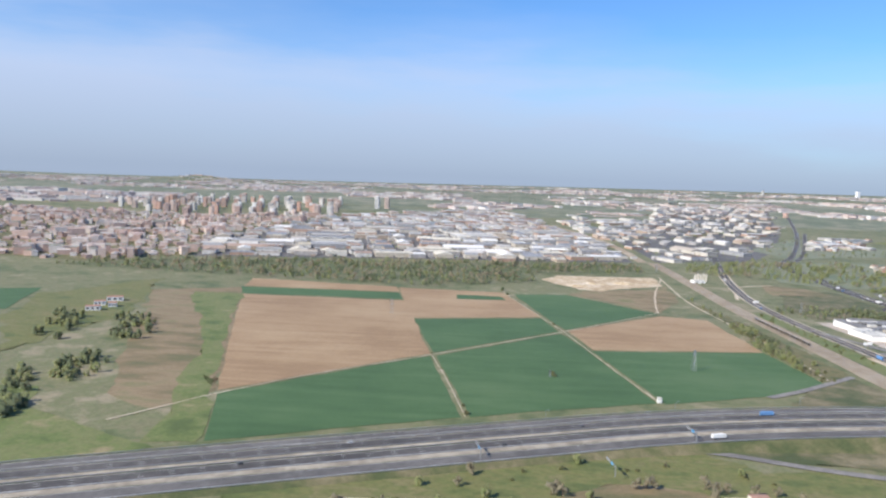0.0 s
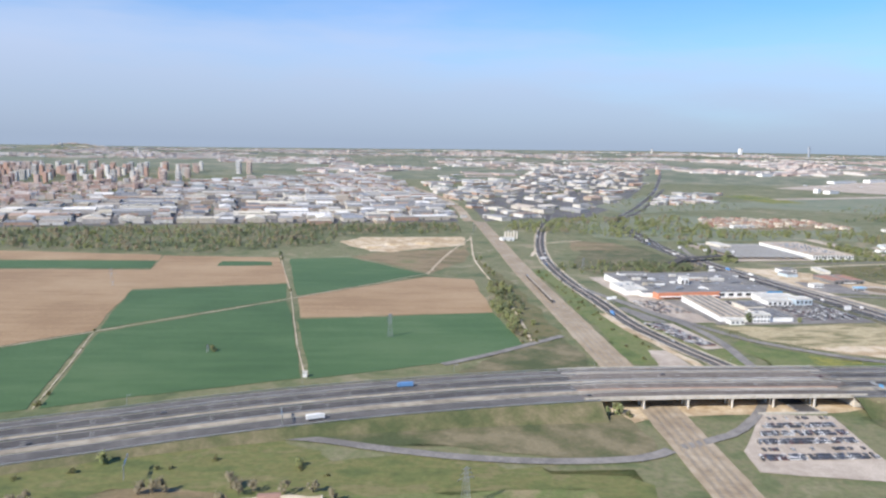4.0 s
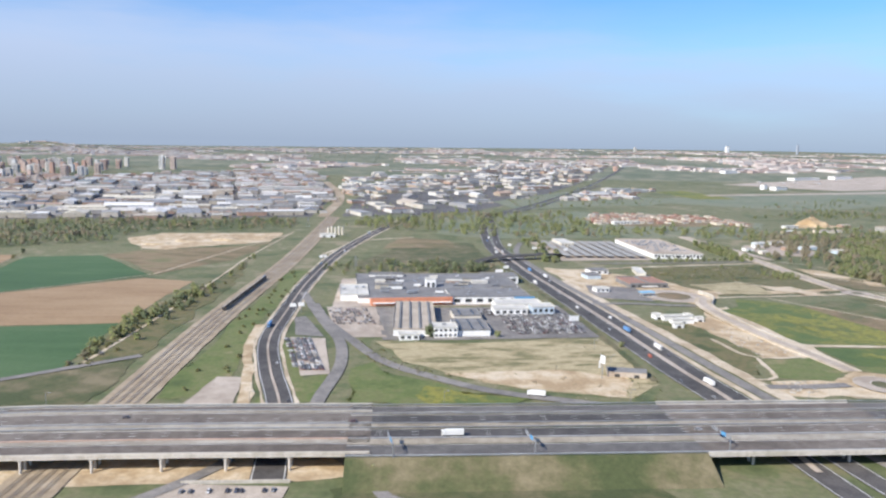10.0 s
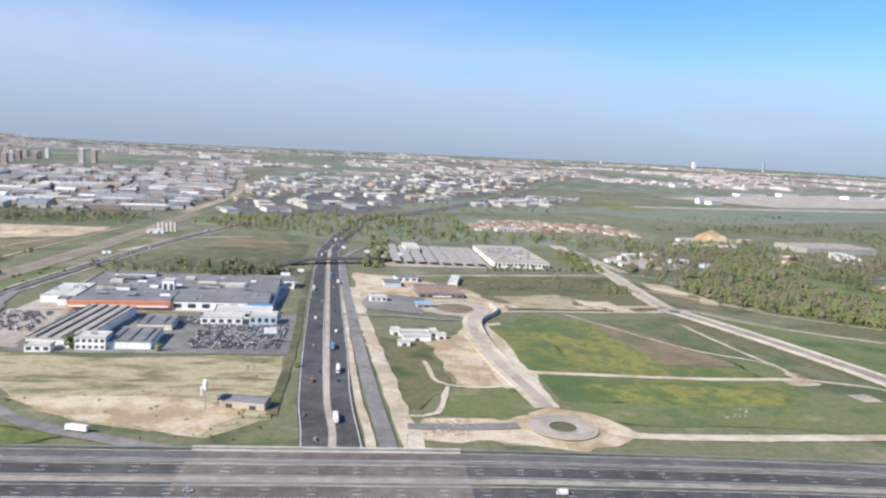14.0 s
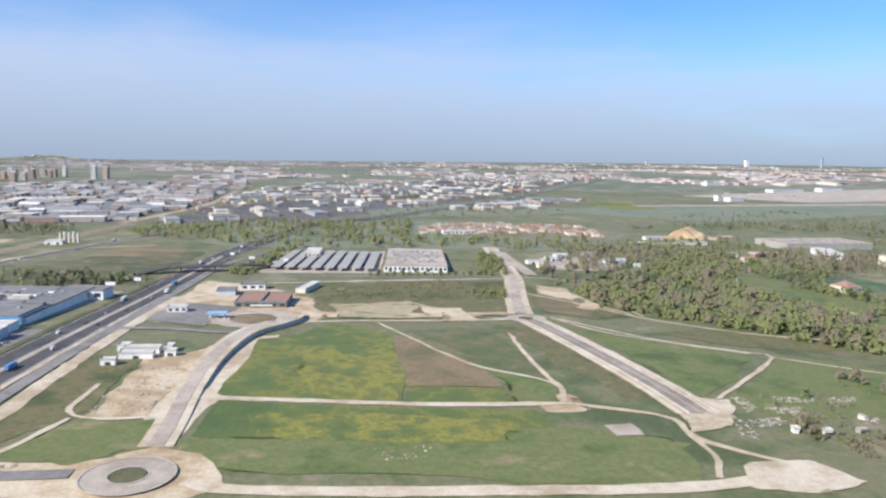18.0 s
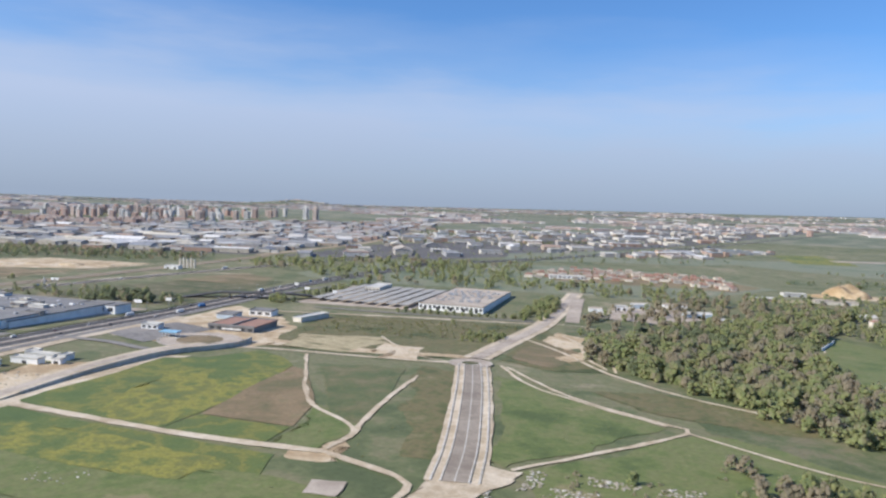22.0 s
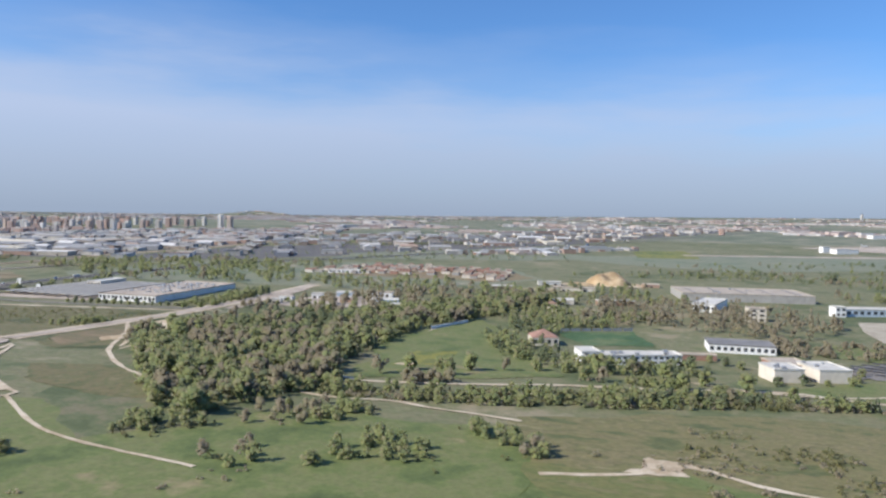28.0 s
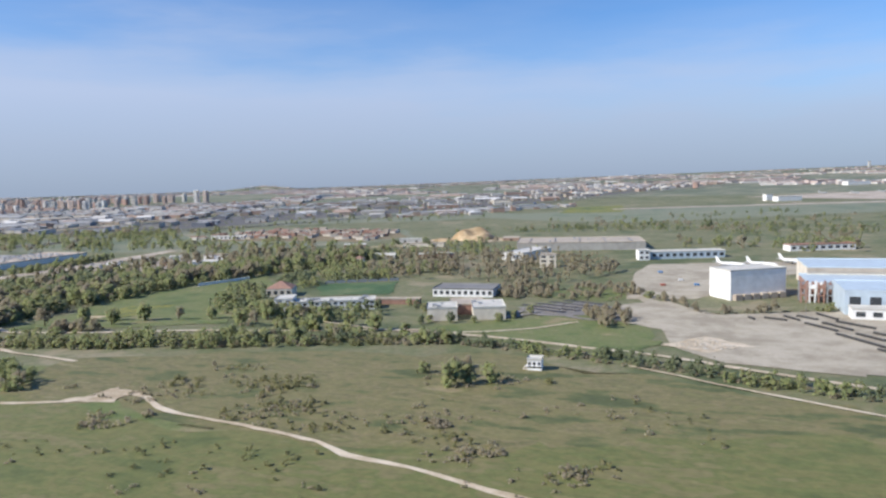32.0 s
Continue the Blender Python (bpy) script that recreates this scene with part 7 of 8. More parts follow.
for i, (x, y) in enumerate(((150, 772), (175, 790), (205, 800), (228, 812))):
    heap(x, y, 14, 10, 2.2, "sand", "low sand bank in a clearing")

# ---- school, institute, hangars ----
building("school", 926.5, 648.5, 43, 10, 4.0, 23, "white", "paleroof", "flat", "long white two-storey school with roof units", "school", win=(2, 16), units=12, seed=80)
building("school_wing", 908.5, 643, 8, 12, 5.2, 23, "white", "paleroof", "flat", "white stair block of the school", "school", win=(2, 2), seed=81)
building("red_roof_house", 883, 680, 13, 13, 4.0, 20, "cream", "redroof", "hip", "house with a red hipped roof", "house", win=(1, 4), seed=82)
building("institute", 985.4, 637.2, 12, 13, 5.2, 20, "cream", "paleroof", "flat", "beige flat-roofed institute block", "institute", "blocks of the institute", units=3, seed=83)
building("institute", 1002.2, 646, 13, 17, 5.0, 20, "cream", "paleroof", "flat", "beige windowless institute block", "institute", "blocks of the institute", units=3, seed=84)
building("institute", 990, 655, 14, 16, 4.2, 20, "redroof", "brownroof", "flat", "brick link between institute blocks", "institute", "blocks of the institute", seed=85)
building("institute", 975, 702, 30, 18, 3.8, 4, "white", "greyroof", "flat", "white hall with a grey roof", "institute", "blocks of the institute", win=(1, 10), seed=86)
structure(patch("court", [(986, 658), (1000, 662), (996, 690), (982, 686)], M["redroof"], 0.25, wob=0.3), "brick-paved court between the institute blocks", "court")
for k in range(7):
    tagged(part("goal_fence", boxes((-2.6, -0.05, 0, 2.6, 0.05, 1.6)), M["steel"], m=pose(888 + k * 5.4, 722 + k * 2.6, H(888, 722) + 0.2, 0, 0, 26)), "grey mesh fence panel behind the sports pitch", "fence", "fence panels of the sports pitch")
building("changing_rooms", 950, 668, 26, 4, 2.4, 12, "redroof", "brownroof", "flat", "long low brick changing rooms", "hut", seed=87)
building("yellow_house", 868, 800, 6, 6, 5.0, 10, "cream", "redroof", "hip", "cream house with a red roof among trees", "house", win=(2, 2), seed=88)
cab = building("signal_cabin", 1041, 560.5, 4.0, 3.4, 3.3, 4, "white", "paleroof", "flat", "small white two-storey cabin in the pasture", "cabin", win=(1, 3), seed=89)
part("balcony", boxes((-2.6, -2.2, 1.5, 2.0, -1.7, 1.65)), M["white"], cab)
part("stairs", boxes((-3.4, -1.2, 0.0, -2.0, 0.2, 0.5), (-3.0, -1.2, 0.5, -2.0, 0.2, 1.0), (-2.6, -1.2, 1.0, -2.0, 0.2, 1.5)), M["concrete"], cab)
building("storage_hall", 993, 934, 95, 50, 5.5, 10.5, "greywall", "brownroof", "flat", "large pale storage hall", "warehouse", sky=5, units=4, seed=90)
building("storage_tower", 993, 812, 10, 9, 8.0, 10, "cream", "brownroof", "flat", "square beige block behind the poplars", "office block", win=(3, 2), seed=99)
building("storage_hall", 968, 862, 16, 44, 5.0, -14, "white", "paleroof", "flat", "long white storage hall", "warehouse", win=(1, 6), seed=91)
building("cargo_hall", 1071, 870, 53, 12, 4.6, 19, "skyblue", "paleroof", "flat", "long pale blue cargo hall", "warehouse", win=(1, 12), seed=92)
building("cargo_hall", 1047, 856, 7, 8, 6.4, 19, "white", "paleroof", "flat", "white two-storey cargo office", "office block", win=(2, 2), seed=93)
building("cargo_hall", 1160, 925, 46, 10, 4.0, 22, "white", "redroof", "flat", "long low white hall behind the aircraft", "warehouse", win=(1, 9), seed=94)
hang = building("hangar", 1104, 719, 28.5, 15.5, 13.0, 34, "white", "paleroof", "flat", "tall white windowless hangar", "hangar", "hangars", seed=95)
part("door_panel", boxes((-14.4, -7.2, 0, -14.25, 7.2, 12.4)), M["white"], hang, "bright white sliding door")
for k in range(6):
    part("lean_to", boxes((-13 + k * 4.5, -7.75 - 2.2, 0, -9.6 + k * 4.5, -7.75, 2.6)), M["paving"], hang)
big = building("maintenance_hangar", 1181, 762, 100, 37, 10.5, 1, "cream", "skyblue", "flat", "huge maintenance hangar with pale blue roof", "hangar", "hangars", seed=96)
part("frieze", boxes((-50.1, -18.8, 8.2, 50.1, -18.55, 10.3)), M["brownroof"], big, "dull brown band under the eaves")
annex = building("hangar_annex", 1151, 728, 46, 30, 7.4, 1, "redroof", "skyblue", "flat", "lower hangar bay with scaffolding in front", "hangar", "hangars", seed=105)
for k in range(9):
    u, v = -27 + 3.4 * (k % 5), -17.5 - 6 * (k // 5)
    p = part("scaffold_tower", boxes((u, v, 0, u + 0.5, v + 0.5, 8.6), (u + 2, v, 0, u + 2.5, v + 0.5, 8.6), (u, v + 2, 0, u + 0.5, v + 2.5, 8.6), (u, v, 3.0, u + 2.5, v + 2.5, 3.3), (u, v, 6.0, u + 2.5, v + 2.5, 6.3), (u + 0.3, v + 0.2, 6.3, u + 2.2, v + 2.2, 7.6)), M["redroof"] if k % 2 else M["white"] if k % 4 else M["steel"], annex)
building("workshop_hangar", 1158, 692, 42, 30, 9.5, 0, "skyblue", "skyblue", "flat", "pale blue workshop hangar with darker blue band", "hangar", "hangars", win=(1, 6), seed=97)
building("workshop_hangar", 1152, 671, 28, 8, 4.0, 0, "white", "paleroof", "flat", "low white annex of the hangars", "hangar", "hangars", win=(1, 5), seed=98)
dk = boxes((-0.5, -0.45, 0, 0.5, 0.45, 0.7), bevel=0.05)
dkm = bpy.data.meshes.new("dark_stack")
dk.to_mesh(dkm)
dk.free()
dkm.materials.append(M["dark"])
for x, y, u, v in ((1101.9, 662.8, 1103.7, 658.1), (1107.3, 662.6, 1115, 658.2), (1114.9, 668, 1119.3, 659.2), (1119.4, 669.1, 1125.9, 661.9), (1127.1, 675.9, 1132.7, 663.6), (1120.6, 653.9, 1129.1, 640.4), (1126.5, 656.2, 1134.3, 642.8), (1131.6, 659.7, 1142.1, 647.8), (1128, 635.2, 1138.6, 614.9), (1134.2, 636.7, 1140.8, 625.8), (1140, 640, 1148, 628), (1136, 612, 1143, 599)):
    n = max(3, round(math.hypot(u - x, v - y) / 1.25))
    a = math.degrees(math.atan2(v - y, u - x))
    for j in range(n):
        x1, y1 = x + (u - x) * (j + 0.5) / n, y + (v - y) * (j + 0.5) / n
        tagged(part("equipment_stack", dkm, None, m=pose(x1, y1, H(x1, y1) + 0.2, 0, 0, a)), "low dark unit in a row of stored equipment", "equipment", "equipment rows on the apron")
lamp(1122, 664, 13)


def airliner(x, y, ang, label):
    """A parked jet: fuselage, wings, tail and engines."""
    bm = bmesh.new()
    n, rings = 10, []
    for u, r, dz in ((-9, 0.25, 0.5), (-7, 0.7, 0.25), (-4, 0.95, 0), (5, 0.95, 0), (7.5, 0.75, -0.1), (8.8, 0.25, -0.3)):
        rings.append([bm.verts.new((u, r * math.cos(a), 2.0 + dz + r * math.sin(a))) for a in np.linspace(0, 2 * math.pi, n, endpoint=False)])
    for a, b in zip(rings, rings[1:]):
        for k in range(n):
            bm.faces.new((a[k], a[(k + 1) % n], b[(k + 1) % n], b[k]))
    bm.faces.new(rings[0])
    bm.faces.new(rings[-1])
    bmesh.ops.recalc_face_normals(bm, faces=bm.faces[:])
    root = part("airliner", bm, M["white"], m=pose(x, y, H(x, y) + 0.2, 0, 0, ang))
    tagged(root, label, "aircraft", "aircraft on the apron")

    def plate(nm, pts, t, mat="white"):
        b = bmesh.new()
        lo = [b.verts.new(p) for p in pts]
        f = b.faces.new(lo)
        ex = bmesh.ops.extrude_face_region(b, geom=[f])
        bmesh.ops.translate(b, verts=[v for v in ex["geom"] if isinstance(v, bmesh.types.BMVert)], vec=t)
        bmesh.ops.recalc_face_normals(b, faces=b.faces[:])
        part(nm, b, M[mat], root)
    for s in (-1, 1):
        plate("wing", [(2.2, s * 0.8, 1.5), (-1.6, s * 0.8, 1.5), (-3.6, s * 8.5, 2.0), (-2.6, s * 8.5, 2.0)], (0, 0, 0.2))
        plate("tailplane", [(-6.6, s * 0.3, 2.7), (-8.4, s * 0.3, 2.7), (-9.4, s * 3.2, 2.8), (-8.8, s * 3.2, 2.8)], (0, 0, 0.12))
        b = bmesh.new()
        bar(b, (0.4, s * 3.0, 1.1), (2.6, s * 3.0, 1.1), 0.5, 10)
        eng = part("engine", b, M["steel"], root)
        b = bmesh.new()
        bar(b, (2.55, s * 3.0, 1.1), (2.65, s * 3.0, 1.1), 0.4, 10)
        part("intake", b, M["dark"], eng)
        part("main_gear", boxes((-0.8, s * 1.3 - 0.15, 0, -0.2, s * 1.3 + 0.15, 1.4)), M["tyre"], root)
    plate("tail_fin", [(-6.2, -0.08, 2.9), (-8.6, -0.08, 2.9), (-9.6, -0.08, 5.9), (-8.4, -0.08, 5.9)], (0, 0.16, 0))
    part("nose_gear", boxes((6.6, -0.12, 0, 7.0, 0.12, 1.3)), M["tyre"], root)


for x, y in ((1100, 822), (1117, 824), (1136, 842)):
    airliner(x, y, -25, "white airliner parked on the apron")
for x, y in ((1290, 1890), (1340, 1870), (1390, 1900), (1440, 1880)):
    airliner(x, y, 30, "far white airliner at the terminal")
for x, y in ((1062, 790), (1082, 745), (1074, 760), (1066, 742)):
    vehicle("van", x, y, 20, None, "white airport van on the apron", "airport vehicles")

# ---- goods train on the railway ----
rline = smooth_line(RAIL, 1.0)
rn = sides(rline)


def wagon(yc, kind):
    i = int(np.argmin(abs(rline[:, 1] - yc)))
    p = rline[i] + rn[i] * 1.6
    q = rline[i + 3] - rline[i]
    ang = math.degrees(math.atan2(q[1], q[0]))
    root = part("locomotive" if kind else "goods_wagon", boxes((-4.4, -0.7, 0.55, 4.4, 0.7, 2.0), bevel=0.1), M["wagon"], m=pose(p[0], p[1], H(p[0], p[1]) + 0.5, 0, 0, ang))
    tagged(root, "dark locomotive standing on the railway" if kind else "dark goods wagon standing on the railway", "locomotive" if kind else "goods wagon", "" if kind else "wagons of the goods train")
    if kind:
        part("cab_window", boxes((4.36, -0.5, 1.3, 4.44, 0.5, 1.8)), M["glass"], root)
        part("roof", boxes((-3.8, -0.45, 2.0, 3.8, 0.45, 2.2), bevel=0.05), M["steel"], root)
    else:
        part("load", boxes((-4.1, -0.6, 1.9, 4.1, 0.6, 2.15), bevel=0.05), M["brownroof"], root)
    for u in (-3.0, 3.0):
        b = part("bogie", boxes((u - 0.9, -0.5, 0.15, u + 0.9, 0.5, 0.55), bevel=0.05), M["tyre"], root)
        for v in (-0.5, 0.5):
            w = bmesh.new()
            bar(w, (u + v, -0.45, 0.22), (u + v, 0.45, 0.22), 0.22, 8)
            part("axle", w, M["rail"], b)


for k in range(11):
    wagon(505 + 9.6 * k, k == 10)

# ---- trees, hedges and woods ----
rng = random.Random(303)


def clumped(poly, count, seed):
    """Places that gather in loose clumps."""
    return [p for p in scatter(poly, count, seed) if noise.noise((p[0] * 0.05, p[1] * 0.05, seed * 0.7)) > 0.12]


FOREST = [(704, 598), (700, 650), (726, 690), (766, 738), (800, 790), (840, 850), (872, 860), (840, 768), (812, 679), (816, 590), (832, 545), (812, 492), (786, 510), (745, 552), (720, 580)]
THIN = [(690, 655), (687, 728), (705, 793), (760, 850), (840, 860), (800, 790), (766, 738), (726, 690), (704, 655)]
CLEAR = smooth_line([(672, 565), (719, 570), (752, 542), (782, 530), (800, 534)], 4.0)
edge = [p for p in scatter(FOREST, 260, 61) if p[1] < 600 and off_line(p[0], p[1], CLEAR, 5)][:80]
for i, (x, y) in enumerate(edge):
    tree(x, y, rng.choice(("broad", "round", "broad", "bare", "broad")), 1.35, i, group="trees at the wood's edge")
wood("wood", [p for p in scatter(FOREST, 950, 62) if off_line(p[0], p[1], CLEAR, 5)], ["dark", "round", "broad", "broad", "bare", "bare", "round", "broad", "dark"], "dense mixed wood in fresh spring leaf", 1.25, 21)
wood("undergrowth", [p for p in scatter(FOREST, 520, 99) if off_line(p[0], p[1], CLEAR, 5)], ["bush", "round", "brush"], "undergrowth between the trees of the wood", 1.5, 38, far=True, category="undergrowth")
wood("sparse_wood", scatter(THIN, 130, 90), ["bare", "round", "bare", "poplar"], "thin grey trees round the sheds beside the wood", 1.15, 34)
# meadow bushes and wood south of the service track
wood("thicket", clumped([(760, 470), (812, 490), (842, 530), (900, 527), (915, 500), (860, 470), (800, 440), (770, 415), (730, 440)], 640, 63) + clumped([(835, 576), (904, 600), (960, 610), (985, 604), (960, 580), (900, 572), (840, 548)], 800, 64),
     ["bush", "round", "broad", "bush", "bare", "brush"], "thicket of bushes and small trees along the track", 0.85, 22)
hedge = smooth_line([(930, 574), (985, 592), (1011, 592), (1045, 582), (1072, 574), (1092, 565), (1140, 543), (1190, 516)], 1.5)
wood("hedge", [(p[0] + rng.uniform(-4, 4), p[1] + rng.uniform(-5, 4)) for p in hedge for _ in range(3)], ["bush", "round", "brush", "dark", "brush"], "dark ragged hedge along the service track", 0.75, 23, far=True, category="hedge")
apron_row = smooth_line([(1044, 722), (1056, 712), (1066, 702), (1075, 691), (1082, 678), (1089, 669), (1107, 674), (1137, 686)], 1.6)
wood("shelter_belt", [(p[0] + rng.uniform(-2, 2), p[1] + rng.uniform(-2, 2)) for p in apron_row], ["brush", "bare", "brush", "round"], "ragged row of bare trees before the hangar", 0.75, 24, category="hedge")
wood("school_trees", scatter([(866, 690), (896, 650), (908, 634), (960, 640), (958, 628), (905, 612), (868, 640), (850, 690)], 130, 65) + scatter([(880, 700), (870, 690), (858, 720), (840, 760), (830, 780), (880, 800), (940, 790)], 190, 66),
     ["dark", "round", "broad", "pine"], "green trees round the school", 1.1, 25, far=True, category="trees")
wood("poplar_grove", scatter([(890, 745), (930, 745), (1010, 740), (1040, 790), (1000, 850), (900, 850)], 230, 67), ["poplar", "bare", "poplar"], "grove of tall bare grey poplars", 1.3, 26, far=True, category="trees")
wood("valley_trees", [p for p in scatter([(830, 810), (940, 860), (1040, 940), (1180, 900), (1200, 980), (900, 960), (800, 900), (700, 840)], 300, 68) if open_land(p)], ["dark", "broad", "round", "bare"], "trees scattered between the halls and the settlement", 1.25, 27, far=True, category="trees")
wood("scrub_bushes", clumped([(930, 510), (1010, 560), (1060, 545), (1100, 520), (1060, 460), (960, 440)], 520, 69) + clumped([(720, 430), (760, 470), (900, 480), (960, 430), (800, 400)], 300, 70) + clumped([(925, 505), (1000, 492), (1045, 495), (1010, 535), (930, 530)], 560, 98), ["bush", "brush", "brush"], "low green and brown bushes dotted over the pasture", 0.7, 28, category="bushes")
BRUSH = [[(951, 532), (966, 538), (963, 550), (947, 544)], [(950, 514), (960, 516), (957, 526), (946, 523)], [(975, 510), (991, 516), (987, 536), (971, 530)], [(987, 502), (1002, 503), (1000, 514), (986, 512)],
         [(956, 480), (968, 484), (965, 494), (952, 491)], [(1014, 545), (1022, 542), (1023, 562), (1014, 562)], [(1042, 485), (1052, 488), (1049, 498), (1038, 497)], [(1062, 482), (1073, 485), (1071, 494), (1062, 489)], [(1031, 502), (1036, 504), (1031, 508), (1027, 507)]]
for i, poly in enumerate(BRUSH):
    wood("brush", scatter(poly, 26, 110 + i), ["brush", "bush", "brush", "bare"] if i in (0, 5) else ["brush", "bush", "brush"], "clump of brown brush in the pasture", 0.62 if i in (0, 5) else 0.85, 60 + i, category="bushes")
wood("meadow_bushes", scatter([(545, 395), (680, 400), (655, 540), (540, 515)], 110, 71) + scatter([(665, 545), (745, 495), (700, 430)], 120, 72) + scatter([(545, 670), (655, 680), (655, 630), (548, 620)], 420, 73) + clumped([(545, 640), (655, 650), (655, 575), (560, 560)], 300, 83), ["bush"], "tiny dark bushes dotted over the meadows", 0.3, 29, category="bushes")
wood("weeds", scatter([(440, 445), (456, 445), (459, 375), (444, 352), (415, 362), (440, 375)], 40, 74) + scatter([(347, 437), (357, 407), (377, 388), (370, 384), (345, 405), (336, 440)], 70, 75) + scatter([(372, 391), (440, 362), (452, 400), (400, 400)], 22, 76), ["bush", "brush", "brush"], "straggling bushes on the waste ground", 0.55, 30, category="bushes")
COPSE = [(-233, 422), (-253, 471), (-262, 508), (-238, 507), (-221, 468), (-217, 425)]
COPSE_2 = [(-191, 431), (-219, 500), (-214, 530), (-195, 516), (-173, 451), (-174, 412)]
COPSE_3 = [(-183, 345), (-190, 375), (-187, 394), (-173, 391), (-161, 363), (-168, 340)]
COPSE_4 = [(-190, 323), (-205, 361), (-192, 352), (-162, 302), (-167, 286)]
wood("copse", clumped(COPSE, 90, 84) + clumped(COPSE_2, 80, 87) + scatter(COPSE_3, 36, 88) + scatter(COPSE_4, 36, 89), ["dark", "round", "dark"], "dense dark copse on the sloping meadow", 1.0, 31)
wood("shack_bushes", scatter([(718.2, 418.0), (728.3, 423.1), (725.6, 405.3), (715.5, 402.3)], 60, 85) + scatter([(726.2, 405.4), (744.4, 407.6), (762.2, 420.2), (753.0, 397.0), (723.7, 391.6)], 140, 107) + clumped([(705, 425), (728, 450), (790, 445), (800, 400), (740, 385)], 170, 86), ["brush", "brush", "bush", "brush", "bare"], "brown bushes and small bare trees round the shacks", 0.8, 32, category="bushes")
wood("riverside_scrub", scatter([(812, 546), (838, 550), (880, 562), (910, 577), (960, 594), (1000, 599), (1008, 588), (960, 573), (915, 556), (880, 543), (835, 536)], 620, 101), ["bush", "bush", "round", "brush", "bush"], "dense dark scrub below the service track", 0.95, 39, far=True, category="bushes")
wood("railway_scrub", scatter([(221, 468), (234, 470), (242, 520), (246, 572), (236, 576), (228, 520)], 130, 102) + scatter([(226, 398), (236, 404), (234, 470), (224, 468)], 60, 103), ["brush", "bush", "round", "bush"], "dark tangled scrub between crops and railway", 0.95, 40, far=True, category="bushes")
# single trees and bushes
SINGLES = [(1028, 540, "broad", 1.4), (1033, 543, "round", 1.7), (1022, 545, "broad", 1.2), (1012, 548, "round", 0.9), (1024, 536, "round", 1.3), (1048, 546, "bush", 1.4), (1087, 1096, "dark", 2.4), (404, 447, "round", 1.0), (372, 447, "dark", 1.1), (25, 318, "bush", 1.2), (24, 330, "bush", 0.8), (6, 428, "bush", 0.8), (12, 395, "bush", 0.6),
           (74, 390, "bush", 1.2), (66, 712, "dark", 1.0), (70, 690, "bush", 1.2), (94, 540, "bush", 1.0), (243, 302, "round", 1.1), (238, 300, "round", 0.9), (247, 299, "bush", 1.5), (348, 302, "round", 1.0), (458, 430, "round", 0.8)]
for i, (x, y, k, s) in enumerate(SINGLES):
    tree(x, y, k, s, i)
for i, (x, y) in enumerate(scatter(COPSE, 16, 77) + scatter(COPSE_2, 18, 104) + scatter(COPSE_3, 12, 105) + scatter(COPSE_4, 10, 106)):
    tree(x, y, rng.choice(("dark", "round", "dark", "bush")), 1.1, i, group="copse on the meadow")
for i, (x, y) in enumerate(scatter([(-20, 250), (110, 275), (140, 262), (140, 238), (100, 215), (-20, 215)], 46, 78)):
    if not (110 < x < 140 and 225 < y < 245):
        tree(x, y, rng.choice(("bush", "bush", "round", "bare")), 0.9, i, group="bushes below the highway")
for i, (x, y) in enumerate(((112, 243), (116, 245), (125, 243), (133, 244), (139, 238), (140, 230), (108, 236), (110, 230))):
    tree(x, y, "bare", 0.9, i, group="trees round the farm")
for i, (x, y) in enumerate(scatter([(228, 400), (240, 420), (250, 560), (254, 700), (244, 700), (236, 560), (226, 470)], 46, 79)):
    tree(x, y, rng.choice(("bush", "round", "bush")), 0.9, i, group="bushes along the railway")
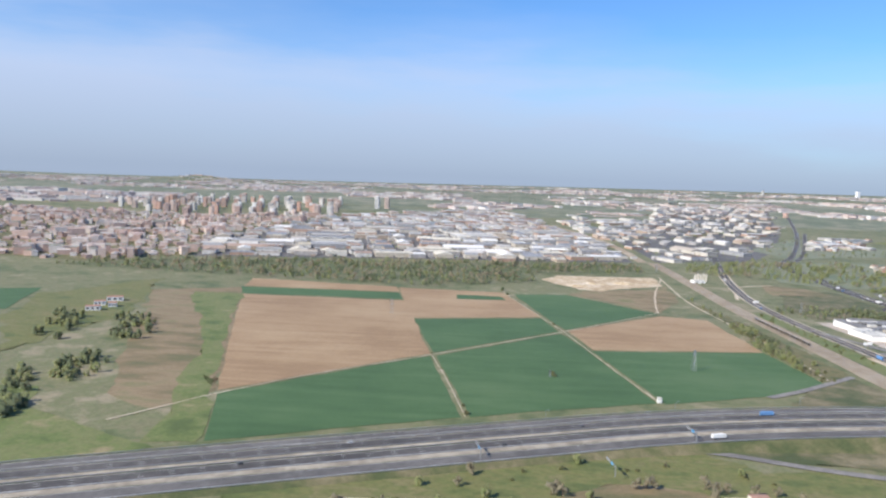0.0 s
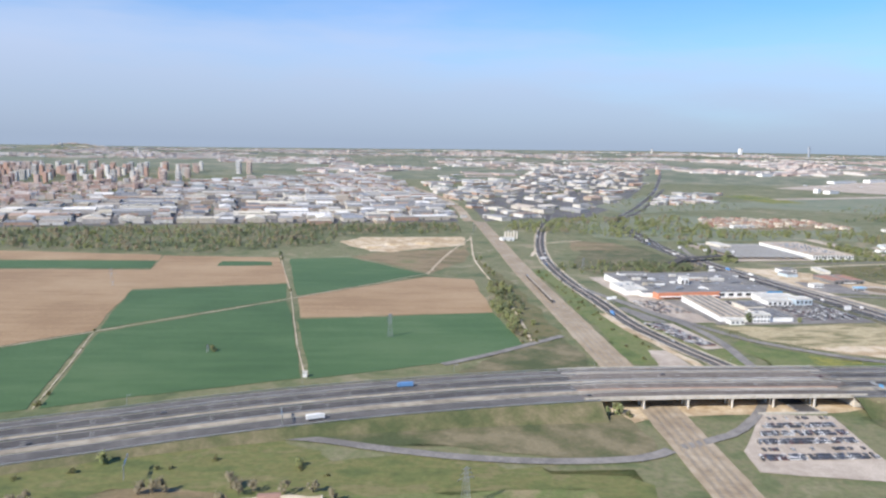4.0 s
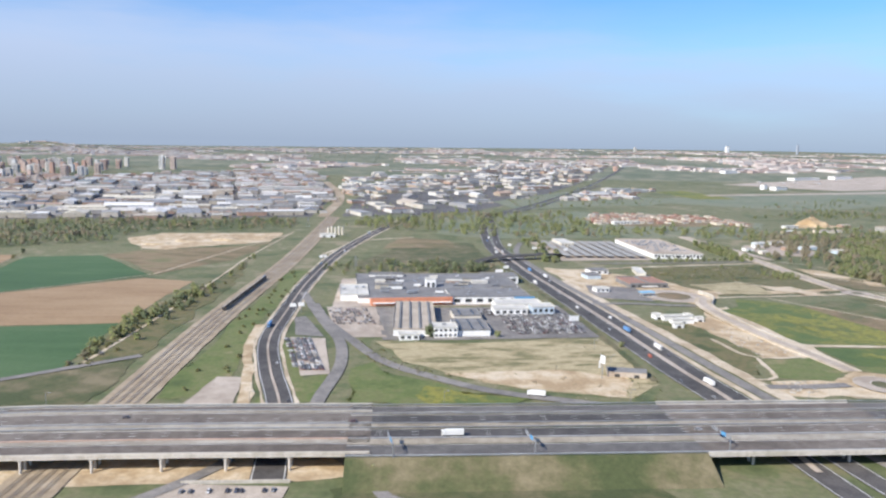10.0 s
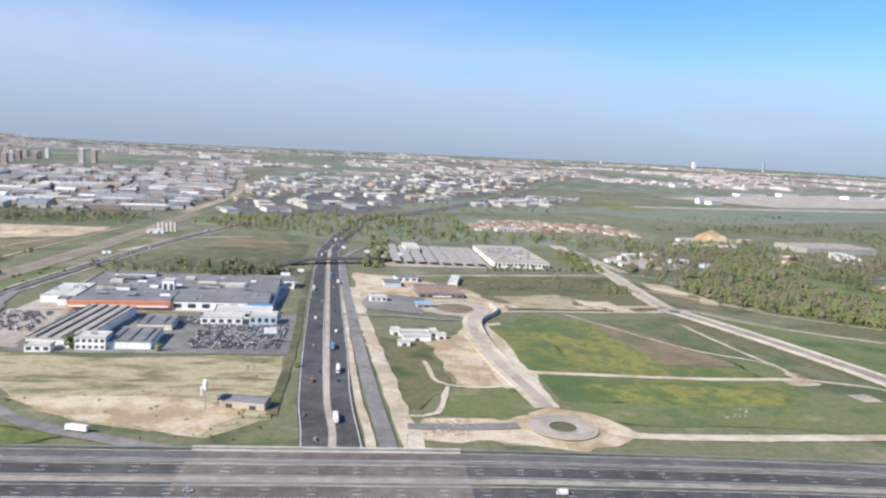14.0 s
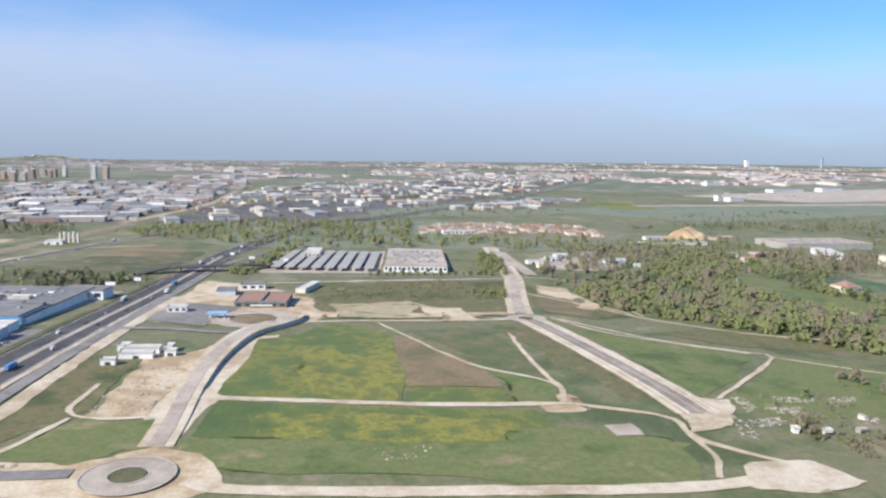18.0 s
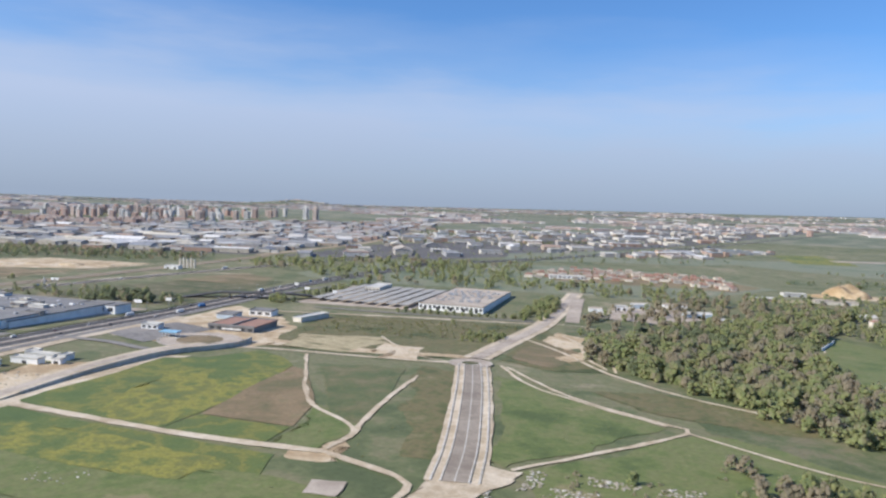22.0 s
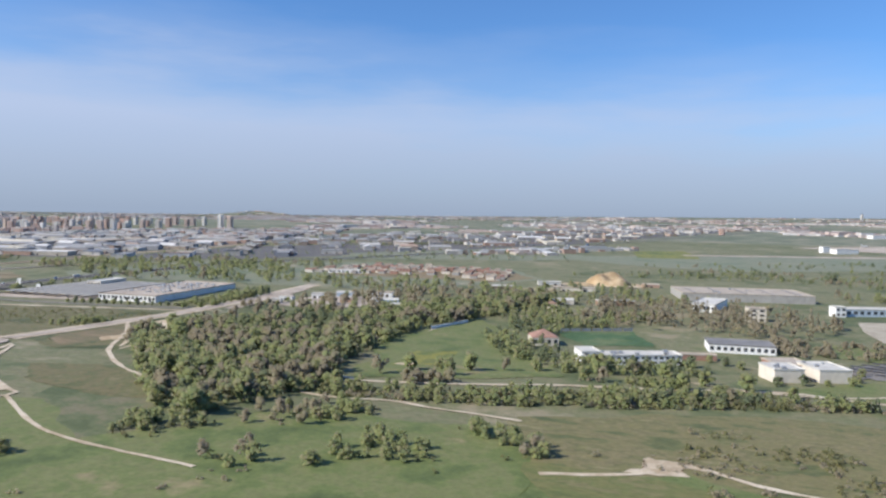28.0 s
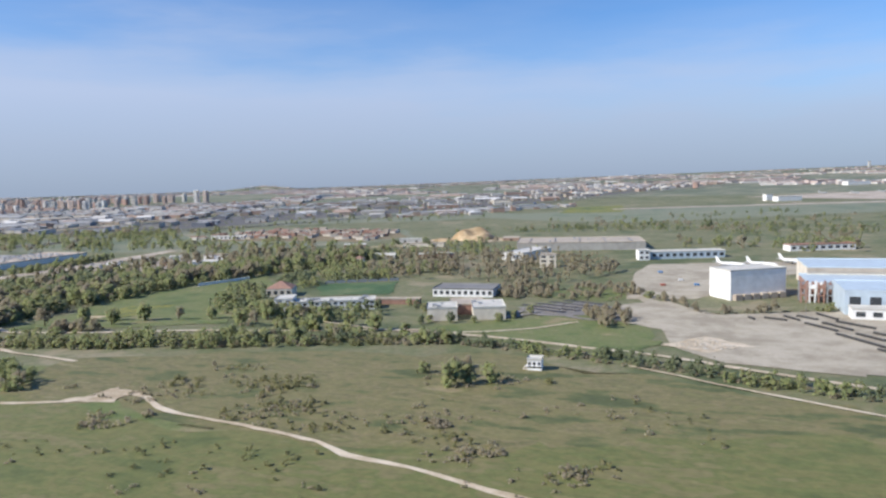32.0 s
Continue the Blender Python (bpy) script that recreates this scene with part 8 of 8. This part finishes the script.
for i, (x, y) in enumerate(scatter([(230, 480), (246, 480), (250, 560), (238, 570)], 14, 80)):
    tree(x, y, "dark", 0.9, i, group="bushes along the railway")
for i, (x, y) in enumerate(scatter([(378, 622), (431, 636), (425, 660), (400, 678), (374, 680)], 34, 81)):
    tree(x, y, "dark", 1.1, i, group="trees behind the shops")
for i, (x, y) in enumerate(scatter([(276, 372), (293, 372), (292, 480), (298, 640), (284, 640), (277, 480)], 30, 82)):
    tree(x, y, "bush", 0.9, i, group="bushes along the railway")
# willows along the service track, trees at the depot and the institute
for i, (x, y) in enumerate(((846, 590), (856, 597), (868, 600), (880, 606), (892, 612), (903, 614), (916, 617), (930, 622), (942, 618), (956, 612), (970, 606), (838, 578), (862, 588), (912, 604), (948, 600), (826, 560), (835, 548), (985, 600))):
    tree(x, y, ("broad", "round", "broad", "bare")[i % 4], 1.35, i, group="willows along the service track")
for i, (x, y) in enumerate(((984, 627), (992, 628), (1001, 630), (1010, 634), (966, 658), (972, 652), (960, 664), (982, 622), (1014, 642), (1018, 655), (952, 648), (944, 645), (936, 643))):
    tree(x, y, ("round", "dark", "round")[i % 3], 0.85, i, group="trees round the institute")
for i in range(16):
    tree(572 + i * 5.2, 697 + i * 0.9, ("round", "dark")[i % 2], 0.75, i, group="trees before the depot")
wood("depot_trees", scatter([(645, 702), (664, 706), (668, 770), (655, 812), (648, 800)], 70, 92) + scatter([(480, 690), (498, 690), (500, 820), (484, 820)], 40, 93), ["round", "broad", "dark"], "green trees beside the depot", 1.0, 35, category="trees")
wood("scrub_belt", scatter([(552, 655), (660, 684), (655, 622), (589, 609), (553, 604)], 330, 94), ["bush", "bush", "brush", "round"], "belt of low grey-green scrub before the depot", 0.7, 36, category="bushes")
wood("brown_scrub", scatter([(1000, 700), (1016, 728), (1046, 742), (1060, 722), (1052, 700), (1030, 692)], 120, 95) + scatter([(985, 700), (1003, 690), (1010, 730), (990, 740)], 70, 96) + scatter([(1040, 655), (1052, 668), (1062, 640), (1052, 628)], 60, 97), ["brush", "bare", "brush"], "brown leafless scrub round the institute", 0.75, 37, category="bushes")
